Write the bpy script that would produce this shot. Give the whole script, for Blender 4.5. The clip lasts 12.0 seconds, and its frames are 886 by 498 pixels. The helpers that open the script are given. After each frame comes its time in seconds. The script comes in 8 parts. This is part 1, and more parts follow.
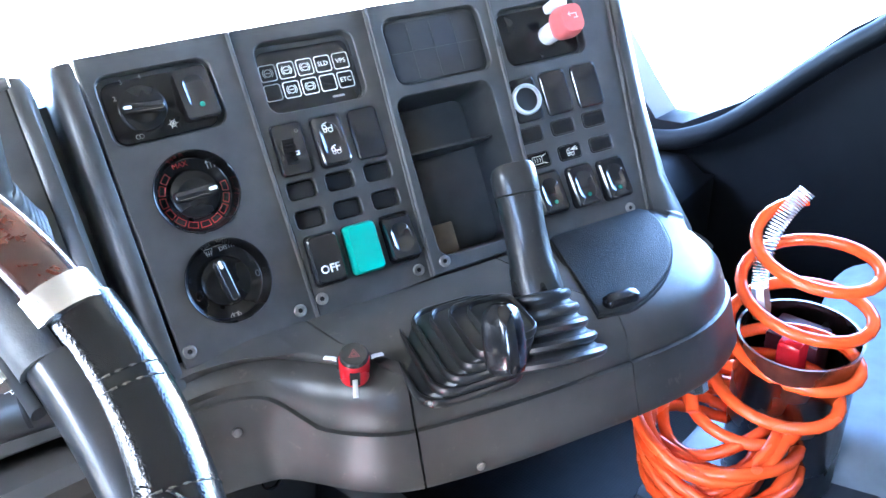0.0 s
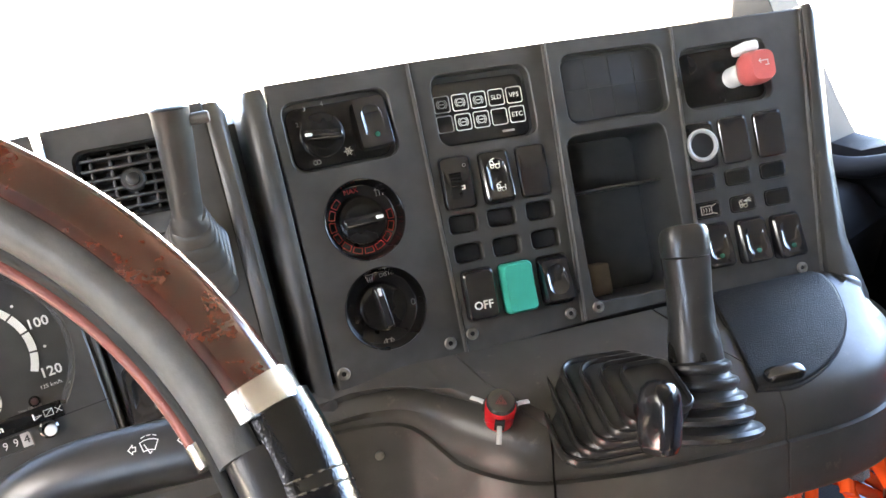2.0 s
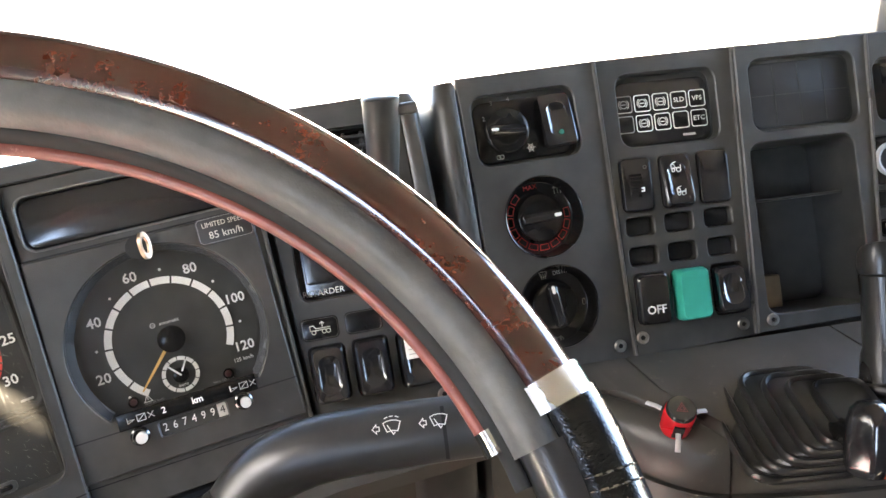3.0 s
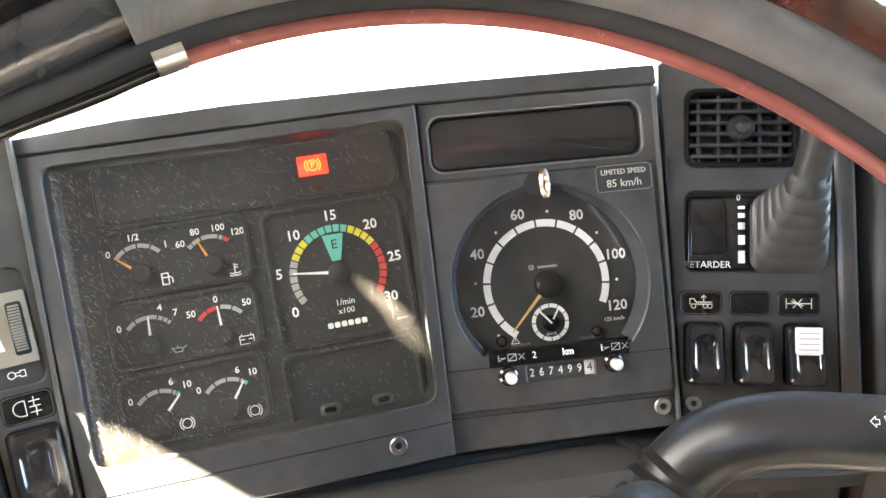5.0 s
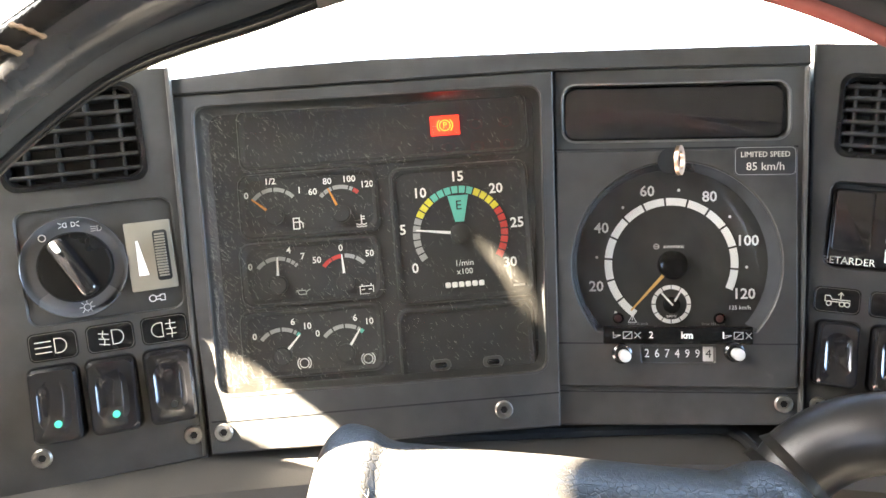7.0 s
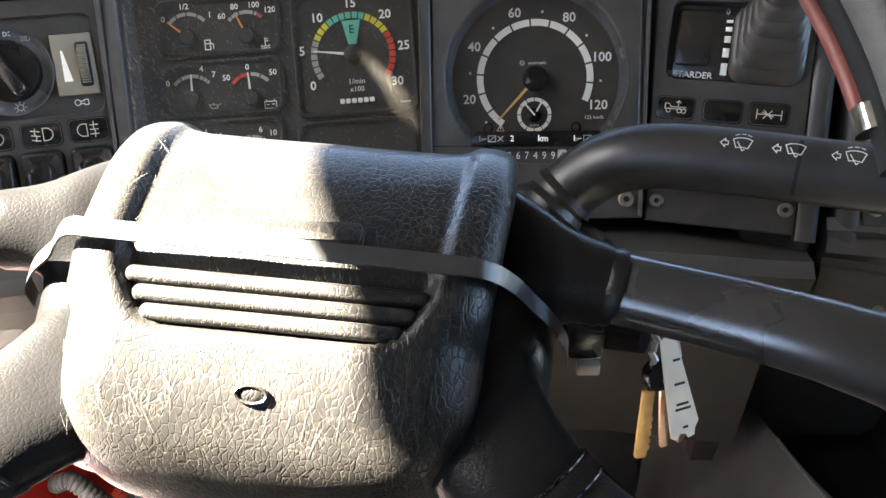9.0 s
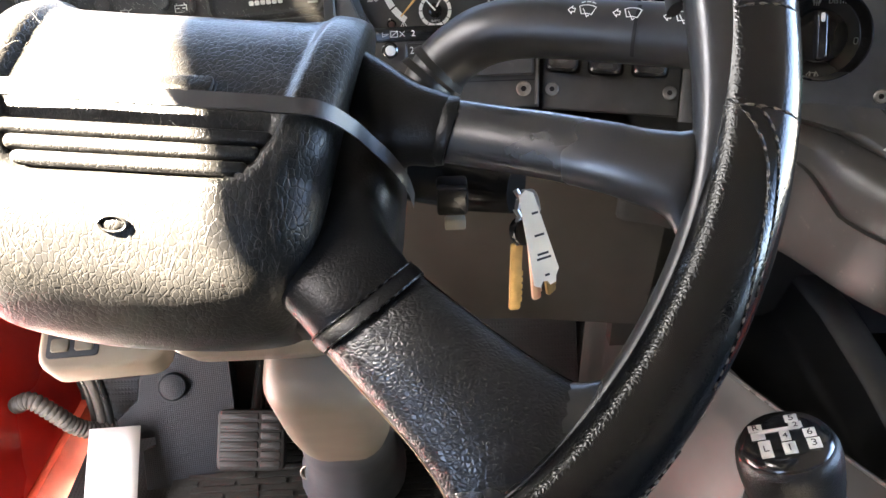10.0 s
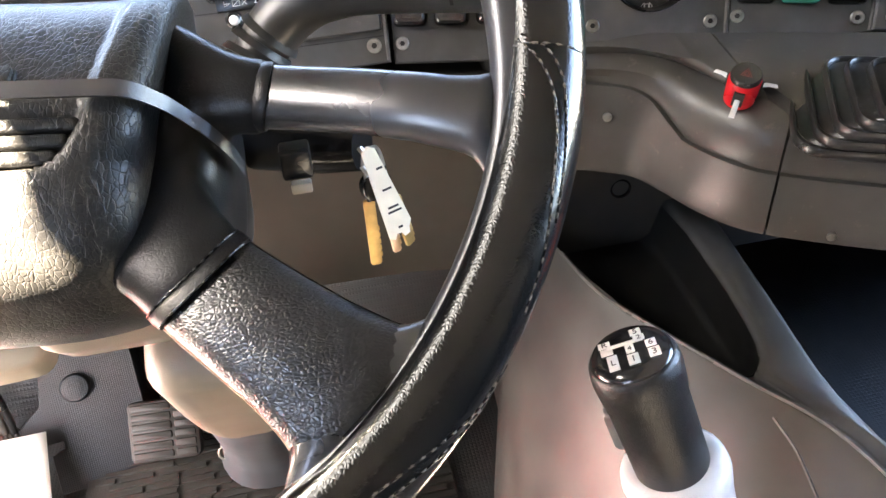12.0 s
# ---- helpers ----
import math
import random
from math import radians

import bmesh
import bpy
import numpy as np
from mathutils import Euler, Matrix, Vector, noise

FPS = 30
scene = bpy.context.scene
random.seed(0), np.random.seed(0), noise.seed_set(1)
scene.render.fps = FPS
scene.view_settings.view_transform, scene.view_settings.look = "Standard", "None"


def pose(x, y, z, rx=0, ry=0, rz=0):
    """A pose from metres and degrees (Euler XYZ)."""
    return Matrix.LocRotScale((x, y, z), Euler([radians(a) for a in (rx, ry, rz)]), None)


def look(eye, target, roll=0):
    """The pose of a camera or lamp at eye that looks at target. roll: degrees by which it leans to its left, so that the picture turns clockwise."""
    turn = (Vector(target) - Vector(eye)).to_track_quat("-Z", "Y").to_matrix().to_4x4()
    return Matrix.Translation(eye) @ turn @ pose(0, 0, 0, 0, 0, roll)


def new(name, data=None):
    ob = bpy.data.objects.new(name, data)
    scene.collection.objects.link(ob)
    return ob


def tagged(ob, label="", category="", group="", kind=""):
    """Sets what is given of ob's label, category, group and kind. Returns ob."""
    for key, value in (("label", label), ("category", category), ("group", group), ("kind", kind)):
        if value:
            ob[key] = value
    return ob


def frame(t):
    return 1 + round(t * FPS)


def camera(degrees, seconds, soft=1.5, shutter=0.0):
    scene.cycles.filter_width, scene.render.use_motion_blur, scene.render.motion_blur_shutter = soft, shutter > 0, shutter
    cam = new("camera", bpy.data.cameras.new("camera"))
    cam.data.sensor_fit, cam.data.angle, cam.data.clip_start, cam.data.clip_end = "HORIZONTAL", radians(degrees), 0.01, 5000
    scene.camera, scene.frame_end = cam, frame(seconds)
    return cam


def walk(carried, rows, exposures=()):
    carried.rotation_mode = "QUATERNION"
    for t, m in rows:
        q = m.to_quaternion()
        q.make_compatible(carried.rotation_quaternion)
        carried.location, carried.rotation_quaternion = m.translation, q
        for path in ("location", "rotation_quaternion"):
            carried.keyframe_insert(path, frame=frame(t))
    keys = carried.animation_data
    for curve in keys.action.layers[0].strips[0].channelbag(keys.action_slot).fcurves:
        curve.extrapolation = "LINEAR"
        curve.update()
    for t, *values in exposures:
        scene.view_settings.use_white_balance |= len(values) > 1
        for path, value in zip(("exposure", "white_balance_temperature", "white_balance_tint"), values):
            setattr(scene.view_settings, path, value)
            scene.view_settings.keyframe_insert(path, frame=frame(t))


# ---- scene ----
cam = camera(59.86, 12.0)
PATH = [
    (0.0, pose(0.1425, -0.6081, 1.1881, 65.67, 6.67, -45.72)),
    (0.5, pose(0.1642, -0.6019, 1.2181, 64.41, 6.25, -41.82)),
    (1.0, pose(0.1764, -0.6042, 1.2383, 64.50, 5.91, -39.17)),
    (1.5, pose(0.1722, -0.5982, 1.2398, 64.66, 5.64, -36.90)),
    (2.0, pose(0.1455, -0.5748, 1.2454, 64.79, 5.29, -34.46)),
    (2.5, pose(0.1115, -0.5533, 1.2557, 64.96, 4.87, -31.60)),
    (3.0, pose(0.0660, -0.5281, 1.2534, 65.09, 4.45, -28.14)),
    (3.2, pose(0.0483, -0.5183, 1.2536, 65.09, 4.15, -26.57)),
    (4.8, pose(-0.0548, -0.4598, 1.2218, 65.64, 2.06, -12.65)),
    (5.0, pose(-0.0642, -0.4563, 1.2195, 65.62, 1.92, -10.67)),
    (5.5, pose(-0.0829, -0.4456, 1.2141, 65.40, 1.47, -6.77)),
    (6.0, pose(-0.0818, -0.4495, 1.2109, 65.19, 0.94, -3.75)),
    (6.5, pose(-0.0745, -0.4533, 1.2100, 64.98, 0.60, -1.93)),
    (6.7, pose(-0.0741, -0.4559, 1.2090, 64.85, 0.59, -1.35)),
    (8.3, pose(-0.0107, -0.5311, 1.1782, 63.55, 0.62, 0.49)),
    (8.5, pose(0.0022, -0.5447, 1.1714, 62.65, 0.58, 0.58)),
    (9.0, pose(0.0320, -0.5834, 1.1536, 59.77, 0.80, 0.43)),
    (9.5, pose(0.0585, -0.6111, 1.1394, 57.13, 1.07, -0.43)),
    (10.0, pose(0.0865, -0.6390, 1.1377, 55.14, 1.53, -2.29)),
    (10.5, pose(0.1095, -0.6550, 1.1316, 53.70, 1.99, -4.79)),
    (11.0, pose(0.1262, -0.6624, 1.1328, 52.69, 2.58, -7.54)),
    (11.5, pose(0.1237, -0.6572, 1.1383, 52.11, 3.09, -9.91)),
    (12.0, pose(0.1231, -0.6540, 1.1403, 51.79, 3.44, -11.40)),
]
walk(cam, PATH, [(0, 8.2, 5550, 8), (0.5, 8.0, 7650, 12), (1.0, 7.75, 7850, 12), (2.0, 7.5, 7750, 12), (3.2, 7.25, 7650, 12), (5.0, 7.55, 7550, 11), (6.6, 7.45, 7550, 11), (8.3, 7.0, 7450, 11), (9.0, 6.45, 7100, 11), (9.6, 6.5, 7250, 12), (10.5, 7.7, 7300, 13), (12.0, 7.75, 7750, 13)])

# ---- world, sun, exposure ----
world = bpy.data.worlds.new("world")
scene.world = world
world.use_nodes = True
SUN_EL, SUN_AZ = radians(42.98), radians(-90.00)      # azimuth from +y towards +x
sky = world.node_tree.nodes.new("ShaderNodeTexSky")
sky.sky_type = "NISHITA"
sky.sun_disc = False
sky.sun_elevation = SUN_EL
sky.sun_rotation = SUN_AZ
sky.air_density, sky.dust_density = 0.7, 0.6
bg = world.node_tree.nodes["Background"]
bg.inputs["Strength"].default_value = 0.05
world.node_tree.links.new(sky.outputs[0], bg.inputs[0])
sun_dir = Vector((math.sin(SUN_AZ) * math.cos(SUN_EL), math.cos(SUN_AZ) * math.cos(SUN_EL), math.sin(SUN_EL)))
sun_lamp = bpy.data.lights.new("sun", "SUN")
sun_lamp.energy, sun_lamp.angle, sun_lamp.color = 5.0, radians(0.53), (1.0, 0.94, 0.85)
sun = new("sun", sun_lamp)
sun.matrix_world = look(sun_dir * 10, (0, 0, 0))
# daylight entering low through the open driver's door
door_light = bpy.data.lights.new("door_light", "AREA")
door_light.shape, door_light.size, door_light.size_y, door_light.energy, door_light.color = "RECTANGLE", 0.50, 0.60, 0.13, (0.95, 0.97, 1.0)
new("door_light", door_light).matrix_world = look((-0.752, -0.16, 0.44), (0.1, 0.02, 0.20))

# added area lamp before the closed wall, in place of side window sky
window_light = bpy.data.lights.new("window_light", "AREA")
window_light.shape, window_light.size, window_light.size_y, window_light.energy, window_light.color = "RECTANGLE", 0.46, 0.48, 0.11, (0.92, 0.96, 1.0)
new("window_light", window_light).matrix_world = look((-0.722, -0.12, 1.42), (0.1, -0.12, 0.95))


# ---- materials ----
def mat(name, color, rough=0.5, metal=0.0, spec=0.5, var=0.25, scale=60.0, bump=0.1, bscale=900.0, bdist=0.0004, coat=0.0,
        color2=None, wear=None, emit=None, bump2=0.0, b2scale=25.0, rvar=0.12):
    """A surface with colour and gloss variation at two scales and a fine grain."""
    m = bpy.data.materials.new(name)
    m.use_nodes = True
    nt = m.node_tree
    N, L = nt.nodes, nt.links
    p = N["Principled BSDF"]
    tc = N.new("ShaderNodeTexCoord")
    n1 = N.new("ShaderNodeTexNoise")
    n1.inputs["Scale"].default_value, n1.inputs["Detail"].default_value = scale, 6.0
    n2 = N.new("ShaderNodeTexNoise")
    n2.inputs["Scale"].default_value, n2.inputs["Detail"].default_value = scale * 0.12, 4.0
    L.new(tc.outputs["Object"], n1.inputs["Vector"])
    L.new(tc.outputs["Object"], n2.inputs["Vector"])
    mul = N.new("ShaderNodeMath")
    mul.operation = "MULTIPLY"
    L.new(n1.outputs["Fac"], mul.inputs[0])
    L.new(n2.outputs["Fac"], mul.inputs[1])
    ramp = N.new("ShaderNodeValToRGB")
    c2 = color2 or tuple(min(1.0, c * (1 + var)) for c in color)
    c1 = tuple(c * (1 - var) for c in color)
    ramp.color_ramp.elements[0].position, ramp.color_ramp.elements[1].position = 0.12, 0.42
    ramp.color_ramp.elements[0].color = (*c1, 1)
    ramp.color_ramp.elements[1].color = (*c2, 1)
    L.new(mul.outputs[0], ramp.inputs["Fac"])
    last = ramp.outputs["Color"]
    if wear:
        n3 = N.new("ShaderNodeTexNoise")
        n3.inputs["Scale"].default_value, n3.inputs["Detail"].default_value, n3.inputs["Roughness"].default_value = wear[1], 9.0, 0.75
        L.new(tc.outputs["Object"], n3.inputs["Vector"])
        wr = N.new("ShaderNodeValToRGB")
        wr.color_ramp.elements[0].position, wr.color_ramp.elements[1].position = wear[2], wear[2] + 0.1
        L.new(n3.outputs["Fac"], wr.inputs["Fac"])
        mx = N.new("ShaderNodeMix")
        mx.data_type = "RGBA"
        L.new(wr.outputs["Color"], mx.inputs["Factor"])
        L.new(last, mx.inputs["A"])
        mx.inputs["B"].default_value = (*wear[0], 1)
        last = mx.outputs["Result"]
    L.new(last, p.inputs["Base Color"])
    rm = N.new("ShaderNodeMapRange")
    rm.inputs["To Min"].default_value, rm.inputs["To Max"].default_value = max(0.02, rough - rvar), min(1.0, rough + rvar)
    rm.inputs["From Min"].default_value, rm.inputs["From Max"].default_value = 0.3, 0.7
    L.new(n2.outputs["Fac"], rm.inputs["Value"])
    L.new(rm.outputs["Result"], p.inputs["Roughness"])
    p.inputs["Metallic"].default_value = metal
    p.inputs["Specular IOR Level"].default_value = spec
    p.inputs["Coat Weight"].default_value = coat
    p.inputs["Coat Roughness"].default_value = 0.08
    if emit:
        p.inputs["Emission Color"].default_value = (*emit[0], 1)
        p.inputs["Emission Strength"].default_value = emit[1]
    if bump:
        nb = N.new("ShaderNodeTexNoise")
        nb.inputs["Scale"].default_value, nb.inputs["Detail"].default_value = bscale, 3.0
        L.new(tc.outputs["Object"], nb.inputs["Vector"])
        bp = N.new("ShaderNodeBump")
        bp.inputs["Strength"].default_value, bp.inputs["Distance"].default_value = bump, bdist
        L.new(nb.outputs["Fac"], bp.inputs["Height"])
        out = bp
        if bump2:
            n4 = N.new("ShaderNodeTexNoise")
            n4.inputs["Scale"].default_value = b2scale
            L.new(tc.outputs["Object"], n4.inputs["Vector"])
            b2 = N.new("ShaderNodeBump")
            b2.inputs["Strength"].default_value, b2.inputs["Distance"].default_value = bump2, 0.002
            L.new(n4.outputs["Fac"], b2.inputs["Height"])
            L.new(bp.outputs["Normal"], b2.inputs["Normal"])
            out = b2
        L.new(out.outputs["Normal"], p.inputs["Normal"])
    return m


def leather(name, color, rough, scale, strength, dist, crease=None, tint=None, warp_by=0.0012, soft=0.35, spec=0.5, stretch=(1.0, 1.0, 1.0), vein=310, dust=0.0, fine=0.12):
    """Grained leather: creases between small cells, finer wrinkles on them, pale lines in some creases."""
    m = mat(name, color, rough, var=0.25, scale=40, bump=fine, bscale=1800, bdist=0.0002, rvar=0.07, color2=tint, spec=spec)
    N, L = m.node_tree.nodes, m.node_tree.links
    p = N["Principled BSDF"]
    tc = next(n for n in N if n.type == "TEX_COORD")
    warp = N.new("ShaderNodeTexNoise")
    warp.inputs["Scale"].default_value = scale * 0.45
    L.new(tc.outputs["Object"], warp.inputs["Vector"])
    mixv = N.new("ShaderNodeMix")
    mixv.data_type = "VECTOR"
    mixv.inputs["Factor"].default_value = warp_by
    L.new(tc.outputs["Object"], mixv.inputs["A"])
    L.new(warp.outputs["Color"], mixv.inputs["B"])
    v = N.new("ShaderNodeTexVoronoi")
    v.feature = "DISTANCE_TO_EDGE"
    v.inputs["Scale"].default_value = scale
    mp = N.new("ShaderNodeMapping")
    mp.inputs["Scale"].default_value = stretch
    L.new(mixv.outputs["Result"], mp.inputs["Vector"])
    L.new(mp.outputs["Vector"], v.inputs["Vector"])
    r = N.new("ShaderNodeMapRange")
    r.inputs["From Max"].default_value = soft
    L.new(v.outputs["Distance"], r.inputs["Value"])
    b = N.new("ShaderNodeBump")
    b.inputs["Strength"].default_value, b.inputs["Distance"].default_value = strength, dist
    L.new(r.outputs["Result"], b.inputs["Height"])
    old = next(n for n in N if n.type == "BUMP")
    L.new(old.outputs["Normal"], b.inputs["Normal"])
    L.new(b.outputs["Normal"], p.inputs["Normal"])
    # sheen added to brighten the grazing view in full light
    p.inputs["Sheen Weight"].default_value, p.inputs["Sheen Roughness"].default_value = dust, 0.45
    p.inputs["Sheen Tint"].default_value = (1.0, 0.95, 0.86, 1)
    # pale vein colour stands in for light caught by the creases
    if crease:
        bend = N.new("ShaderNodeTexNoise")
        bend.inputs["Scale"].default_value, bend.inputs["Detail"].default_value = 130, 3
        L.new(tc.outputs["Object"], bend.inputs["Vector"])
        mixb = N.new("ShaderNodeMix")
        mixb.data_type = "VECTOR"
        mixb.inputs["Factor"].default_value = 0.007
        L.new(tc.outputs["Object"], mixb.inputs["A"])
        L.new(bend.outputs["Color"], mixb.inputs["B"])
        big = N.new("ShaderNodeTexVoronoi")
        big.feature = "DISTANCE_TO_EDGE"
        big.inputs["Scale"].default_value = vein
        mv = N.new("ShaderNodeMapping")
        mv.inputs["Rotation"].default_value, mv.inputs["Scale"].default_value = (0, 0, radians(18)), (1.15, 0.50, 0.8)
        L.new(mixb.outputs["Result"], mv.inputs["Vector"])
        L.new(mv.outputs["Vector"], big.inputs["Vector"])
        thin = N.new("ShaderNodeMapRange")
        thin.inputs["From Min"].default_value, thin.inputs["From Max"].default_value = 0.050, 0.010
        L.new(big.outputs["Distance"], thin.inputs["Value"])
        where = N.new("ShaderNodeTexNoise")
        where.inputs["Scale"].default_value, where.inputs["Detail"].default_value = 85, 4
        L.new(tc.outputs["Object"], where.inputs["Vector"])
        cut = N.new("ShaderNodeMapRange")
        cut.inputs["From Min"].default_value, cut.inputs["From Max"].default_value = 0.36, 0.64
        L.new(where.outputs["Fac"], cut.inputs["Value"])
        mul = N.new("ShaderNodeMath")
        mul.operation = "MULTIPLY"
        L.new(thin.outputs[0], mul.inputs[0])
        L.new(cut.outputs[0], mul.inputs[1])
        mx = N.new("ShaderNodeMix")
        mx.data_type = "RGBA"
        src = p.inputs["Base Color"].links[0].from_socket
        L.new(mul.outputs[0], mx.inputs["Factor"])
        L.new(src, mx.inputs["A"])
        mx.inputs["B"].default_value = (*crease, 1)
        L.new(mx.outputs["Result"], p.inputs["Base Color"])
    return m


M_dash = mat("dash_plastic", (0.040, 0.0388, 0.0358), 0.43, var=0.35, scale=45, bump=0.5, bscale=1100, bdist=0.0003, wear=((0.10, 0.094, 0.084), 22, 0.66))
M_dash2 = mat("console_plastic", (0.045, 0.042, 0.037), 0.36, var=0.3, scale=30, bump=0.45, bscale=1000, bdist=0.0003, rvar=0.04, wear=((0.085, 0.076, 0.062), 75, 0.60))
M_black = mat("black_plastic", (0.007, 0.007, 0.007), 0.22, spec=0.30, var=0.3, scale=80, bump=0.08, rvar=0.1)
M_gloss = mat("glossy_black_plastic", (0.010, 0.010, 0.011), 0.17, spec=0.7, var=0.2, scale=90, bump=0.03, rvar=0.07)
# blue-grey base raised to stand in for sky reflected in the bezels
M_ring = mat("satin_dark_ring", (0.080, 0.083, 0.090), 0.24, spec=0.9, var=0.2, scale=40, bump=0.04)
M_face = mat("gauge_face", (0.016, 0.016, 0.016), 0.6, var=0.3, scale=60, bump=0.15, bscale=2500, bdist=0.0002)
# near-black for joints, and for shade put into gaps and holes as colour
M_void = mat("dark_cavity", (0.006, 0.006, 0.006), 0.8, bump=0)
M_rubber = mat("black_rubber", (0.018, 0.0178, 0.0172), 0.34, var=0.5, scale=50, bump=0.25, bscale=700, wear=((0.05, 0.048, 0.043), 30, 0.64))
M_lid = leather("coarse_grained_plastic", (0.016, 0.0155, 0.0145), 0.55, 520, 0.6, 0.0004, spec=0.15)
M_stalk = mat("matt_black_plastic", (0.016, 0.016, 0.0165), 0.36, spec=0.65, var=0.3, scale=70, bump=0.15, bscale=1200)
M_gaiter = mat("greyed_rubber", (0.040, 0.037, 0.033), 0.42, var=0.35, scale=40, bump=0.3, bscale=800, wear=((0.11, 0.10, 0.09), 30, 0.62))
M_grip = mat("worn_lever_plastic", (0.022, 0.0212, 0.0198), 0.36, var=0.4, scale=60, bump=0.2, bscale=900, wear=((0.085, 0.078, 0.068), 55, 0.58))
M_lower = mat("dark_lower_trim", (0.050, 0.045, 0.038), 0.55, var=0.25, scale=16, bump=0.35, bscale=900)
M_edge = mat("worn_edge_plastic", (0.11, 0.106, 0.10), 0.35, var=0.3, scale=90, bump=0.1)
M_tag = mat("cream_card", (0.70, 0.64, 0.52), 0.8, var=0.12, scale=60, bump=0.2)
M_rib = mat("worn_rib_plastic", (0.080, 0.077, 0.071), 0.36, var=0.35, scale=70, bump=0.2)
M_white = mat("white_print", (0.88, 0.88, 0.85), 0.6, var=0.05, bump=0)
M_grey = mat("grey_print", (0.34, 0.34, 0.33), 0.6, var=0.1, bump=0)
M_dim = mat("dim_print", (0.64, 0.61, 0.52), 0.6, var=0.1, bump=0)
M_redp = mat("red_print", (0.62, 0.045, 0.035), 0.6, var=0.1, bump=0)
M_redd = mat("dull_red_print", (0.16, 0.02, 0.02), 0.6, var=0.2, bump=0)
M_orange = mat("orange_needle", (0.75, 0.27, 0.04), 0.5, var=0.1, bump=0)
M_amber = mat("amber_needle", (0.75, 0.45, 0.14), 0.5, var=0.1, bump=0)
M_yellow = mat("yellow_print", (0.72, 0.66, 0.05), 0.6, var=0.1, bump=0)
M_teal = mat("teal_print", (0.10, 0.52, 0.42), 0.6, var=0.1, bump=0)
M_green = mat("green_plastic", (0.02, 0.36, 0.27), 0.35, var=0.12, scale=60, bump=0.1)
M_greend = mat("dim_green_lens", (0.02, 0.13, 0.09), 0.25, var=0.1, bump=0)
M_greenl = mat("green_lens", (0.05, 0.55, 0.38), 0.25, var=0.1, bump=0, emit=((0.05, 0.6, 0.4), 0.004))
M_lamp = mat("lit_red_lamp", (0.7, 0.05, 0.03), 0.5, var=0.1, bump=0, emit=((1.0, 0.02, 0.01), 0.025))
M_lampd = mat("lit_amber_print", (0.8, 0.3, 0.05), 0.5, var=0.1, bump=0, emit=((1.0, 0.25, 0.03), 0.035))
M_unlit = mat("unlit_lamp_print", (0.05, 0.012, 0.012), 0.6, bump=0)
M_steel = mat("steel", (0.55, 0.54, 0.52), 0.34, 1.0, var=0.2, scale=120, bump=0.1)
M_screw = mat("screw_steel", (0.36, 0.34, 0.31), 0.4, 1.0, var=0.3, scale=200, bump=0.1, wear=((0.16, 0.1, 0.06), 300, 0.62))
M_brass = mat("brass", (0.45, 0.31, 0.13), 0.4, 1.0, var=0.2, scale=150, bump=0.1)
M_copper = mat("copper", (0.6, 0.42, 0.3), 0.35, 1.0, var=0.2, scale=150, bump=0.1)
M_silver = mat("silver_band", (0.70, 0.69, 0.66), 0.22, 1.0, var=0.1, scale=120, bump=0.08)
M_redpl = mat("red_plastic", (0.55, 0.012, 0.02), 0.28, var=0.15, scale=60, bump=0.05)
M_pink = mat("faded_red_plastic", (0.55, 0.12, 0.11), 0.35, var=0.15, scale=60, bump=0.1)
M_clear = mat("milky_plastic", (0.62, 0.62, 0.60), 0.25, var=0.1, bump=0.05)
M_hose = mat("orange_hose", (0.86, 0.10, 0.018), 0.22, var=0.12, scale=40, bump=0.05)
M_can = mat("brushed_steel", (0.20, 0.19, 0.175), 0.28, 1.0, var=0.25, scale=70, bump=0.25, bscale=400)
M_spring = mat("spring_wire", (0.6, 0.58, 0.55), 0.3, 1.0, bump=0)
M_tunnel = mat("tunnel_plastic", (0.076, 0.073, 0.068), 0.38, var=0.3, scale=14, bump=0.3, bscale=900, wear=((0.2, 0.19, 0.18), 8, 0.66))
M_trim = mat("beige_grey_trim", (0.105, 0.095, 0.08), 0.55, var=0.25, scale=16, bump=0.35, bscale=900)
M_shroud = mat("column_plastic", (0.24, 0.21, 0.165), 0.5, var=0.25, scale=14, bump=0.25, bscale=900)
M_blue = mat("blue_grey_plastic", (0.028, 0.034, 0.047), 0.5, var=0.25, scale=22, bump=0.3, bscale=900)
M_seat = mat("blue_grey_cloth", (0.125, 0.155, 0.18), 0.8, var=0.2, scale=30, bump=0.6, bscale=1200)
M_red = mat("red_paint", (0.62, 0.022, 0.015), 0.25, var=0.15, scale=12, bump=0.1, coat=0.4, wear=((0.35, 0.03, 0.02), 10, 0.66))
M_redor = mat("sunlit_red_tint", (0.78, 0.10, 0.05), 0.7, var=0.2, scale=20, bump=0.4, bscale=800)
M_conduit = mat("grey_conduit", (0.085, 0.072, 0.062), 0.6, var=0.3, scale=60, bump=0.3)
M_paper = mat("paper", (0.80, 0.80, 0.77), 0.8, var=0.04, bump=0.2)
M_ink = mat("ink", (0.02, 0.02, 0.022), 0.7, bump=0)
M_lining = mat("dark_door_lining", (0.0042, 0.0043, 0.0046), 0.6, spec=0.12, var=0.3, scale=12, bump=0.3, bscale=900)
M_curtain = mat("dark_curtain", (0.024, 0.022, 0.020), 0.9, var=0.25, scale=14, bump=0.5)
M_head = mat("headliner", (0.065, 0.061, 0.056), 0.9, var=0.1, scale=20, bump=0.5)
M_cream = mat("cream_plastic", (0.19, 0.172, 0.135), 0.45, var=0.15, scale=40, bump=0.2)
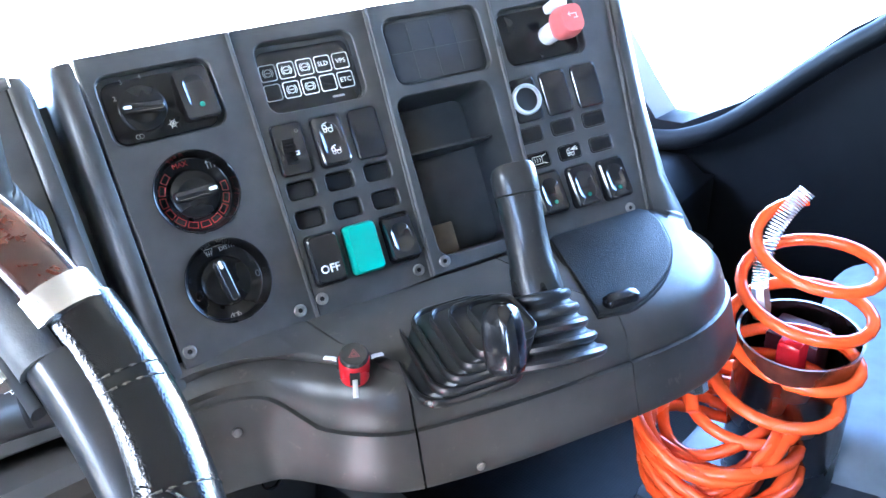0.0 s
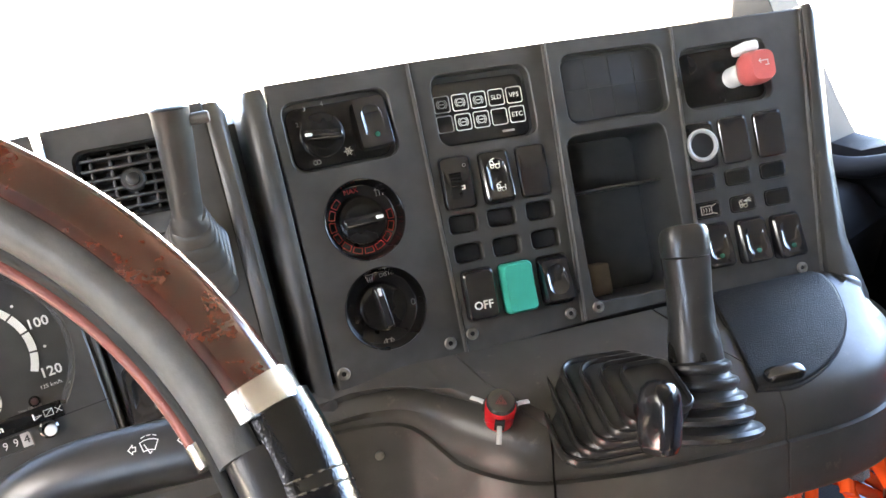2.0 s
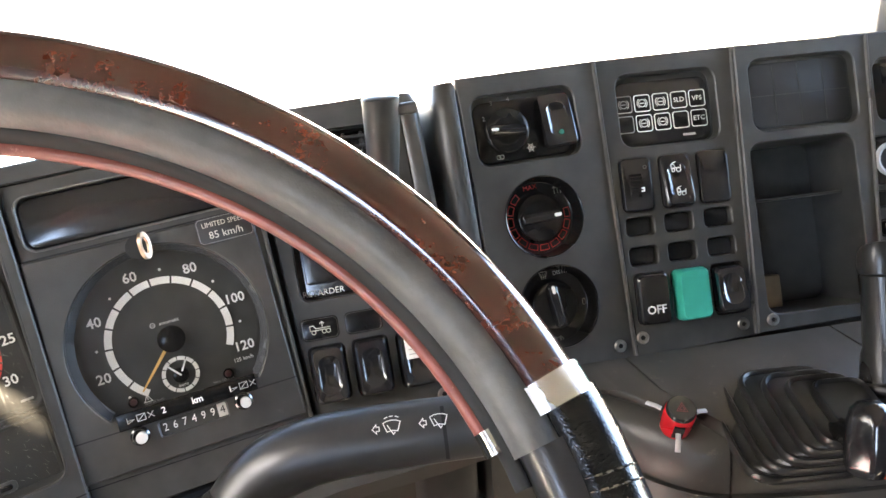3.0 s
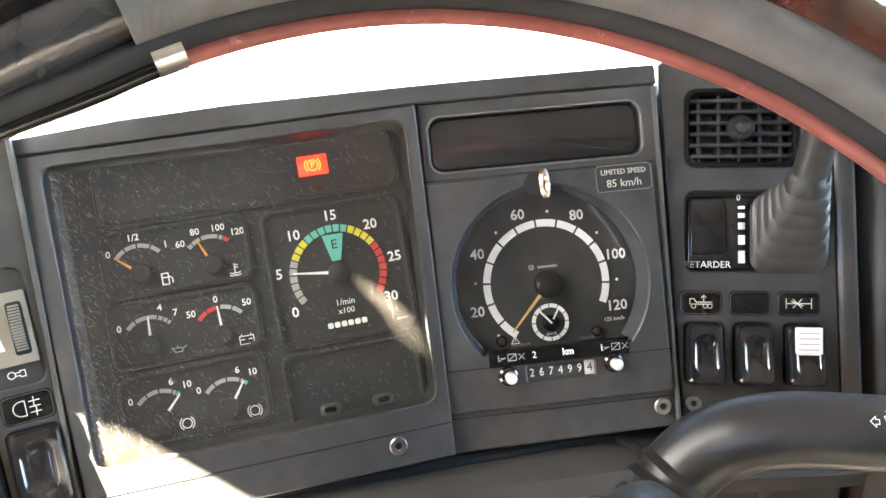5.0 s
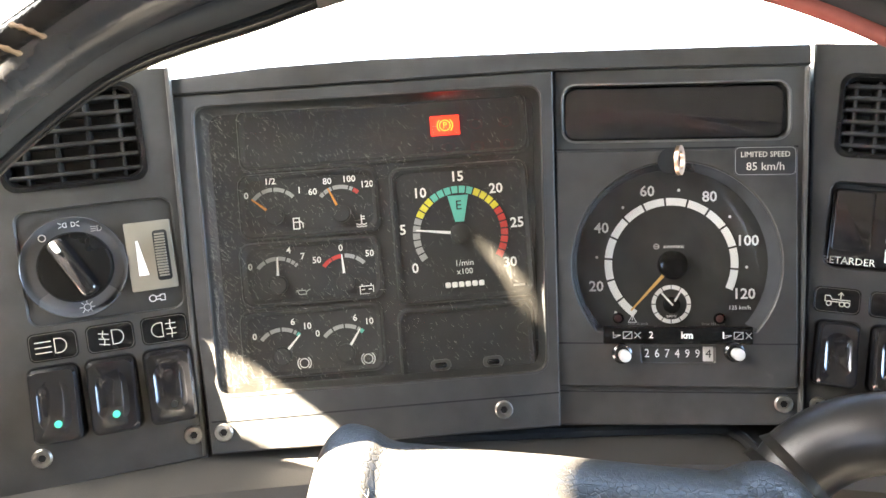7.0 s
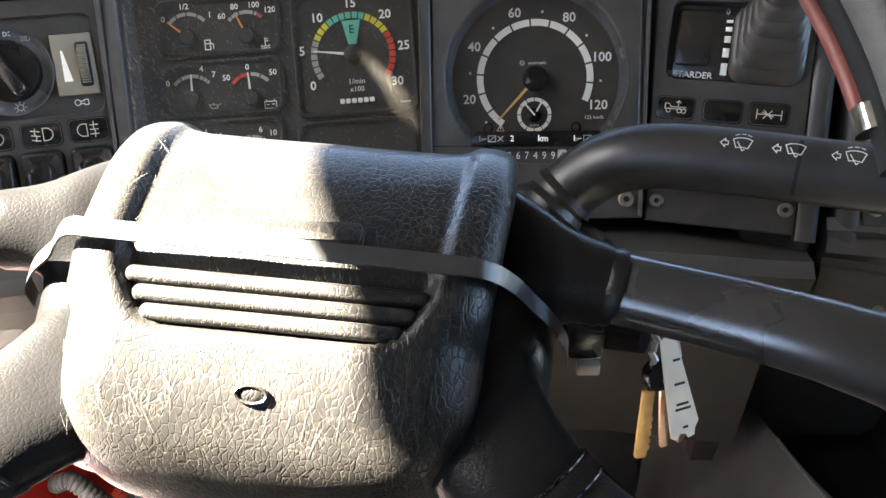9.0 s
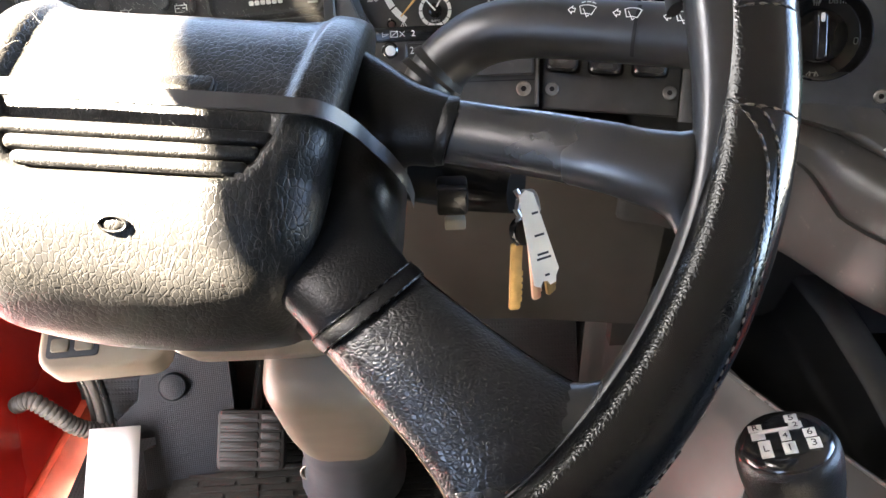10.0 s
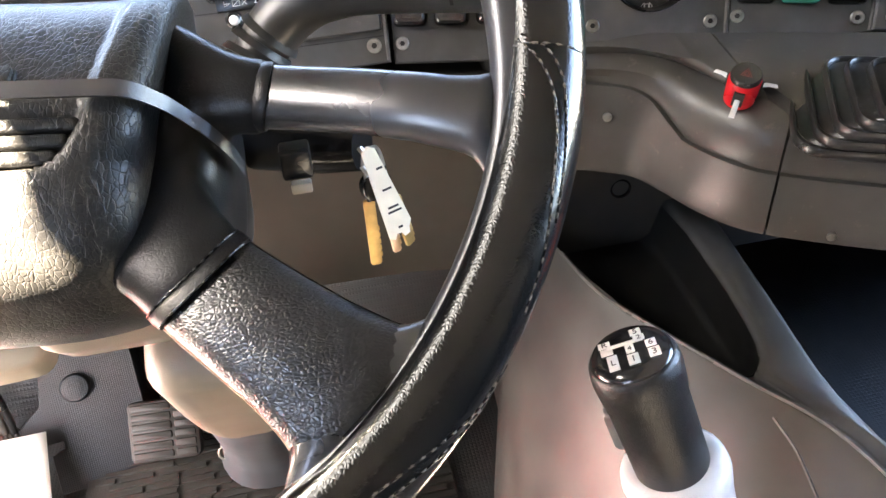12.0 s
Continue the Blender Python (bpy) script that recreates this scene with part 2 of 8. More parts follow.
M_foam = mat("grey_rim_foam", (0.078, 0.075, 0.070), 0.55, var=0.3, scale=70, bump=0.4, bscale=500, bdist=0.0005, wear=((0.05, 0.045, 0.04), 45, 0.62))
M_lip = mat("rosewood_lip", (0.19, 0.055, 0.042), 0.35, var=0.3, scale=60, bump=0.1, wear=((0.5, 0.25, 0.2), 80, 0.62))
M_leather = leather("smooth_leather", (0.004, 0.004, 0.004), 0.14, 560, 0.15, 0.0003, spec=0.40, fine=0.03)
M_grain = leather("grained_leather", (0.0075, 0.0076, 0.0080), 0.29, 420, 0.42, 0.0004, soft=0.32, spec=0.50, fine=0.05, stretch=(1.0, 1.5, 1.0))
M_pad = leather("cracked_vinyl", (0.0105, 0.0101, 0.0094), 0.33, 320, 0.33, 0.0004, crease=(0.040, 0.037, 0.031), vein=400, tint=(0.0140, 0.0134, 0.0124), soft=0.11, spec=0.24, dust=0.012, stretch=(1.3, 0.7, 1.0))
M_hub = leather("hub_vinyl", (0.0075, 0.0075, 0.0076), 0.30, 480, 0.14, 0.0004, soft=0.20, spec=0.12)
M_knob = leather("knob_grain", (0.014, 0.0132, 0.012), 0.36, 700, 0.42, 0.0003, spec=0.4)
M_deepblue = leather("ribbed_blue_plastic", (0.0085, 0.0105, 0.0145), 0.55, 300, 0.6, 0.0006, spec=0.3, warp_by=0.0)
next(n for n in M_deepblue.node_tree.nodes if n.type == "TEX_VORONOI").inputs["Randomness"].default_value = 0.0
M_floor = leather("dimpled_floor_vinyl", (0.022, 0.0225, 0.0225), 0.5, 165, 0.6, 0.0012, soft=0.45, warp_by=0.0)
next(n for n in M_floor.node_tree.nodes if n.type == "TEX_VORONOI").inputs["Randomness"].default_value = 0.0
M_tray = mat("black_tray_sheet", (0.011, 0.0108, 0.0103), 0.4, var=0.4, scale=25, bump=0.3, bscale=900, wear=((0.045, 0.042, 0.038), 20, 0.66))
M_scratch = mat("scratched_plastic", (0.30, 0.29, 0.27), 0.5, bump=0)
M_hair = mat("scratched_vinyl", (0.070, 0.067, 0.060), 0.5, bump=0)
M_boot = mat("grey_blue_boot", (0.085, 0.095, 0.11), 0.42, var=0.25, scale=22, bump=0.3, bscale=900)
M_tread = mat("worn_black_tread", (0.022, 0.0215, 0.020), 0.55, var=0.5, scale=25, bump=0.5, bscale=300, bdist=0.001, wear=((0.07, 0.065, 0.056), 16, 0.62))
M_pedal = mat("pedal_rubber", (0.0085, 0.0083, 0.0078), 0.5, spec=0.25, var=0.5, scale=40, bump=0.4, bscale=400, wear=((0.030, 0.028, 0.025), 30, 0.60))
M_core = mat("smooth_wheel_plastic", (0.018, 0.018, 0.019), 0.23, spec=0.65, var=0.3, scale=50, bump=0.12, bscale=900, wear=((0.06, 0.058, 0.054), 60, 0.68))
M_piping = mat("tan_raw_leather", (0.20, 0.125, 0.065), 0.6, var=0.4, scale=120, bump=0.3)
M_thread = mat("pale_thread", (0.080, 0.064, 0.046), 0.8, bump=0)
M_concrete = mat("yard_concrete", (0.42, 0.41, 0.38), 0.9, var=0.2, scale=0.6, bump=0.2, bscale=40, bdist=0.004)

# burl: fine dark mottling and streaks in a red-brown ground under lacquer
M_wood = mat("burl_wood", (0.085, 0.020, 0.010), 0.20, var=0.2, scale=25, bump=0.04, bscale=300, coat=0.7)
_n, _l = M_wood.node_tree.nodes, M_wood.node_tree.links
_tc = next(n for n in _n if n.type == "TEX_COORD")
_mix = None
for _sc, _det, _dist, _lo, _hi, _c0, _c1 in ((42, 4.0, 0.7, 0.30, 0.72, (0.017, 0.0045, 0.0030), (0.098, 0.020, 0.0085)), (420, 4.0, 0.6, 0.42, 0.66, (0.020, 0.008, 0.006), (1.0, 1.0, 1.0))):
    _a = _n.new("ShaderNodeTexNoise")
    _a.inputs["Scale"].default_value, _a.inputs["Detail"].default_value, _a.inputs["Distortion"].default_value, _a.inputs["Roughness"].default_value = _sc, _det, _dist, 0.62
    _r = _n.new("ShaderNodeValToRGB")
    _r.color_ramp.elements[0].position, _r.color_ramp.elements[1].position = _lo, _hi
    _r.color_ramp.elements[0].color, _r.color_ramp.elements[1].color = (*_c0, 1), (*_c1, 1)
    _l.new(_tc.outputs["Object"], _a.inputs["Vector"])
    _l.new(_a.outputs["Fac"], _r.inputs["Fac"])
    if _mix is None:
        _mix = _r.outputs["Color"]
    else:
        _m = _n.new("ShaderNodeMix")
        _m.data_type, _m.blend_type = "RGBA", "MULTIPLY"
        _m.inputs["Factor"].default_value = 0.35
        _l.new(_mix, _m.inputs["A"])
        _l.new(_r.outputs["Color"], _m.inputs["B"])
        _mix = _m.outputs["Result"]
_l.new(_mix, _n["Principled BSDF"].inputs["Base Color"])


def glass(name, tint=(1, 1, 1), rough=0.0, dust=0.0):
    """Clear pane: mostly see-through, with a glossy skin and a little scattered dust and scratches."""
    m = bpy.data.materials.new(name)
    m.use_nodes = True
    N, L = m.node_tree.nodes, m.node_tree.links
    N.remove(N["Principled BSDF"])
    out = N["Material Output"]
    t = N.new("ShaderNodeBsdfTransparent")
    t.inputs["Color"].default_value = (*tint, 1)
    g = N.new("ShaderNodeBsdfGlossy")
    g.inputs["Roughness"].default_value = rough
    fr = N.new("ShaderNodeFresnel")
    fr.inputs["IOR"].default_value = 1.45
    mx = N.new("ShaderNodeMixShader")
    L.new(fr.outputs[0], mx.inputs[0])
    L.new(t.outputs[0], mx.inputs[1])
    L.new(g.outputs[0], mx.inputs[2])
    last = mx
    if dust:
        d = N.new("ShaderNodeBsdfDiffuse")
        d.inputs["Color"].default_value = (0.62, 0.58, 0.50, 1)
        tc = N.new("ShaderNodeTexCoord")
        mp = N.new("ShaderNodeMapping")
        mp.inputs["Rotation"].default_value = (0, 0, radians(38))
        mp.inputs["Scale"].default_value = (900, 45, 1)
        sc = N.new("ShaderNodeTexNoise")
        sc.inputs["Scale"].default_value, sc.inputs["Detail"].default_value = 1.0, 2.0
        L.new(tc.outputs["Object"], mp.inputs["Vector"])
        L.new(mp.outputs[0], sc.inputs["Vector"])
        r1 = N.new("ShaderNodeMapRange")
        r1.inputs["From Min"].default_value, r1.inputs["From Max"].default_value = 0.60, 0.78
        r1.inputs["To Max"].default_value = dust * 2.2
        L.new(sc.outputs["Fac"], r1.inputs["Value"])
        sp = N.new("ShaderNodeTexNoise")
        sp.inputs["Scale"].default_value, sp.inputs["Detail"].default_value = 1400, 2.0
        L.new(tc.outputs["Object"], sp.inputs["Vector"])
        r2 = N.new("ShaderNodeMapRange")
        r2.inputs["From Min"].default_value, r2.inputs["From Max"].default_value = 0.50, 0.75
        r2.inputs["To Min"].default_value, r2.inputs["To Max"].default_value = dust * 0.38, dust
        L.new(sp.outputs["Fac"], r2.inputs["Value"])
        ad = N.new("ShaderNodeMath")
        ad.operation = "ADD"
        ad.use_clamp = True
        L.new(r1.outputs[0], ad.inputs[0])
        L.new(r2.outputs[0], ad.inputs[1])
        m2 = N.new("ShaderNodeMixShader")
        L.new(ad.outputs[0], m2.inputs[0])
        L.new(mx.outputs[0], m2.inputs[1])
        L.new(d.outputs[0], m2.inputs[2])
        last = m2
    L.new(last.outputs[0], out.inputs["Surface"])
    return m


M_gauge_glass = glass("dusty_gauge_glass", rough=0.24, dust=0.042)
M_tacho_glass = glass("tacho_glass", dust=0.01)


# ---- mesh helpers ----
from mathutils.geometry import delaunay_2d_cdt


def part(name, bm, material, parent=None, label="", m=None, smooth=40):
    """Links a bmesh as one mesh object under a thing or a part."""
    bmesh.ops.recalc_face_normals(bm, faces=bm.faces[:])
    me = bpy.data.meshes.new(name)
    bm.to_mesh(me)
    bm.free()
    for mm in (material if isinstance(material, (list, tuple)) else [material]):
        me.materials.append(mm)
    for poly in me.polygons:
        poly.use_smooth = True
    me.set_sharp_from_angle(angle=radians(smooth))
    ob = new(name, me)
    if parent:
        ob.parent = parent
    if m is not None:
        ob.matrix_basis = m
    if label:
        tagged(ob, label)
    return ob


def thing(name, label, category, m=None, kind="", group=""):
    ob = new(name)
    ob.empty_display_size = 0.02
    if m is not None:
        ob.matrix_basis = m
    return tagged(ob, label, category, group, kind)


def T(x, y, z=0.0, rz=0.0):
    return pose(x, y, z, 0, 0, rz)


def rr(w, h, r, cx=0.0, cy=0.0, n=5):
    """Rounded rectangle, counter-clockwise."""
    r = min(r, w / 2 - 1e-5, h / 2 - 1e-5)
    out = []
    for k, (sx, sy) in enumerate(((1, 1), (-1, 1), (-1, -1), (1, -1))):
        for i in range(n + 1):
            a = math.pi / 2 * (k + i / n)
            out.append((cx + sx * (w / 2 - r) + r * math.cos(a), cy + sy * (h / 2 - r) + r * math.sin(a)))
    return out


def ring_circle(r, n=32, cx=0.0, cy=0.0):
    return [(cx + r * math.cos(2 * math.pi * i / n), cy + r * math.sin(2 * math.pi * i / n)) for i in range(n)]


def loft(bm, rings, cap0=True, cap1=True, closed=True, mi=0):
    """Skin through rings of 3D points."""
    vs = [[bm.verts.new(p) for p in ring] for ring in rings]
    n = len(vs[0])
    for a, b in zip(vs, vs[1:]):
        for i in range(n if closed else n - 1):
            j = (i + 1) % n
            f = bm.faces.new((a[i], a[j], b[j], b[i]))
            f.material_index = mi
    if cap0:
        bm.faces.new(vs[0][::-1]).material_index = mi
    if cap1:
        bm.faces.new(vs[-1]).material_index = mi
    return vs


def rbox(bm, w, h, r, z0, z1, bev=0.001, cx=0.0, cy=0.0, taper=0.0, n=4, cap0=True):
    """Rounded-rectangle block from z0 to z1 with an eased front edge; taper: how much smaller the front is."""
    k = taper
    rings = []
    for ins, z in ((0, z0), (k * 0.9, z1 - bev), (k + bev * 0.3, z1 - bev * 0.3), (k + bev, z1)):
        rings.append([(x, y, z) for x, y in rr(w - 2 * ins, h - 2 * ins, max(r - ins * 0.5, 0.0004), cx, cy, n)])
    loft(bm, rings, cap0=cap0)


def lathe(bm, prof, seg=40, cx=0.0, cy=0.0, cap0=False, cap1=True, mi=0):
    loft(bm, [[(cx + r * math.cos(2 * math.pi * i / seg), cy + r * math.sin(2 * math.pi * i / seg), z) for i in range(seg)] for r, z in prof], cap0, cap1, mi=mi)


def box(bm, x0, x1, y0, y1, z0, z1, bev=0.0):
    g = bmesh.ops.create_cube(bm, size=1.0, matrix=Matrix.Translation(((x0 + x1) / 2, (y0 + y1) / 2, (z0 + z1) / 2)) @ Matrix.Diagonal((x1 - x0, y1 - y0, z1 - z0, 1)))
    if bev:
        es = {e for v in g["verts"] for e in v.link_edges}
        bmesh.ops.bevel(bm, geom=list(es), offset=bev, segments=2, profile=0.5, affect="EDGES")


def smooth_path(pts, per=8):
    """Catmull-Rom through the points."""
    P = [Vector(p) for p in pts]
    P = [2 * P[0] - P[1]] + P + [2 * P[-1] - P[-2]]
    out = []
    for i in range(1, len(P) - 2):
        for k in range(per):
            t = k / per
            a, b, c, d = P[i - 1], P[i], P[i + 1], P[i + 2]
            out.append(0.5 * (2 * b + (c - a) * t + (2 * a - 5 * b + 4 * c - d) * t * t + (3 * b - a - 3 * c + d) * t ** 3))
    out.append(P[-2])
    return out


def tube(bm, pts, rad, seg=12, squash=(1.0, 1.0), up=(0, 0, 1), cap=True, mi=0):
    """Tube along points; rad: number or one per point; squash: width along the side and along the up direction."""
    P = [Vector(p) for p in pts]
    rings = []
    side = None
    for i, p in enumerate(P):
        d = (P[min(i + 1, len(P) - 1)] - P[max(i - 1, 0)]).normalized()
        if side is None:
            side = d.cross(Vector(up))
            if side.length < 1e-4:
                side = d.cross(Vector((0.3, 1, 0.2)))
        side = (side - d * side.dot(d)).normalized()
        upv = side.cross(d)
        r = rad[i] if isinstance(rad, (list, tuple)) else rad
        rings.append([p + side * (r * squash[0] * math.cos(2 * math.pi * k / seg)) + upv * (r * squash[1] * math.sin(2 * math.pi * k / seg)) for k in range(seg)])
    loft(bm, rings, cap, cap, mi=mi)


def plate(bm, outer, holes, thick=0.008, back=True):
    """Flat front at z = 0 with openings. holes: (loop, depth, floor) with eased rims; depth 0: just cut through the plate."""
    edges = []
    loops = []

    def add(loop, z=0.0):
        vs = [bm.verts.new((x, y, z)) for x, y in loop]
        return vs, [bm.edges.new((vs[i], vs[(i + 1) % len(vs)])) for i in range(len(vs))]

    ov, oe = add(outer)
    edges += oe
    hv = []
    for loop, depth, floor in holes:
        v, e = add(loop)
        edges += e
        hv.append((v, loop, depth, floor))
    loops = [outer] + [h[0] for h in holes]
    flat = [v for v in ov] + [v for q in hv for v in q[0]]
    idx, es, k = [], [], 0
    for lp_ in loops:
        n = len(lp_)
        es += [(k + i, k + (i + 1) % n) for i in range(n)]
        k += n
    def inside(p, lp_):
        odd = False
        for (x0, y0), (x1, y1) in zip(lp_, lp_[1:] + lp_[:1]):
            if (y0 > p.y) != (y1 > p.y) and p.x < x0 + (p.y - y0) * (x1 - x0) / (y1 - y0):
                odd = not odd
        return odd

    res = delaunay_2d_cdt([Vector(p) for lp_ in loops for p in lp_], es, [], 0, 1e-7)
    node = [flat[o[0]] if o else bm.verts.new((q.x, q.y, 0.0)) for q, o in zip(res[0], res[3])]
    for tri in res[2]:
        mid = sum((res[0][i] for i in tri), Vector((0, 0))) / len(tri)
        if len({node[i] for i in tri}) == len(tri) and inside(mid, loops[0]) and not any(inside(mid, h) for h in loops[1:]):
            bm.faces.new([node[i] for i in tri])

    def strip(a, b):
        for i in range(len(a)):
            j = (i + 1) % len(a)
            bm.faces.new((a[i], a[j], b[j], b[i]))

    mx_, my_ = sum(p[0] for p in outer) / len(outer), sum(p[1] for p in outer) / len(outer)
    b0 = [bm.verts.new((v.co.x, v.co.y, -0.0014)) for v in ov]
    for v in ov:
        v.co.x -= math.copysign(0.0013, v.co.x - mx_)
        v.co.y -= math.copysign(0.0013, v.co.y - my_)
    b1 = [bm.verts.new((v.co.x, v.co.y, -thick)) for v in b0]
    strip(ov, b0)
    strip(b0, b1)
    for v, loop, depth, floor in hv:
        cx, cy = sum(p[0] for p in loop) / len(loop), sum(p[1] for p in loop) / len(loop)
        e = 0.0012
        r1 = []
        for x, y in loop:
            d = Vector((cx - x, cy - y, 0)).normalized() * e
            r1.append(bm.verts.new((x + d.x, y + d.y, -e)))
        strip(v, r1)
        dd = depth or thick
        r2 = [bm.verts.new((q.co.x, q.co.y, -dd)) for q in r1]
        strip(r1, r2)
        if floor:
            bm.faces.new(r2)
    return bm


def lettering(text, size, parent, x, y, z, material=None, name="lettering", rz=0.0, align="CENTER", bold=0.0, squeeze=1.0, m=None):
    cu = bpy.data.curves.new("lettering", "FONT")
    cu.body, cu.size, cu.align_x, cu.align_y, cu.extrude = text, size, align, "CENTER", 0.00008
    cu.offset = bold
    cu.resolution_u = 2
    tmp = bpy.data.objects.new("lettering", cu)
    me = bpy.data.meshes.new_from_object(tmp)
    bpy.data.objects.remove(tmp)
    bpy.data.curves.remove(cu)
    me.materials.clear()
    me.materials.append(material or M_white)
    ob = new(name, me)
    ob.parent = parent
    base = m if m is not None else T(x, y, z, rz)
    ob.matrix_basis = base @ Matrix.Diagonal((squeeze, 1, 1, 1))
    return ob


def strokes(bm, lines, width, z=0.0, cx=0.0, cy=0.0, s=1.0):
    """Flat printed lines: polylines in icon units."""
    for ln in lines:
        pts = [Vector((cx + x * s, cy + y * s, z)) for x, y in ln]
        for a, b in zip(pts, pts[1:]):
            d = (b - a)
            if d.length < 1e-7:
                continue
            d.normalize()
            nrm = Vector((-d.y, d.x, 0)) * width / 2
            e = d * width / 2
            bm.faces.new([bm.verts.new(p) for p in (a - e - nrm, b + e - nrm, b + e + nrm, a - e + nrm)])


def arc(cx, cy, r, a0, a1, n=16):
    return [(cx + r * math.cos(radians(a0 + (a1 - a0) * i / n)), cy + r * math.sin(radians(a0 + (a1 - a0) * i / n))) for i in range(n + 1)]


def band(bm, cx, cy, r0, r1, a0, a1, z, n=10):
    """Flat sector of a ring."""
    A = arc(cx, cy, r0, a0, a1, n)
    B = arc(cx, cy, r1, a0, a1, n)
    va = [bm.verts.new((x, y, z)) for x, y in A]
    vb = [bm.verts.new((x, y, z)) for x, y in B]
    for i in range(n):
        bm.faces.new((va[i], va[i + 1], vb[i + 1], vb[i]))


def quad(bm, pts, z):
    bm.faces.new([bm.verts.new((x, y, z)) for x, y in pts])


def facing(origin, yaw, lean, roll=0.0, size=1.0):
    """Frame of a panel: x along it, y up it, z out of it towards the driver's seat; size: how large it is drawn."""
    return Matrix.Translation(origin) @ pose(0, 0, 0, 90 - lean, 0, yaw) @ pose(0, 0, 0, 0, 0, roll) @ Matrix.Scale(size, 4)




# ---- setting ----
FLOOR = 0.09


def setting(name, bm, material, label, category="", m=None, smooth=40):
    return tagged(part(name, bm, material, None, "", m, smooth), label, category, "", "structure")


bm = bmesh.new()
bmesh.ops.create_grid(bm, x_segments=4, y_segments=4, size=400)
setting("ground", bm, M_concrete, "sunlit pale concrete yard outside the cab", "ground", T(0, 0, -1.15))

bm = bmesh.new()
box(bm, -0.53, 0.42, -1.4, 0.62, FLOOR - 0.05, FLOOR)
setting("floor", bm, M_floor, "dark cab floor under the ribbed rubber mat", "floor")
bm = bmesh.new()
box(bm, 0.55, 1.66, -1.4, 0.62, 0.16, 0.22)
setting("floor_passenger", bm, M_floor, "blue-grey studded floor covering on the passenger side", "floor")
bm = bmesh.new()
loft(bm, [[(-0.62, 0.36, FLOOR), (-0.62, 0.60, 0.45), (-0.62, 0.66, 0.45), (-0.62, 0.42, FLOOR - 0.05)],
          [(0.35, 0.36, FLOOR), (0.35, 0.60, 0.45), (0.35, 0.66, 0.45), (0.35, 0.42, FLOOR - 0.05)]])
setting("toe_board", bm, M_floor, "sloping dark toe board behind the pedals", "wall")
bm = bmesh.new()
box(bm, -0.9, 1.72, 0.60, 0.66, -0.3, 0.90)
setting("wall_front", bm, M_trim, "front bulkhead below the windscreen", "wall")
bm = bmesh.new()
box(bm, -0.9, 1.72, -1.46, -1.40, -0.3, 1.95)
setting("wall_rear", bm, M_curtain, "dark padded rear wall of the cab", "wall")
bm = bmesh.new()
box(bm, -0.78, 1.72, -1.46, 0.40, 1.90, 1.96)
setting("ceiling", bm, M_head, "pale cab headliner", "ceiling")
# unseen header, brought down low to cut light from the windscreen
bm = bmesh.new()
loft(bm, [[(x, 0.38, 1.96), (x, 0.38, 1.90), (x, 0.47, 1.30), (x, 0.49, 1.28), (x, 0.51, 1.30), (x, 0.44, 1.96)] for x in (-0.9, 0.4, 1.72)])
setting("windscreen_baffle", bm, M_head, "dark unseen baffle hung low to cut the windscreen's light", "wall")
# windscreen pillars
bm = bmesh.new()
tube(bm, [(-0.74, 0.64, 0.95), (-0.72, 0.52, 1.5), (-0.70, 0.38, 1.92)], 0.055, 12)
setting("pillar", bm, M_dash, "dark windscreen pillar", "pillar")
bm = bmesh.new()
tube(bm, [(1.66, 0.70, 0.60), (1.64, 0.64, 0.95), (1.62, 0.57, 1.5), (1.60, 0.44, 1.92)], 0.05, 12)
setting("pillar", bm, M_dash, "dark windscreen pillar", "pillar")
# far wall: passenger door with a window whose sill drops towards the front
bm = bmesh.new()
loop = [(-1.46, -0.3), (0.66, -0.3), (0.66, 1.95), (-1.46, 1.95)]
hole = [(0.44, 1.30), (0.43, 0.98), (0.305, 0.77), (0.255, 0.700), (0.19, 0.697), (0.06, 0.755), (-0.08, 0.862), (-0.13, 0.900), (-0.30, 0.99), (-0.75, 1.05), (-0.90, 1.06), (-0.90, 1.80), (0.10, 1.80)]
plate(bm, loop, [(hole, 0, False)], 0.09)
far = Matrix(((0, 0, -1, 1.62), (1, 0, 0, 0), (0, 1, 0, 0), (0, 0, 0, 1)))
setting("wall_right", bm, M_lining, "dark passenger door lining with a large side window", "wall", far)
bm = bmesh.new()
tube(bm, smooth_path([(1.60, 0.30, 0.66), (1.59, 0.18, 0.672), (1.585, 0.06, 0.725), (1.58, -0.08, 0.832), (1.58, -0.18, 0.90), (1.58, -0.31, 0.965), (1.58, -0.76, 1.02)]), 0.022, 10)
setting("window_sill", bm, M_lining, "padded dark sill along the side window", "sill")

# driver's side: unseen wall, side window cut to shape sun patches, gap of the open door
bm = bmesh.new()
loop = [(-1.46, -0.5), (0.66, -0.5), (0.66, 1.95), (-1.46, 1.95)]
# invented cut, like the slit below, that aims sun at the cluster
cluster_cut = [(-0.0216, 1.3433), (0.0066, 1.3886), (-0.0003, 1.4110), (-0.0257, 1.4280), (-0.0375, 1.4463), (-0.0516, 1.4213), (-0.0384, 1.3872)]
hole = [(-0.222, 1.690), (-0.255, 1.691), (-0.334, 1.695), (-0.352, 1.692), (-0.366, 1.684), (-0.385, 1.664), (-0.402, 1.640), (-0.408, 1.600), (-0.408, 1.36), (-0.310, 1.36), (-0.222, 1.56)]
# opening added behind the seat to let more daylight in
rear = [(-1.00, 1.12), (-1.00, 1.65), (-1.36, 1.65), (-1.36, 1.12)]
gap = [(-0.42, 0.12), (0.02, 0.10), (0.02, -0.40), (0.56, -0.40), (0.56, 0.40), (0.10, 0.40), (0.08, 0.76), (-0.42, 0.76)]
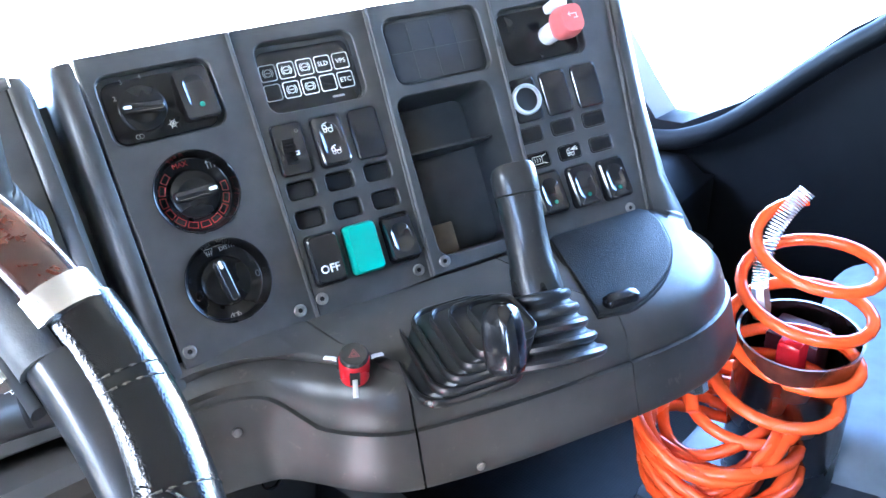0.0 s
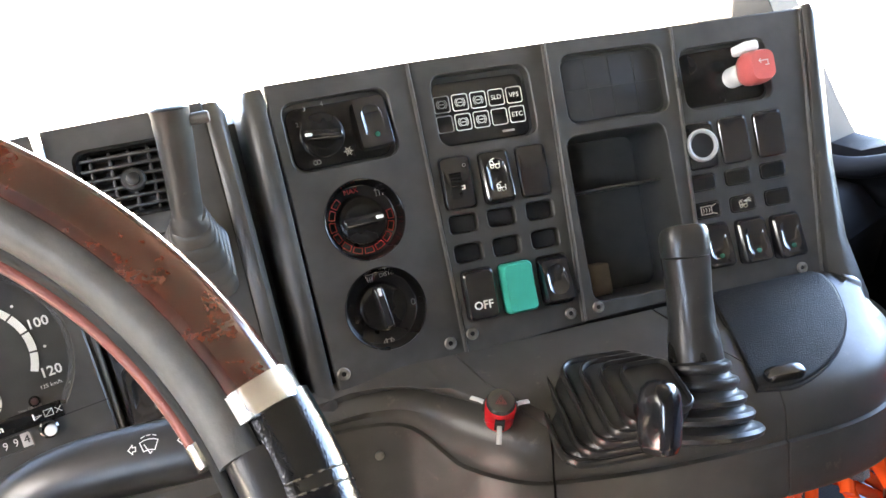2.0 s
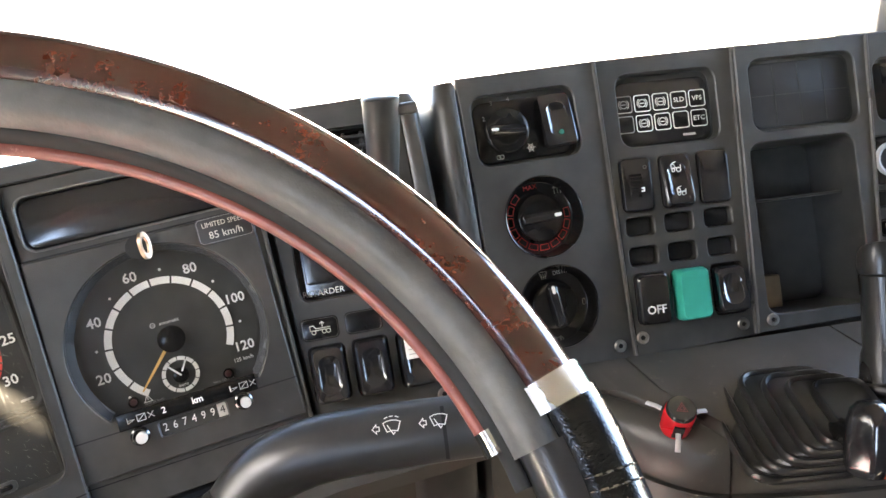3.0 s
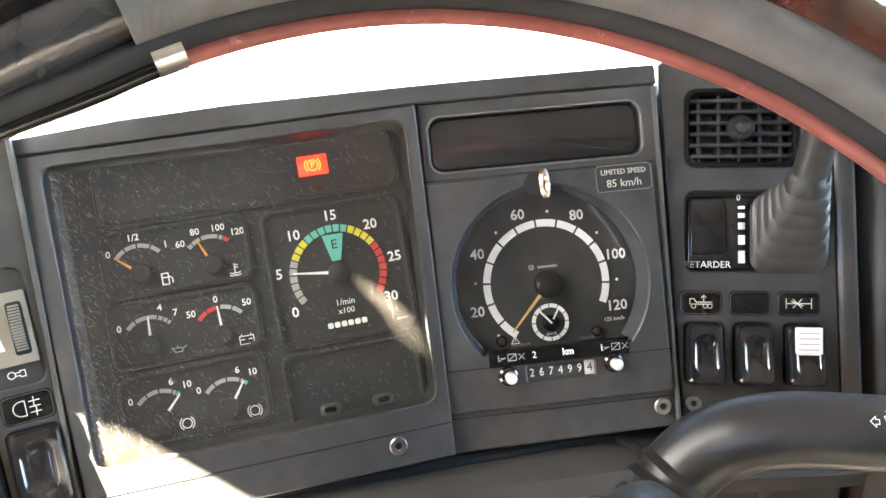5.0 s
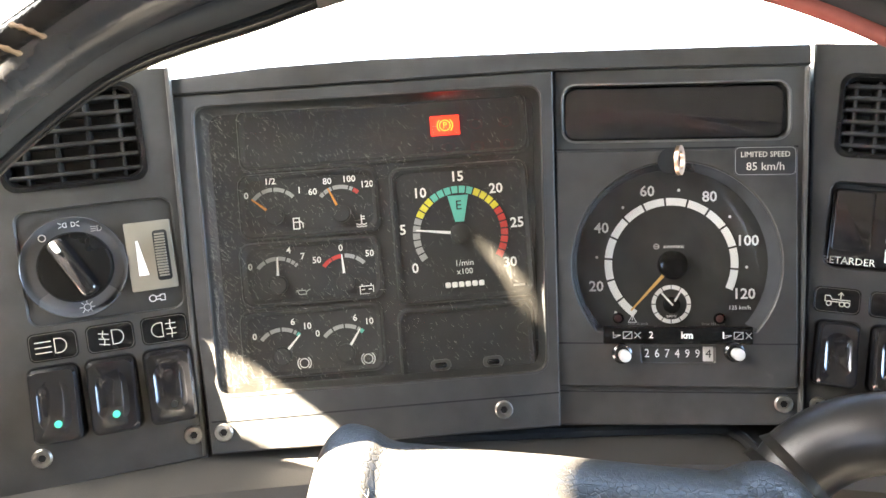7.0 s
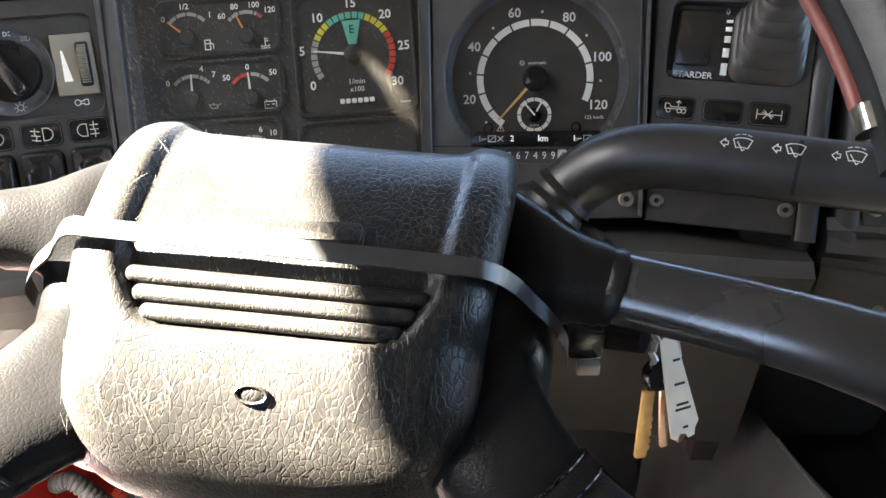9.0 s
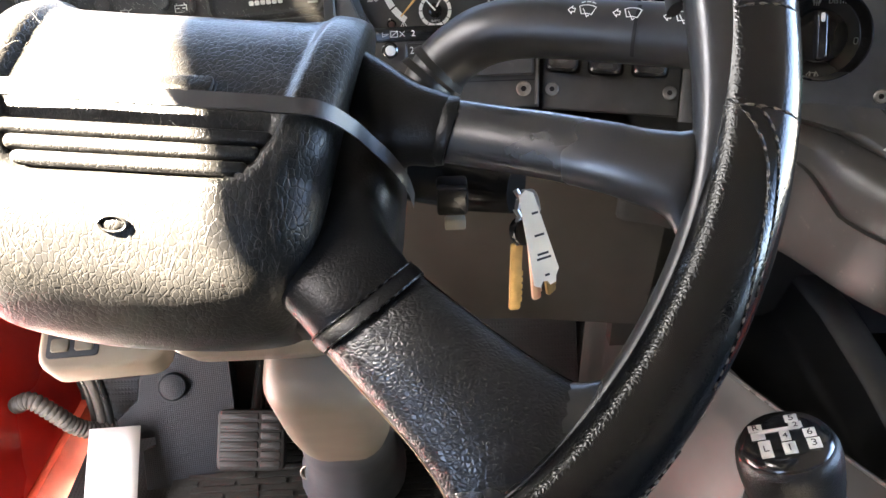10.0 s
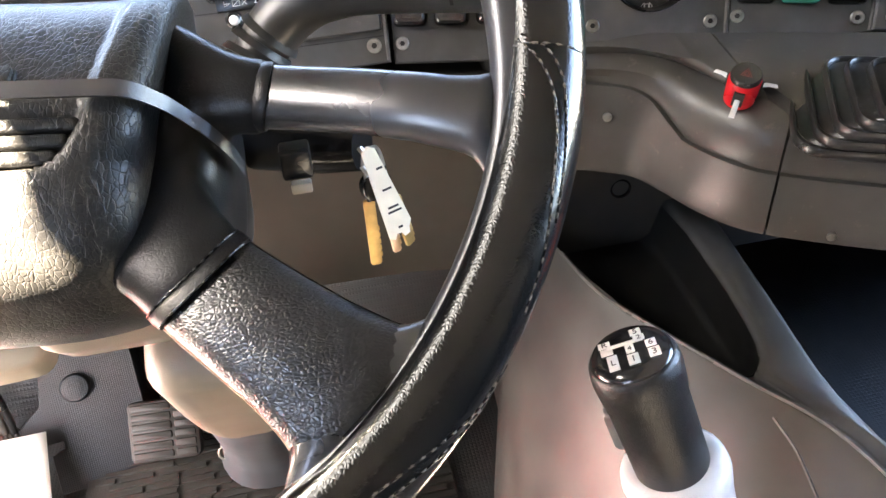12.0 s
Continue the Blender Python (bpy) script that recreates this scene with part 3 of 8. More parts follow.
slit = [(0.0377, 1.6240), (0.0402, 1.6315), (0.0403, 1.6428), (0.0310, 1.6426), (0.0186, 1.6244), (0.0165, 1.6175), (0.0164, 1.6061), (0.0270, 1.6183)]
plate(bm, loop, [(cluster_cut, 0, False), (slit, 0, False), (hole, 0, False), (gap, 0, False), (rear, 0, False)], 0.012)
setting("wall_left", bm, M_dash, "dark unseen driver's side wall, side window and slots cut to shape the sun", "wall", Matrix(((0, 0, 1, -0.74), (-1, 0, 0, 0), (0, 1, 0, 0), (0, 0, 0, 1))) @ Matrix.Diagonal((-1, 1, 1, 1)))

# ---- dashboard body ----
bm = bmesh.new()
# plan line of the panel bottoms, from the driver's side to the far end
PLAN = [(-0.62, -0.10), (-0.42, -0.075), (-0.25, -0.02), (0.01, 0.02), (0.19, 0.0), (0.34, -0.03), (0.47, -0.05), (0.60, -0.085), (0.73, -0.14), (0.84, -0.185), (0.88, -0.13)]
rings = []
for x, y in PLAN:
    rings.append([(x, y + 0.040, 0.83), (x + 0.01, y + 0.095, 0.95), (x + 0.02, y + 0.150, 1.065), (x + 0.02, y + 0.180, 1.070), (x + 0.03, 0.50, 0.97), (x + 0.03, 0.60, 0.93), (x, 0.60, 0.60), (x, 0.12, 0.60), (x, y + 0.06, 0.70)])
loft(bm, rings)
setting("dashboard", bm, M_dash, "dark moulded dashboard carrying the instrument panels", "dashboard")

# lower dash on the driver's side
bm = bmesh.new()
rings = []
# the lower edge steps up beside the door opening
for x, y, b in [(-0.62, -0.115, 0.755), (-0.44, -0.10, 0.755), (-0.345, -0.078, 0.750), (-0.325, -0.073, 0.72), (-0.305, -0.068, 0.61), (-0.285, -0.063, 0.58), (-0.25, -0.055, 0.58), (0.0, -0.028, 0.58), (0.19, -0.035, 0.58), (0.285, -0.051, 0.58), (0.317, -0.054, 0.58)]:
    rings.append([(x, y + 0.045, 0.838), (x, y - 0.006, 0.834), (x, y - 0.016, 0.824), (x, y - 0.010, 0.806), (x, y + 0.03, 0.790), (x, y + 0.035, max(0.72, b + 0.012)), (x, y + 0.055, b), (x, y + 0.10, b - 0.015), (x, 0.20, max(0.60, b)), (x, 0.2, 0.84)])
loft(bm, rings)
setting("lower_dash", bm, M_lower, "grey-brown lower dash panel below the instruments", "dashboard")

# black tube standing in for the shadow between instrument panels and ledge
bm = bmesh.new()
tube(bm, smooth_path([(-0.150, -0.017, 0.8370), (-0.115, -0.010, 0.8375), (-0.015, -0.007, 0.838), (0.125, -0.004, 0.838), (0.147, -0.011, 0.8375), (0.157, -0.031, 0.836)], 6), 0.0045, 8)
setting("trim", bm, M_void, "black strip for the shadow along the ledge below the instruments", "trim")

# wall closing the recess between shelf and tunnel
bm = bmesh.new()
box(bm, 0.30, 0.80, 0.055, 0.075, 0.50, 0.76)
setting("recess_wall", bm, M_lower, "dark wall at the back of the recess below the shelf", "wall")

# passenger dash and its side
bm = bmesh.new()
rings = []
for x, y in [(0.86, -0.02), (1.0, 0.02), (1.2, 0.06), (1.4, 0.10), (1.6, 0.12)]:
    k = (x - 0.86) / 0.74
    rings.append([(x, y + 0.04, 0.42), (x, y, 0.46), (x, y - 0.015, 0.60), (x, y + 0.01, 0.70 - 0.10 * k), (x, y + 0.05, 0.745 - 0.11 * k), (x, 0.60, 0.76 - 0.11 * k), (x, 0.60, 0.42)])
loft(bm, rings)
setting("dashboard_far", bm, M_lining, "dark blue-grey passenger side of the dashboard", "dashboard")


# ---- repeated pieces of the panels ----
def screw(parent, x, y, z=0.0, r=0.0058):
    bm = bmesh.new()
    lathe(bm, [(r, -0.001), (r, 0.0012), (r * 0.85, 0.0022), (r * 0.45, 0.0024), (r * 0.42, 0.0008)], 16)
    s = part("screw", bm, M_screw, parent, "dull steel screw", T(x, y, z))
    bm = bmesh.new()
    lathe(bm, [(r * 0.40, 0.0), (r * 0.40, 0.001)], 6)
    part("socket", bm, M_void, s)
    return s


def rocker(parent, x, y, w=0.027, h=0.045, lens=None, flat=False, material=None, proud=0.010):
    """Rocker switch: bevelled block, higher at the lower end, with a shallow oval dish."""
    bm = bmesh.new()
    rings = []
    def tilt(px, py, z):
        return (px, py, z + (0.0 if flat else -0.0035 * (py / (h / 2))))
    for ins, z in ((0.0, -0.004), (0.0, proud * 0.45), (0.0007, proud * 0.8), (0.0022, proud)):
        rings.append([tilt(px, py, z if z > 0 else z) if z > 0 else (px, py, z) for px, py in rr(w - 2 * ins, h - 2 * ins, 0.0045, 0, 0, 5)])
    if not flat:
        for f, z in ((0.74, proud), (0.66, proud - 0.0008), (0.40, proud - 0.0022)):
            rings.append([tilt(px, py, z) for px, py in rr((w - 0.004) * f, (h - 0.004) * f, (w - 0.004) * f / 2 - 0.001, 0, 0, 5)])
    loft(bm, rings, cap0=False)
    o = part("rocker_switch", bm, material or M_gloss, parent, "", T(x, y, 0), 25)
    if lens:
        bm = bmesh.new()
        lathe(bm, [(0.0024, -0.001), (0.0024, 0.0004), (0.0016, 0.0007)], 16)
        part("indicator_lens", bm, lens, o, "small green indicator lens", T(0.001, -h * 0.24, proud - 0.0002 + 0.0012))
    return o


def icon_plate(parent, x, y, w=0.031, h=0.019):
    bm = bmesh.new()
    rbox(bm, w, h, 0.004, -0.004, 0.0008, 0.0008)
    o = part("icon_plate", bm, M_black, parent, "", T(x, y, -0.0002))
    icon(o, [rr(w - 0.0022, h - 0.0022, 0.0036, n=3) + rr(w - 0.0022, h - 0.0022, 0.0036, n=3)[:1]], 1.0, 0.00035, 0, 0, 0.0010, M_rib, "outline")
    return o


def icon(parent, lines, s=0.001, width=0.0008, x=0.0, y=0.0, z=0.0012, material=None, name="symbol"):
    bm = bmesh.new()
    strokes(bm, lines, width, 0, 0, 0, s)
    return part(name, bm, material or M_white, parent, "", T(x, y, z))


def knob_ring(parent, x, y, r, depth=0.012, label="black round bezel ring", material=None):
    bm = bmesh.new()
    lathe(bm, [(r, 0.0), (r, 0.0012), (r * 0.985, 0.0020), (r * 0.965, 0.0016), (r * 0.92, -depth * 0.6), (r * 0.88, -depth * 0.95), (r * 0.85, -depth)], 56, cap1=True)
    return part("dial", bm, material or M_black, parent, label, T(x, y, 0))


def bar_knob(parent, x, y, r, ang, height=0.018, z=0.0):
    """Round knob with a raised bar across it and a white pointer mark."""
    bm = bmesh.new()
    lathe(bm, [(r, z - 0.004), (r, z + height * 0.45), (r * 0.95, z + height * 0.52), (r * 0.6, z + height * 0.52)], 40)
    o = part("knob", bm, M_black, parent, "", T(x, y, 0, ang))
    bm = bmesh.new()
    rbox(bm, r * 1.92, r * 0.56, r * 0.2, z, z + height, 0.002, taper=0.0015)
    part("grip_bar", bm, M_gloss, o)
    bm = bmesh.new()
    rbox(bm, r * 0.34, r * 0.15, r * 0.07, 0, 0.0006, 0.0002)
    part("pointer_mark", bm, M_white, o, "", T(r * 0.68, 0, z + height))
    return o


def module(name, label, frame_m, x0, x1, y0, y1, holes=(), material=None, depth=0.045, r=0.004, edge=True, outer=None):
    """One removable dash panel: a thick plate with its openings and worn side ribs."""
    th = thing(name, label, "panel", frame_m)
    bm = bmesh.new()
    plate(bm, outer or rr(x1 - x0, y1 - y0, r, (x0 + x1) / 2, (y0 + y1) / 2), holes, depth)
    part("panel_plate", bm, material or M_dash, th, "", None, 30)
    if edge:
        (ax, ay), (bx, by) = (outer[1], outer[2]) if outer else ((x1, y0), (x1, y1))
        bm = bmesh.new()
        loft(bm, [[(cx_ + d_, cy_, z_) for d_, z_ in ((-0.0034, -0.012), (-0.0034, 0.0010), (-0.0026, 0.0020), (-0.0008, 0.0022), (0.0002, 0.0010), (0.0002, -0.012))] for cx_, cy_ in ((ax, ay + 0.002), (bx, by - 0.002))])
        part("edge_rib", bm, M_rib, th, "worn rib along the panel edge")
    return th


# ---- heater panel ----
F1 = facing((0.4094, -0.0593, 0.8733), -12.0, 24.0, -0.66)
heater = module("heater_panel", "dark heater control panel with three rotary knobs", F1, -0.060, 0.062, -0.020, 0.254,
                [(rr(0.098, 0.063, 0.012, -0.002, 0.207), 0.011, True), (ring_circle(0.0365, 40, 0.0, 0.126), 0.0165, True), (ring_circle(0.037, 40, 0.0, 0.046), 0.0165, True)],
                outer=[(-0.0575, -0.0135), (0.0648, -0.0155), (0.0712, 0.2560), (-0.0597, 0.2560)])
screw(heater, -0.050, 0.0)
screw(heater, 0.050, 0.0)
bm = bmesh.new()
rbox(bm, 0.088, 0.054, 0.010, -0.011, -0.0085, 0.001, -0.003, 0.206)
insert = part("fan_insert", bm, M_black, heater, "glossy black fan control insert")
for s_, a_, b_ in (("2", -0.0375, 0.219), ("3", -0.0285, 0.2315), ("4", -0.0125, 0.2335)):
    lettering(s_, 0.0055, insert, a_, b_, -0.008, M_grey)
icon(insert, [[(-4, 0), (4, 0)], [(-2, -3.5), (2, 3.5)], [(-2, 3.5), (2, -3.5)], arc(0, 0, 2.4, 0, 360)], 0.001, 0.0006, 0.0015, 0.1885, -0.008)
icon(insert, [arc(-1.5, 0, 1.8, 0, 360), arc(1.5, 0, 1.8, 0, 360)], 0.001, 0.0005, -0.028, 0.184, -0.008, M_grey)
bar_knob(heater, -0.0185, 0.2060, 0.0195, 174, 0.0115, -0.009)
rocker(heater, 0.0275, 0.2085, 0.029, 0.047, M_greend, proud=0.001)
# temperature dial with its red scale
d = knob_ring(heater, 0.0, 0.126, 0.0365, 0.0150)
bm = bmesh.new()
for k in range(11):
    a0 = 128 + k * 22.5
    strokes(bm, [arc(0, 0, 0.0295, a0, a0 + 17, 5) + arc(0, 0, 0.0245, a0 + 17, a0, 5) + arc(0, 0, 0.0295, a0, a0, 1)], 0.0006, 0)
part("scale", bm, M_redp, d, "red block scale", T(0, 0, -0.0144))
lettering("MAX", 0.0062, d, -0.004, 0.0275, -0.0143, M_redp, rz=4)
icon(d, [[(-3, -3), (-3, 3)], [(0, -3), (0, 3)], [(3, -3), (3, 3)], [(-4, 2), (-3, 3.4), (-2, 2)], [(-1, 2), (0, 3.4), (1, 2)], [(2, 2), (3, 3.4), (4, 2)]], 0.001, 0.0006, 0.0215, 0.022, -0.0143, M_grey)
bar_knob(heater, 0.0, 0.126, 0.021, 0, 0.012, -0.0155)
# air distribution dial
d = knob_ring(heater, 0.0, 0.046, 0.037, 0.0150)
lettering("DISTR", 0.0052, d, 0.0105, 0.0285, -0.0144, M_grey, rz=2)
icon(d, [[(-4, 3), (4, 3), (2.6, -2), (-2.6, -2), (-4, 3)], [(-2, 1), (-2, -4)], [(0, 1), (0, -4)], [(2, 1), (2, -4)]], 0.0009, 0.0005, -0.0055, 0.0285, -0.0144, M_grey)
icon(d, [[(-4, 0), (-2, 2.4), (-2, -2.4), (-4, 0)], [(4, 0), (2, 2.4), (2, -2.4), (4, 0)], [(-1.4, -1.6), (1.4, -1.6), (1.4, 1.6), (-1.4, 1.6), (-1.4, -1.6)]], 0.0012, 0.0005, -0.001, -0.031, -0.0144, M_grey)
icon(d, [rr(3, 5, 1.2) + rr(3, 5, 1.2)[:1]], 0.001, 0.0005, 0.029, -0.002, -0.0144, M_grey)
bar_knob(heater, 0.0, 0.046, 0.0215, 96, 0.012, -0.0165)

# ---- switch panel beside it ----
F2 = facing((0.5263, -0.0903, 0.8745), -17.8, 24.8, -1.4)
HX, HY = (-0.0385, -0.0015, 0.0365), (0.1005, 0.0735)
holes = [(rr(0.097, 0.068, 0.012, 0.0015, 0.205), 0.014, True)]
holes += [(rr(0.029, 0.0185, 0.005, x, y), 0.022, True) for y in HY for x in HX]
holes += [(rr(0.031, 0.050, 0.005, x, 0.138), 0.010, True) for x in (-0.0375, 0.0, 0.0365)]
holes += [(rr(0.032, 0.048, 0.005, x, 0.0345), 0.010, True) for x in (-0.0355, 0.0005, 0.0385)]
swp = module("control_panel", "dark switch panel with a green rocker and a function display", F2, -0.058, 0.064, -0.015, 0.254, holes,
             outer=[(-0.0557, -0.0183), (0.0610, -0.0117), (0.0695, 0.2555), (-0.0628, 0.2535)])
# black blocks in the open holes imitate their deep shade
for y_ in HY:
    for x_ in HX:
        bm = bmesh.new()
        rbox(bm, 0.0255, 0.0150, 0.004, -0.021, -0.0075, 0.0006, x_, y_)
        part("hole_shade", bm, M_void, swp, "black block standing for the shade in an open hole")
screw(swp, -0.049, 0.0005)
screw(swp, 0.048, 0.0)
bm = bmesh.new()
rbox(bm, 0.089, 0.059, 0.008, -0.014, -0.0115, 0.001, 0.001, 0.203)
disp = part("function_display", bm, M_gloss, swp, "glossy black display with white framed fields")
words = (("", "", "", "SLD", "VPS"), ("", "", "", "", "ETC"))
for row in range(2):
    for col in range(5):
        cx_, cy_ = -0.036 + col * 0.0178, 0.2125 - row * 0.0185
        dim = M_grey if (col == 0) else M_white
        icon(disp, [rr(0.0150, 0.0150, 0.002, n=2) + rr(0.0150, 0.0150, 0.002, n=2)[:1]], 1.0, 0.0008, cx_, cy_, -0.0108, dim, "field_frame")
        if words[row][col]:
            lettering(words[row][col], 0.0062, disp, cx_, cy_, -0.0108, M_white)
        elif row == 0 or col in (1, 2):
            icon(disp, [arc(0, 0, 3.4, 0, 360), [(-2, 0), (2, 0)], arc(0, 0, 4.8, 130, 230), arc(0, 0, 4.8, -50, 50)], 0.001, 0.0006, cx_, cy_, -0.0108, dim)
bm = bmesh.new()
rbox(bm, 0.012, 0.002, 0.0005, 0, 0.0003, 0.0001)
part("maker_mark", bm, M_grey, disp, "", T(0.024, 0.180, -0.0112))
# top row: thumbwheel, axle-raise switch, blank
o = rocker(swp, -0.0375, 0.138, 0.0285, 0.0475, flat=True, proud=0.0035)
bm = bmesh.new()
for k in range(9):
    box(bm, -0.0055, 0.0055, -0.012 + k * 0.0027, -0.0105 + k * 0.0027, 0.0, 0.0042 - abs(k - 4) * 0.0005)
part("thumbwheel", bm, M_black, o, "", T(-0.002, -0.002, 0.003))
bm = bmesh.new()
rbox(bm, 0.0035, 0.0042, 0.0005, 0, 0.0006, 0.0001)
part("pointer_mark", bm, M_white, o, "", T(0.0035, -0.005, 0.0058))
icon(o, [arc(0, 0, 1.5, 0, 360)], 0.001, 0.0005, 0.008, 0.015, 0.004, M_grey)
o = rocker(swp, 0.0, 0.138, 0.0285, 0.0475, proud=0.006)
TRUCK = [[(-4, -1), (-4, 2), (-1.5, 2), (-0.5, -1), (-4, -1)], arc(-2.4, -2.6, 1.3, 0, 360), arc(2.2, -2.6, 1.8, 0, 360), [(0, -1), (4, -1), (4, 1)], [(-3, 3), (0, 4)]]
icon(o, TRUCK, 0.0011, 0.0009, -0.001, 0.012, 0.0056)
icon(o, TRUCK, 0.0010, 0.0009, 0.001, -0.010, 0.0075)
rocker(swp, 0.0365, 0.138, 0.0285, 0.0475, flat=True, proud=0.003)
# bottom row
o = rocker(swp, -0.0355, 0.0345, 0.0300, 0.0455, flat=True, proud=0.008)
lettering("OFF", 0.0105, o, 0.0, -0.010, 0.0083, M_white, bold=0.0002)
rocker(swp, 0.0005, 0.0345, 0.0300, 0.0465, material=M_green, flat=True, proud=0.014)
rocker(swp, 0.0385, 0.0345, 0.0300, 0.0415, proud=0.009)

# ---- tray panel ----
F3 = facing((0.5950, -0.1182, 0.8762), -19, 24.6, -0.8)
tray = module("tray_panel", "dark panel with a blank display window and a deep open tray", F3, -0.010, 0.118, -0.010, 0.252,
              [(rr(0.106, 0.068, 0.012, 0.057, 0.205), 0.010, True), (rr(0.104, 0.160, 0.012, 0.049, 0.083), 0.105, True)], depth=0.11,
              outer=[(-0.0142, -0.0110), (0.1120, -0.0085), (0.1250, 0.2525), (-0.0060, 0.2530)])
screw(tray, 0.0, 0.0)
bm = bmesh.new()
rbox(bm, 0.098, 0.060, 0.009, -0.010, -0.0075, 0.001, 0.057, 0.205)
part("blank_display", bm, M_face, tray, "unlit dark grey display window")
bm = bmesh.new()
for k in (1, 2, 3):
    box(bm, 0.008 + k * 0.0245 - 0.0002, 0.008 + k * 0.0245 + 0.0002, 0.178, 0.232, -0.0075, -0.0072)
box(bm, 0.010, 0.104, 0.2048, 0.2052, -0.0075, -0.0072)
part("display_grid", bm, M_dash2, tray)
bm = bmesh.new()
box(bm, -0.001, 0.099, 0.108, 0.1105, -0.104, -0.025, 0.0006)
part("tray_shelf", bm, M_dash, tray)
bm = bmesh.new()
box(bm, 0.0, 0.038, 0.004, 0.036, -0.073, -0.045, 0.002)
tagged(part("small_box", bm, mat("brown_card", (0.12, 0.09, 0.055), 0.8, bump=0.3), None, "", F3), "small brown card box lying in the open tray", "box")

# ---- far switch panel with the red knob ----
F4 = facing((0.7267, -0.1278, 0.9432), -23, 24.2, 1.2, 0.97)
holes = [(rr(0.097, 0.064, 0.012, 0.050, 0.125), 0.012, True)]
holes += [(rr(0.033, 0.049, 0.005, x, 0.058), 0.010, True) for x in (0.009, 0.046, 0.0845)]
holes += [(rr(0.030, 0.0185, 0.005, x, y), 0.006, True) for x in (0.004, 0.0425, 0.081) for y in (0.021, -0.0068)]
holes += [(rr(0.033, 0.047, 0.005, x, y), 0.010, True) for x, y in ((0.005, -0.043), (0.045, -0.045), (0.083, -0.047))]
fsw = module("control_panel", "dark switch panel with a red pull knob in its recess", F4, -0.0165, 0.122, -0.100, 0.176, holes,
             outer=[(-0.0165, -0.0960), (0.1150, -0.1060), (0.1420, 0.1790), (0.0005, 0.1815)])
screw(fsw, 0.094, -0.083)
bm = bmesh.new()
rbox(bm, 0.088, 0.055, 0.008, -0.012, -0.009, 0.001, 0.050, 0.125)
part("recess_insert", bm, M_black, fsw)
bm = bmesh.new()
lathe(bm, [(0.0105, -0.010), (0.0105, 0.012), (0.009, 0.014)], 24)
part("collar", bm, M_clear, fsw, "milky plastic collar", T(0.060, 0.121, 0))
bm = bmesh.new()
rings = []
for k in range(7):
    t_ = k / 6
    s_ = (0.021, 0.0245, 0.026, 0.026, 0.0255, 0.0245, 0.022)[k]
    rings.append([(x, y, 0.014 + 0.030 * t_) for x, y in rr(s_ * 1.05, s_ * 1.25, s_ * 0.34, 0, 0, 4)])
loft(bm, rings)
kn = part("pull_knob", bm, M_pink, fsw, "faded red parking brake knob", T(0.064, 0.122, 0))
icon(kn, [[(-5, 2), (5, 2), (5, -3)], [(-5, 2), (-3, 4)], [(-5, 2), (-3, 0)], [(2, -3), (6, -3)]], 0.0009, 0.0009, 0.0, 0.002, 0.0444, M_clear)
bm = bmesh.new()
rbox(bm, 0.016, 0.010, 0.003, 0.012, 0.036, 0.002, 0.060, 0.143)
part("knob_stem", bm, M_clear, fsw, "milky white plastic tab")
for x_ in (0.009, 0.046, 0.0845):
    rocker(fsw, x_, 0.058, 0.030, 0.046, flat=True, proud=0.002)
bm = bmesh.new()
loft(bm, [[(r_ * math.cos(2 * math.pi * i / 40), r_ * math.sin(2 * math.pi * i / 40), z_) for i in range(40)] for r_, z_ in ((0.0125, 0.003), (0.0150, 0.0045), (0.0165, 0.003), (0.0165, 0.0), (0.0125, 0.0), (0.0125, 0.003))], False, False)
part("socket_ring", bm, M_grey, fsw, "worn grey ring round the lighter socket", T(0.009, 0.058, 0.002))
bm = bmesh.new()
lathe(bm, [(0.0125, 0.0026), (0.0125, 0.0028)], 30)
part("socket_bore", bm, M_void, fsw, "", T(0.009, 0.058, 0.0))
for x_ in (0.004, 0.0425, 0.081):
    icon_plate(fsw, x_, 0.021, 0.028, 0.0165)
p1 = icon_plate(fsw, 0.004, -0.0068, 0.028, 0.0165)
icon(p1, [[(-7, -4), (4, -4), (4, 4), (-7, 4), (-7, -4)], [(-5, -2), (-4, 0), (-5, 2)], [(-2, -2), (-1, 0), (-2, 2)], [(1, -2), (2, 0), (1, 2)], [(4, 3), (9, 5)], [(4, -3), (9, -5)]], 0.001, 0.0006, material=M_dim)
p2 = icon_plate(fsw, 0.0425, -0.0068, 0.028, 0.0165)
icon(p2, TRUCK + [[(1, 2), (8, 5)], [(1, 2), (9, 3)], [(1, 2), (9, 1)]], 0.001, 0.0006, material=M_dim)
icon_plate(fsw, 0.081, -0.0068, 0.028, 0.0165)
for x_, y_ in ((0.005, -0.043), (0.045, -0.045), (0.083, -0.047)):
    rocker(fsw, x_, y_, 0.031, 0.045, M_greend, proud=0.009)

# console end: rounded cheek running down from the dash top to the shelf
bm = bmesh.new()
rings = []
Q4 = F4
for v_, w_, dz in ((0.182, 0.018, 0.002), (0.172, 0.022, 0.003), (0.10, 0.024, 0.003), (0.02, 0.026, 0.003), (-0.06, 0.034, 0.004), (-0.10, 0.047, 0.006), (-0.125, 0.054, 0.008), (-0.145, 0.056, 0.006)):
    ring = []
    e_ = 0.1425 + (v_ - 0.179) * 0.0947
    for px, pz in ((e_, -0.05), (e_, -0.001), (e_ + 0.002, dz), (e_ + w_ * 0.45, dz + 0.002), (e_ + w_ * 0.85, dz - 0.004), (e_ + w_, dz - 0.015), (e_ + w_, -0.06)):
        ring.append(Q4 @ Vector((px, v_, pz)))
    rings.append(ring)
loft(bm, rings)
setting("trim", bm, M_dash2, "worn rounded end cheek of the console", "trim", None, 50)
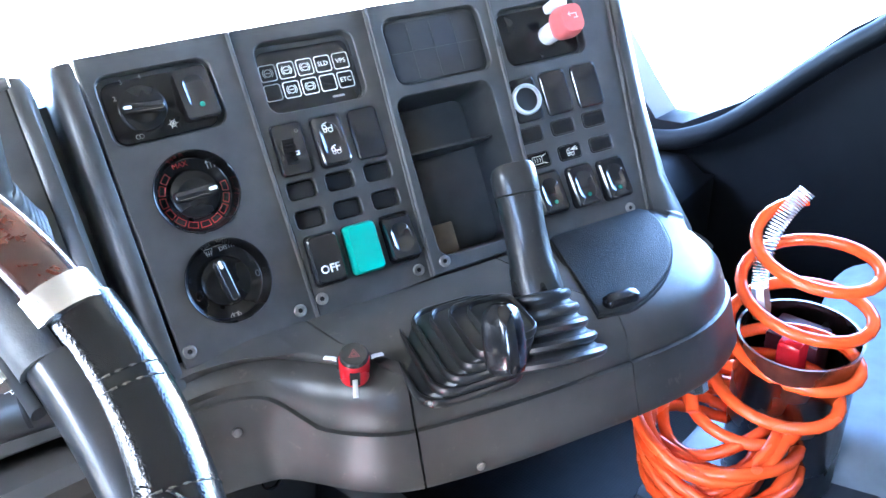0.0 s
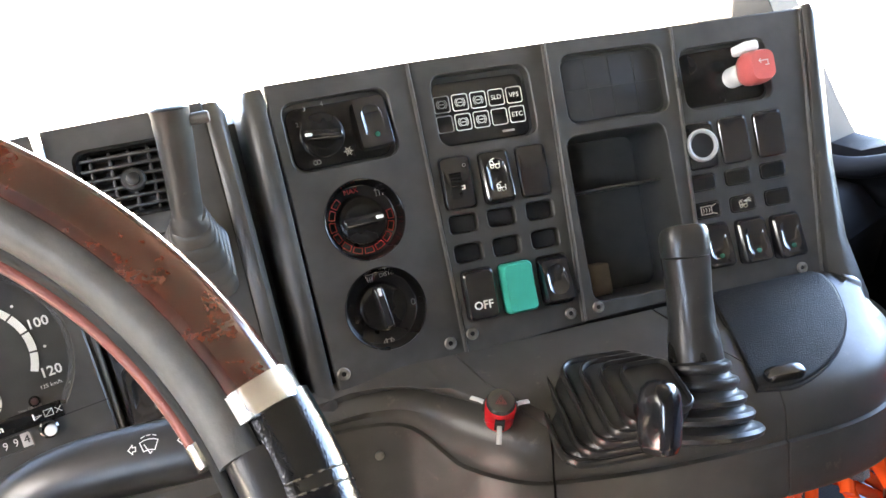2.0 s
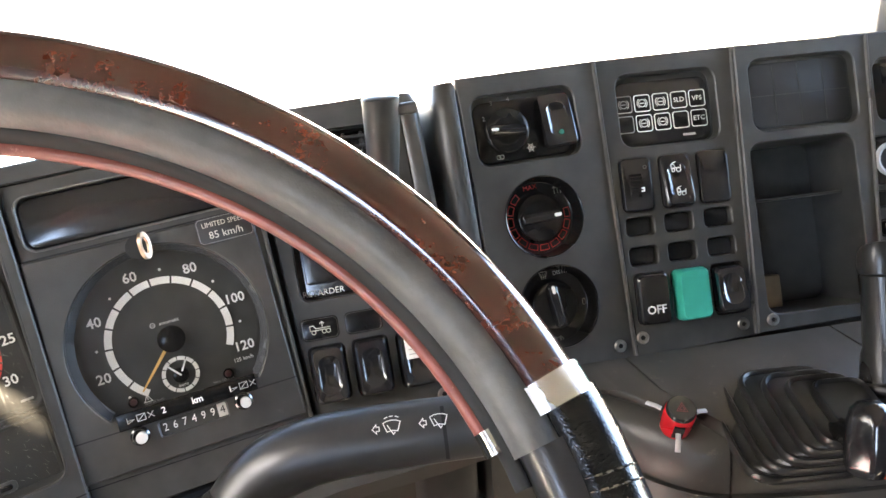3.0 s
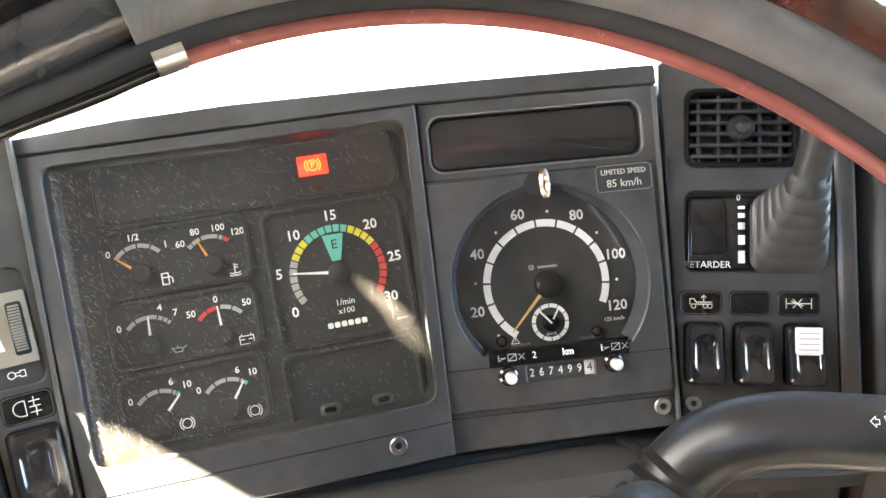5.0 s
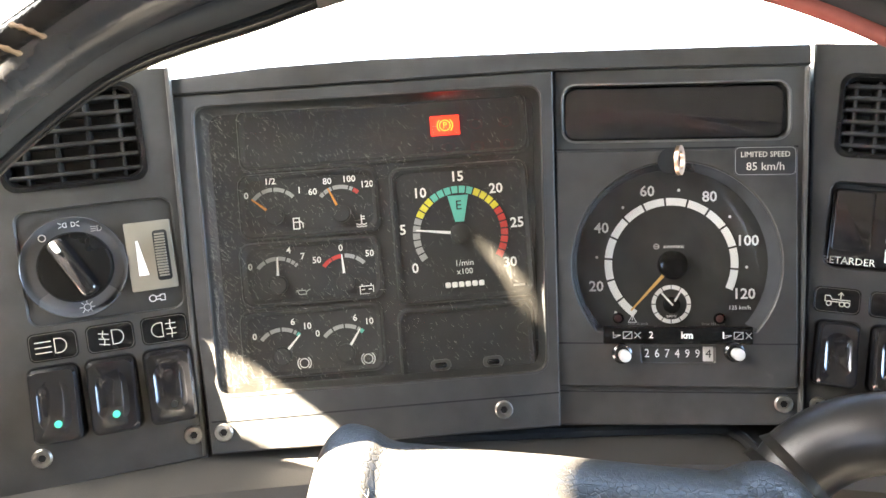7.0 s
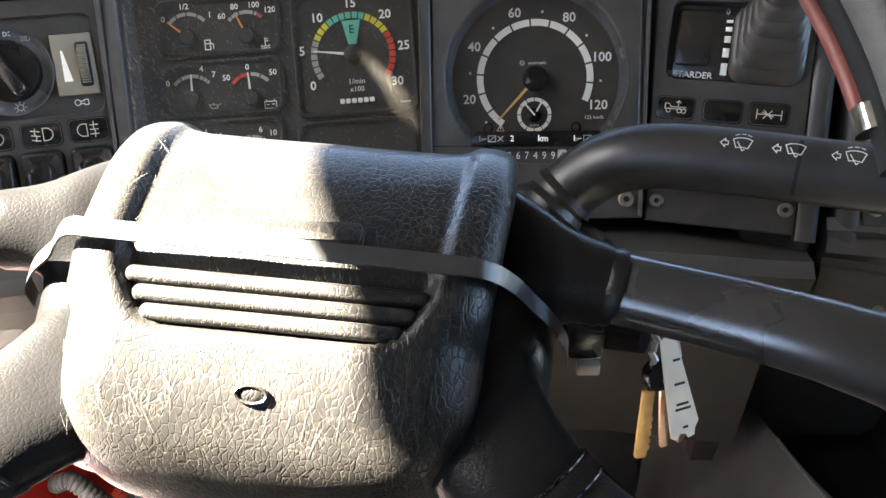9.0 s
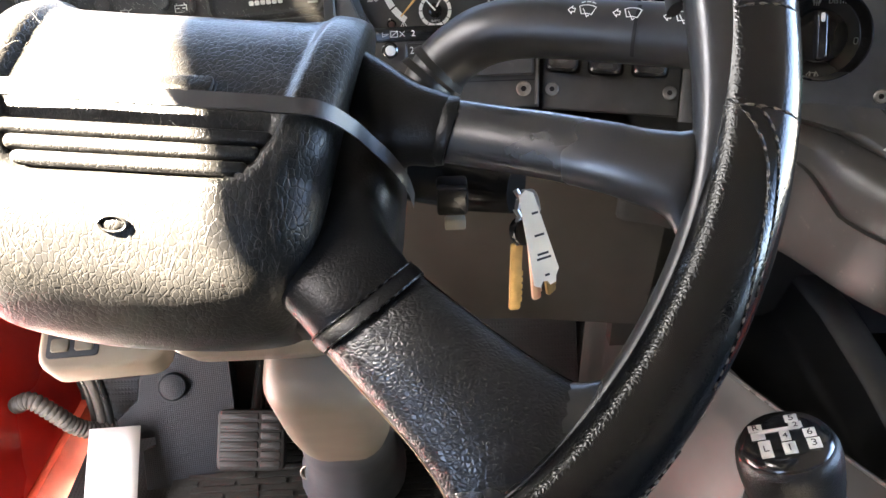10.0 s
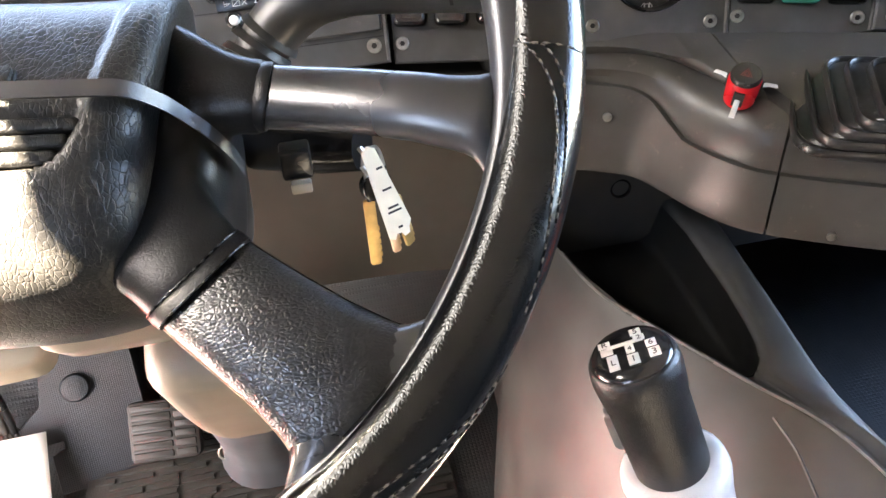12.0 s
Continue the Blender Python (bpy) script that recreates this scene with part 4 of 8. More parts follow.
# cheek between the console and the instruments
bm = bmesh.new()
rings = []
for v_ in (-0.03, 0.05, 0.12, 0.19, 0.246, 0.254):
    k = 0.004 if v_ > 0.25 else 0.0
    rings.append([F1 @ Vector(p) for p in ((-0.0615, v_, -0.05), (-0.0615, v_, 0.001 - k), (-0.066, v_, 0.003 - k), (-0.076 + k, v_, 0.001 - k), (-0.081 + k, v_, -0.006), (-0.083 + k, v_, -0.018), (-0.083, v_, -0.09), (-0.07, v_, -0.09))])
loft(bm, rings)
setting("trim", bm, M_dash, "dark side cheek of the centre console", "trim", None, 50)
bm = bmesh.new()
rings = []
for z_, f_ in ((0.880, 0.004), (0.868, 0.0), (0.80, 0.0), (0.742, 0.0), (0.735, 0.003)):
    rings.append([(x, y + f_, z_) for x, y in ((0.268, 0.05), (0.268, -0.024), (0.274, -0.030), (0.303, -0.040), (0.312, -0.047), (0.317, -0.046), (0.318, 0.05))])
loft(bm, rings)
setting("trim", bm, M_dash, "dark trim running down beside the shelf", "trim", None, 50)


# ---- instrument cluster ----
def rounded(corners, r, n=6):
    """Outline of a slanted panel with its corners rounded off."""
    out = []
    m = len(corners)
    for i in range(m):
        p, c, q = (Vector(corners[(i + k) % m]) for k in (-1, 0, 1))
        a, b = c + (p - c).normalized() * r, c + (q - c).normalized() * r
        for k in range(n + 1):
            t = k / n
            v = a * (1 - t) ** 2 + c * 2 * t * (1 - t) + b * t * t
            out.append((v.x, v.y))
    return out


go = rounded([(0.0005, 0.0035), (0.0118, 0.2078), (-0.2352, 0.2100), (-0.2322, 0.0050)], 0.011)
FA = facing((0.0069, -0.0026, 0.8860), 1.7, 25.4, 2.95, 1.014)
cl = module("instrument_cluster", "dark instrument cluster behind scratched dusty glass", FA, -0.245, 0.004, -0.031, 0.231,
            [(go, 0.004, False)],
            depth=0.05, edge=False, outer=[(-0.240, -0.0350), (0.0066, -0.0360), (0.0205, 0.2166), (-0.250, 0.2178)])
screw(cl, -0.230, -0.0195, 0, 0.0065)
screw(cl, -0.033, -0.0205, 0, 0.0065)
for a_, b_, c_, d_ in ((-0.238, 0.0070, -0.0123, -0.0113),):
    bm = bmesh.new()
    box(bm, a_, b_, c_, d_, -0.001, 0.0004)
    part("seam", bm, M_void, cl, "thin dark seam line")
bm = bmesh.new()
bm.faces.new([bm.verts.new((x, y, 0)) for x, y in go])
gl = part("glass", bm, M_gauge_glass, cl, "scratched dusty clear cover", T(0, 0, -0.002))
gl.visible_shadow = False
bm = bmesh.new()
n_ = len(go)
tube(bm, [(x, y, 0.0) for x, y in go + go[:1]], 0.0011, 6, up=(0, 0, 1))
part("gasket", bm, M_gaiter, cl, "pale worn rim of the cover", T(0, 0, -0.0006))
# fine scratches in the cover, thickest towards the driver's door
bm = bmesh.new()
rnd = random.Random(21)
for k in range(2600):
    sx_ = -0.229 + 0.226 * rnd.random() ** 2.4
    sy_ = 0.010 + 0.194 * rnd.random()
    an = radians(rnd.gauss(-56, 13)) if rnd.random() < 0.75 else radians(rnd.uniform(0, 180))
    ln, wd = rnd.uniform(0.0005, 0.0022), rnd.uniform(0.00003, 0.00008)
    dx, dy = math.cos(an) * ln, math.sin(an) * ln
    nx, ny = -math.sin(an) * wd, math.cos(an) * wd
    bm.faces.new([bm.verts.new((sx_ + i * dx + j * nx, sy_ + i * dy + j * ny, 0)) for i, j in ((-1, -0.4), (1, -1), (1, 1), (-1, 0.4))])
tagged(part("scratch_layer", bm, M_scratch, gl, "pale fine scratches in the cover", T(0, 0, 0.0003)), kind="stuff")
bm = bmesh.new()
box(bm, -0.268, -0.2455, -0.02, 0.222, -0.060, -0.016)
part("gap_filler", bm, M_void, cl)
ZF = -0.0400
bm = bmesh.new()
loft(bm, [[(x * 1.0, y, z_) for x, y in go] for z_ in (-0.0038, -0.0415)], cap0=False, cap1=True)
part("gauge_tub", bm, M_face, cl, "dark tub behind the cover")
# raised fields of the face, with stepped borders
FIELDS = ((-0.1640, 0.1385, 0.106, 0.0500), (-0.1660, 0.0875, 0.107, 0.0490), (-0.1690, 0.0350, 0.108, 0.0530),
          (-0.0500, 0.1080, 0.106, 0.1050), (-0.0530, 0.0235, 0.104, 0.0600), (-0.1040, 0.1885, 0.220, 0.0480))
for cx_, cy_, w_, h_ in FIELDS:
    bm = bmesh.new()
    rings = [[(x, y, z_) for x, y in rr(w_ - 2 * ins, h_ - 2 * ins, 0.008, cx_, cy_)] for ins, z_ in ((0.0, 0.0), (0.0014, 0.0042), (0.0026, 0.0044), (0.0052, 0.0004), (0.0058, 0.0004))]
    loft(bm, rings, cap0=False, cap1=True)
    part("gauge_field", bm, M_face, cl, "", T(0, 0, ZF - 0.0012))
GZ = ZF + 0.0002


def gauge(parent, x, y, r, bands, marks, needle, needle_mat, hub=0.0070, size=0.0068):
    """Small round gauge: scale segments, figures, hub and needle."""
    groups = {}
    for a0, a1, mm in bands:
        groups.setdefault(mm.name, (mm, []))[1].append((a0, a1))
    for mm, segs in groups.values():
        bm = bmesh.new()
        for a0, a1 in segs:
            band(bm, x, y, r * 0.86, r, a0, a1, 0)
        part("scale", bm, mm, parent, "", T(0, 0, GZ + 0.0006))
    for s_, a_, k_ in marks:
        lettering(s_, size, parent, x + r * k_ * math.cos(radians(a_)), y + r * k_ * math.sin(radians(a_)), GZ + 0.0008, M_white, bold=0.0001)
    bm = bmesh.new()
    lathe(bm, [(hub, 0), (hub, 0.004), (hub * 0.85, 0.005)], 24, x, y)
    part("hub", bm, M_face, parent, "", T(0, 0, GZ + 0.0005))
    bm = bmesh.new()
    c_, s_ = math.cos(radians(needle)), math.sin(radians(needle))
    w_ = 0.0010
    quad(bm, [(x + hub * 0.9 * c_ - w_ * s_, y + hub * 0.9 * s_ + w_ * c_), (x + hub * 0.9 * c_ + w_ * s_, y + hub * 0.9 * s_ - w_ * c_),
              (x + r * 0.98 * c_ + w_ * 0.5 * s_, y + r * 0.98 * s_ - w_ * 0.5 * c_), (x + r * 0.98 * c_ - w_ * 0.5 * s_, y + r * 0.98 * s_ + w_ * 0.5 * c_)], 0)
    part("needle", bm, needle_mat, parent, "", T(0, 0, GZ + 0.0036))


B4 = [(140, 118, M_grey), (115, 92, M_grey), (89, 65, M_grey), (62, 42, M_grey)]
gauge(cl, -0.190, 0.131, 0.0213, B4, (("0", 141, 1.22), ("1/2", 94, 1.22), ("1", 42, 1.24)), 140, M_orange)
gauge(cl, -0.140, 0.129, 0.0217, [(137, 128, M_grey), (126, 108, M_grey), (105, 72, M_grey), (69, 62, M_grey), (60, 48, M_redp)], (("60", 139, 1.25), ("80", 110, 1.22), ("100", 74, 1.22), ("120", 45, 1.34)), 114, M_orange)
gauge(cl, -0.191, 0.079, 0.0213, [(138, 118, M_grey), (115, 92, M_grey), (89, 72, M_grey), (69, 60, M_grey), (58, 50, M_grey), (48, 42, M_grey)], (("0", 144, 1.18), ("4", 70, 1.26), ("7", 46, 1.30)), 88, M_white)
gauge(cl, -0.141, 0.077, 0.0217, [(140, 118, M_redp), (116, 96, M_redp), (88, 66, M_grey), (63, 42, M_grey)], (("50", 138, 1.26), ("0", 94, 1.20), ("50", 46, 1.30)), 93, M_white)
gauge(cl, -0.192, 0.0255, 0.0213, B4[:3] + [(62, 56, M_grey), (54, 47, M_teal)], (("0", 142, 1.20), ("6", 70, 1.24), ("10", 47, 1.34)), 47, M_white)
gauge(cl, -0.1445, 0.0240, 0.0217, B4[:3] + [(62, 56, M_grey), (54, 47, M_teal)], (("0", 142, 1.20), ("6", 72, 1.24), ("10", 50, 1.34)), 56, M_white)
icon(cl, [[(-3, -4), (-3, 4), (1.5, 4), (1.5, -4), (-3, -4)], [(-3, 1), (1.5, 1)], [(1.5, 2), (4, 0), (4, -3)]], 0.001, 0.0009, -0.1735, 0.124, GZ + 0.0008)
icon(cl, [[(0, -1), (0, 5)], [(0, 4), (2.4, 4)], [(0, 2), (2.4, 2)], [(-4, -2), (-2, -3), (0, -2), (2, -3), (4, -2)], [(-4, -4), (-2, -5), (0, -4), (2, -5), (4, -4)]], 0.0009, 0.0008, -0.1255, 0.122, GZ + 0.0008)
icon(cl, [[(-4, 1), (-2, -2), (3, -2), (3, 0), (6, 1.5)], [(-4, 1), (2, 1), (3, 0)], [(0, 1), (0, 2.4)]], 0.001, 0.0007, -0.174, 0.0725, GZ + 0.0008, M_grey)
icon(cl, [[(-5, -3), (5, -3), (5, 3), (-5, 3), (-5, -3)], [(-3.4, 3), (-3.4, 4.4)], [(3.4, 3), (3.4, 4.4)], [(-3.6, 0.5), (-1.6, 0.5)], [(1.6, 0.5), (3.6, 0.5)]], 0.001, 0.0007, -0.1255, 0.070, GZ + 0.0008)
for x_, y_ in ((-0.1765, 0.0188), (-0.1285, 0.0182)):
    icon(cl, [arc(0, 0, 3.4, 0, 360), arc(0, 0, 5, 130, 230), arc(0, 0, 5, -50, 50)], 0.001, 0.0008, x_, y_, GZ + 0.0008)
# rev counter
RX, RY, RR = -0.0515, 0.107, 0.0362
col = {}
for k in range(26):
    a0 = 213 - k * 9.55
    mm = M_grey if k < 6 else M_yellow if k < 9 else M_teal if k < 15 else M_yellow if k < 19 else M_redp
    col.setdefault(mm.name, (mm, []))[1].append((a0 - 0.8, a0 - 8.7))
for mm, segs in col.values():
    bm = bmesh.new()
    for a0, a1 in segs:
        band(bm, RX, RY, RR * 0.85, RR, a0, a1, 0, 3)
    part("scale", bm, mm, cl, "", T(0, 0, GZ + 0.0006))
for k, s_ in enumerate(("0", "5", "10", "15", "20", "25", "30")):
    a_ = radians(214 - k * 41.5)
    lettering(s_, 0.0105, cl, RX + 0.0438 * math.cos(a_), RY + 0.0430 * math.sin(a_), GZ + 0.0008, M_white, bold=0.0002)
bm = bmesh.new()
quad(bm, [(RX - 0.0080, RY + 0.0290), (RX + 0.0080, RY + 0.0290), (RX + 0.0034, RY + 0.0090), (RX - 0.0034, RY + 0.0090)], 0)
part("economy_sector", bm, M_teal, cl, "teal economy wedge", T(0, 0, GZ + 0.0006))
lettering("E", 0.0100, cl, RX, RY + 0.0212, GZ + 0.0010, M_ink)
lettering("1/min", 0.0065, cl, RX + 0.001, RY - 0.0225, GZ + 0.0008, M_white)
lettering("x100", 0.0062, cl, RX + 0.001, RY - 0.0290, GZ + 0.0008, M_white)
bm = bmesh.new()
for k in range(6):
    rbox(bm, 0.0042, 0.0042, 0.0012, 0, 0.0002, 0.0001, RX - 0.0125 + k * 0.0051, RY - 0.0385)
part("maker_mark", bm, M_white, cl, "plain white maker mark", T(0, 0, GZ + 0.0006))
bm = bmesh.new()
rbox(bm, 0.009, 0.0018, 0.0004, 0, 0.0002, 0.0001, -0.0100, 0.0648)
part("maker_mark", bm, M_grey, cl, "", T(0, 0, GZ + 0.0006))
bm = bmesh.new()
lathe(bm, [(0.0078, 0), (0.0078, 0.004), (0.006, 0.0052)], 28, RX, RY)
part("hub", bm, M_face, cl, "", T(0, 0, GZ + 0.0004))
bm = bmesh.new()
c_, s_ = math.cos(radians(172)), math.sin(radians(172))
quad(bm, [(RX + 0.006 * c_ - 0.0012 * s_, RY + 0.006 * s_ + 0.0012 * c_), (RX + 0.006 * c_ + 0.0012 * s_, RY + 0.006 * s_ - 0.0012 * c_), (RX + 0.034 * c_ + 0.0005 * s_, RY + 0.034 * s_ - 0.0005 * c_), (RX + 0.034 * c_ - 0.0005 * s_, RY + 0.034 * s_ + 0.0005 * c_)], 0)
part("needle", bm, M_white, cl, "", T(0, 0, GZ + 0.0036))
# warning lamps
bm = bmesh.new()
rbox(bm, 0.0220, 0.0148, 0.0004, 0, 0.0004, 0.0002)
wl = part("warning_lamp", bm, M_lamp, cl, "lit red parking brake warning lamp", T(-0.0570, 0.1895, GZ + 0.0006))
icon(wl, [arc(0, 0, 4, 0, 360), arc(0, 0, 5.8, 135, 225), arc(0, 0, 5.8, -45, 45)], 0.001, 0.0006, 0, 0, 0.0006, M_lampd)
lettering("P", 0.0066, wl, 0, 0, 0.0006, M_lampd)
for x_, y_ in ((-0.0555, 0.1725), (-0.0335, 0.1720), (-0.011, 0.172), (-0.0335, 0.189), (-0.011, 0.189)):
    icon(cl, [arc(0, 0, 4, 0, 360), arc(0, 0, 5.4, 140, 220), arc(0, 0, 5.4, -40, 40)], 0.0009, 0.0006, x_, y_, GZ + 0.0006, M_unlit)
for x_, y_ in ((-0.0750, 0.0145), (-0.0378, 0.0140)):
    bm = bmesh.new()
    rbox(bm, 0.0145, 0.0078, 0.0035, 0, 0.0015, 0.0006)
    o = part("push_stud", bm, M_dash2, cl, "", T(x_, y_, -0.0016))
    bm = bmesh.new()
    rbox(bm, 0.0085, 0.0036, 0.0015, 0.0008, 0.0035, 0.0008)
    part("stud", bm, M_gloss, o)

# ---- tachograph panel ----
FB = facing((0.1013, 0.0040, 0.8982), -6.2, 24.3, 2.08, 1.004)
tp = module("tachograph_panel", "dark panel with a blank display window above a round tachograph", FB, -0.0875, 0.0865, -0.046, 0.218,
            [(rr(0.160, 0.0415, 0.010, -0.002, 0.1745), 0.012, True), (rr(0.162, 0.162, 0.002, -0.0025, 0.0625), 0.03, True)], depth=0.05,
            outer=[(-0.0848, -0.0520), (0.0858, -0.0495), (0.0908, 0.2056), (-0.0876, 0.2060)])
screw(tp, 0.073, -0.034, 0, 0.0065)
for c_, d_ in ((-0.0270, -0.0262), (0.1478, 0.1490)):
    bm = bmesh.new()
    box(bm, -0.0875, 0.083, c_, d_, -0.001, 0.0005)
    part("seam", bm, M_void, tp, "thin dark seam line")
bm = bmesh.new()
rbox(bm, 0.156, 0.0375, 0.009, -0.0115, -0.004, 0.001, -0.002, 0.1745)
part("blank_display", bm, M_gloss, tp, "glossy black blank display window")
bm = bmesh.new()
tube(bm, [(x, y, 0) for x, y in rr(0.160, 0.0415, 0.010, -0.002, 0.1745)] + [(rr(0.160, 0.0415, 0.010, -0.002, 0.1745)[0][0], rr(0.160, 0.0415, 0.010, -0.002, 0.1745)[0][1], 0)], 0.0008, 6)
part("window_rim", bm, M_edge, tp, "pale worn rim")
# tachograph unit
DX, DY, DR = -0.0022, 0.0655, 0.0742
loopd = [p for p in arc(DX, DY, DR, -41, 221, 56)]
bm = bmesh.new()
plate(bm, rr(0.168, 0.1695, 0.002, -0.0025, 0.0625), [(loopd, 0.0195, True), (rr(0.0525, 0.0125, 0.002, -0.001, 0.001), 0.004, True)], 0.006)
tu = part("tachograph", bm, M_dash, tp, "dark tachograph unit with a round white scale", T(0, 0, 0.0045), 30)
bm = bmesh.new()
box(bm, -0.0865, 0.0815, 0.0085, 0.0095, -0.001, 0.0004)
part("drawer_seam", bm, M_void, tu)
bm = bmesh.new()
bm.faces.new([bm.verts.new((x, y, 0)) for x, y in arc(DX, DY, DR - 0.0012, -41, 221, 56)])
o = part("glass", bm, M_tacho_glass, tu, "clear dial glass", T(0, 0, -0.0006))
o.visible_shadow = False
bm = bmesh.new()
loft(bm, [[(DX + r_ * math.cos(radians(a_)), DY + r_ * math.sin(radians(a_)), z_) for a_ in range(-40, 221, 5)] for r_, z_ in ((DR - 0.0015, -0.001), (DR - 0.0055, -0.0178))], False, False, closed=False)
part("bezel", bm, M_ring, tu, "sloping dark dial bezel")
ZT = -0.0182
for a0, a1 in [(236 - k * 20.1 - 0.9, 236 - (k + 1) * 20.1 + 0.9) for k in range(13)]:
    bm = bmesh.new()
    band(bm, DX, DY, 0.0426, 0.0482, a0, a1, 0, 6)
    part("scale_block", bm, M_white, tu, "", T(0, 0, ZT))
for s_, a_ in (("20", 198), ("40", 152), ("60", 107.5), ("80", 61), ("100", 17), ("120", -24)):
    lettering(s_, 0.0108, tu, DX + 0.0570 * math.cos(radians(a_)), DY + 0.0555 * math.sin(radians(a_)), ZT, M_white, bold=0.0002)
for a_ in (175, 130, 84, 39, -3, 222):
    bm = bmesh.new()
    lathe(bm, [(0.0011, 0), (0.0011, 0.0002)], 12)
    part("dot", bm, M_white, tu, "", T(DX + 0.0540 * math.cos(radians(a_)), DY + 0.0540 * math.sin(radians(a_)), ZT))
lettering("automatic", 0.0038, tu, DX + 0.002, DY + 0.0125, ZT, M_white)
icon(tu, [arc(0, 0, 1.8, 0, 360), [(-1, 0), (1, 0)]], 0.001, 0.0004, DX - 0.0105, DY + 0.0125, ZT)
lettering("125 km/h", 0.0042, tu, DX + 0.049, DY - 0.0325, ZT, M_white)
lettering("Vmin 25 km/h", 0.0026, tu, DX - 0.024, DY - 0.0445, ZT, M_grey)
lettering("Vmax 125 km/h", 0.0026, tu, DX + 0.030, DY - 0.0445, ZT, M_grey)
bm = bmesh.new()
lathe(bm, [(0.0105, 0), (0.0105, 0.006), (0.009, 0.0072)], 32, DX + 0.0005, DY - 0.001)
part("hub", bm, M_black, tu, "", T(0, 0, ZT))
bm = bmesh.new()
c_, s_ = math.cos(radians(228)), math.sin(radians(228))
hx, hy = DX + 0.0005, DY - 0.001
quad(bm, [(hx + 0.009 * c_ - 0.0013 * s_, hy + 0.009 * s_ + 0.0013 * c_), (hx + 0.009 * c_ + 0.0013 * s_, hy + 0.009 * s_ - 0.0013 * c_), (hx + 0.045 * c_ + 0.0006 * s_, hy + 0.045 * s_ - 0.0006 * c_), (hx + 0.045 * c_ - 0.0006 * s_, hy + 0.045 * s_ + 0.0006 * c_)], 0)
part("needle", bm, M_amber, tu, "amber speed needle", T(0, 0, ZT + 0.004))
bm = bmesh.new()
for k in range(12):
    band(bm, DX, DY - 0.0300, 0.0112, 0.0142, k * 30 + 1.5, k * 30 + 28.5, 0, 4)
clock = part("clock_ring", bm, M_white, tu, "small white clock ring", T(0, 0, ZT + 0.0004))
bm = bmesh.new()
lathe(bm, [(0.0060, 0), (0.0060, 0.003), (0.005, 0.0035)], 24)
part("clock_hub", bm, M_black, clock, "", T(DX, DY - 0.0305, 0))
bm = bmesh.new()
strokes(bm, [[(DX, DY - 0.0300), (DX - 0.0075, DY - 0.0215)], [(DX + 0.002, DY - 0.027), (DX + 0.006, DY - 0.020)]], 0.0013, 0.0042)
part("clock_hands", bm, M_white, clock)
lettering("quartz", 0.0030, clock, DX, DY - 0.0385, 0.0002, M_white)
for x_ in (-0.0385, 0.0345):
    bm = bmesh.new()
    lathe(bm, [(0.0042, 0), (0.0042, 0.0015), (0.0036, 0.0018), (0.003, 0.0012)], 20)
    o = part("lamp_eye", bm, M_black, tu, "", T(DX + x_, DY - 0.0405, ZT))
    bm = bmesh.new()
    lathe(bm, [(0.003, 0.001), (0.002, 0.0022)], 16)
    part("lens", bm, M_unlit, o)
icon(tu, [[(-3, -2.4), (3, -2.4), (0, 3), (-3, -2.4)], [(0, -0.8), (0, 1.4)]], 0.001, 0.0005, DX - 0.028, DY - 0.041, ZT)
bm = bmesh.new()
rbox(bm, 0.1040, 0.0125, 0.001, -0.001, 0.0012, 0.0004)
ls = part("legend_strip", bm, M_black, tu, "black legend strip", T(-0.0015, 0.0150, 0.0))
lettering("2", 0.0068, ls, -0.0185, 0, 0.0014)
lettering("km", 0.0068, ls, 0.0065, 0, 0.0014, bold=0.0002)
lettering("1", 0.0068, ls, 0.0315, 0, 0.0014)
for x_ in (-0.035, 0.042):
    icon(ls, [[(-10, 2), (-10, -2), (-5, 0), (-10, 0)], [(-3, -2.4), (3, -2.4), (3, 2.4), (-3, 2.4), (-3, -2.4), (3, 2.4)], [(5, -2), (9, 2)], [(5, 2), (9, -2)]], 0.0010, 0.0005, x_, 0, 0.0014, M_grey)
for k, s_ in enumerate("267499"):
    lettering(s_, 0.0086, tu, -0.0222 + k * 0.0071, 0.0012, -0.0034, M_white, squeeze=0.85)
bm = bmesh.new()
rbox(bm, 0.0075, 0.0105, 0.0003, -0.004, -0.0032, 0.0002, 0.0208, 0.0012)
o = part("unit_wheel", bm, M_clear, tu, "pale last counter wheel")
lettering("4", 0.0086, o, 0.0208, 0.0012, -0.0030, M_ink)
for x_, y_ in ((-0.0405, 0.0018), (0.0375, 0.0035)):
    bm = bmesh.new()
    lathe(bm, [(0.0070, -0.001), (0.0070, 0.003), (0.0055, 0.0042), (0.0045, 0.003), (0.0045, 0.001)], 24)
    o = part("lock_collar", bm, M_gloss, tu, "", T(x_, y_, 0))
    bm = bmesh.new()
    lathe(bm, [(0.0040, 0.002), (0.0043, 0.0085), (0.0040, 0.0105), (0.002, 0.0112)], 20)
    part("lock_knob", bm, M_clear, o, "pale lock knob", T(0.0012, -0.0008, 0))
bm = bmesh.new()
lathe(bm, [(0.0095, 0.0008), (0.0095, 0.0010)], 28)
part("eyelet_hole", bm, M_void, tu, "", T(-0.0058, 0.1388, 0))
bm = bmesh.new()
loft(bm, [[Vector((r_ * math.cos(a_) * 0.55, r_ * math.sin(a_), z_)) for a_ in [2 * math.pi * i / 28 for i in range(28)]] for r_, z_ in ((0.0065, -0.0012), (0.0105, -0.0014), (0.0105, 0.0014), (0.0065, 0.0012), (0.0065, -0.0012))], False, False)
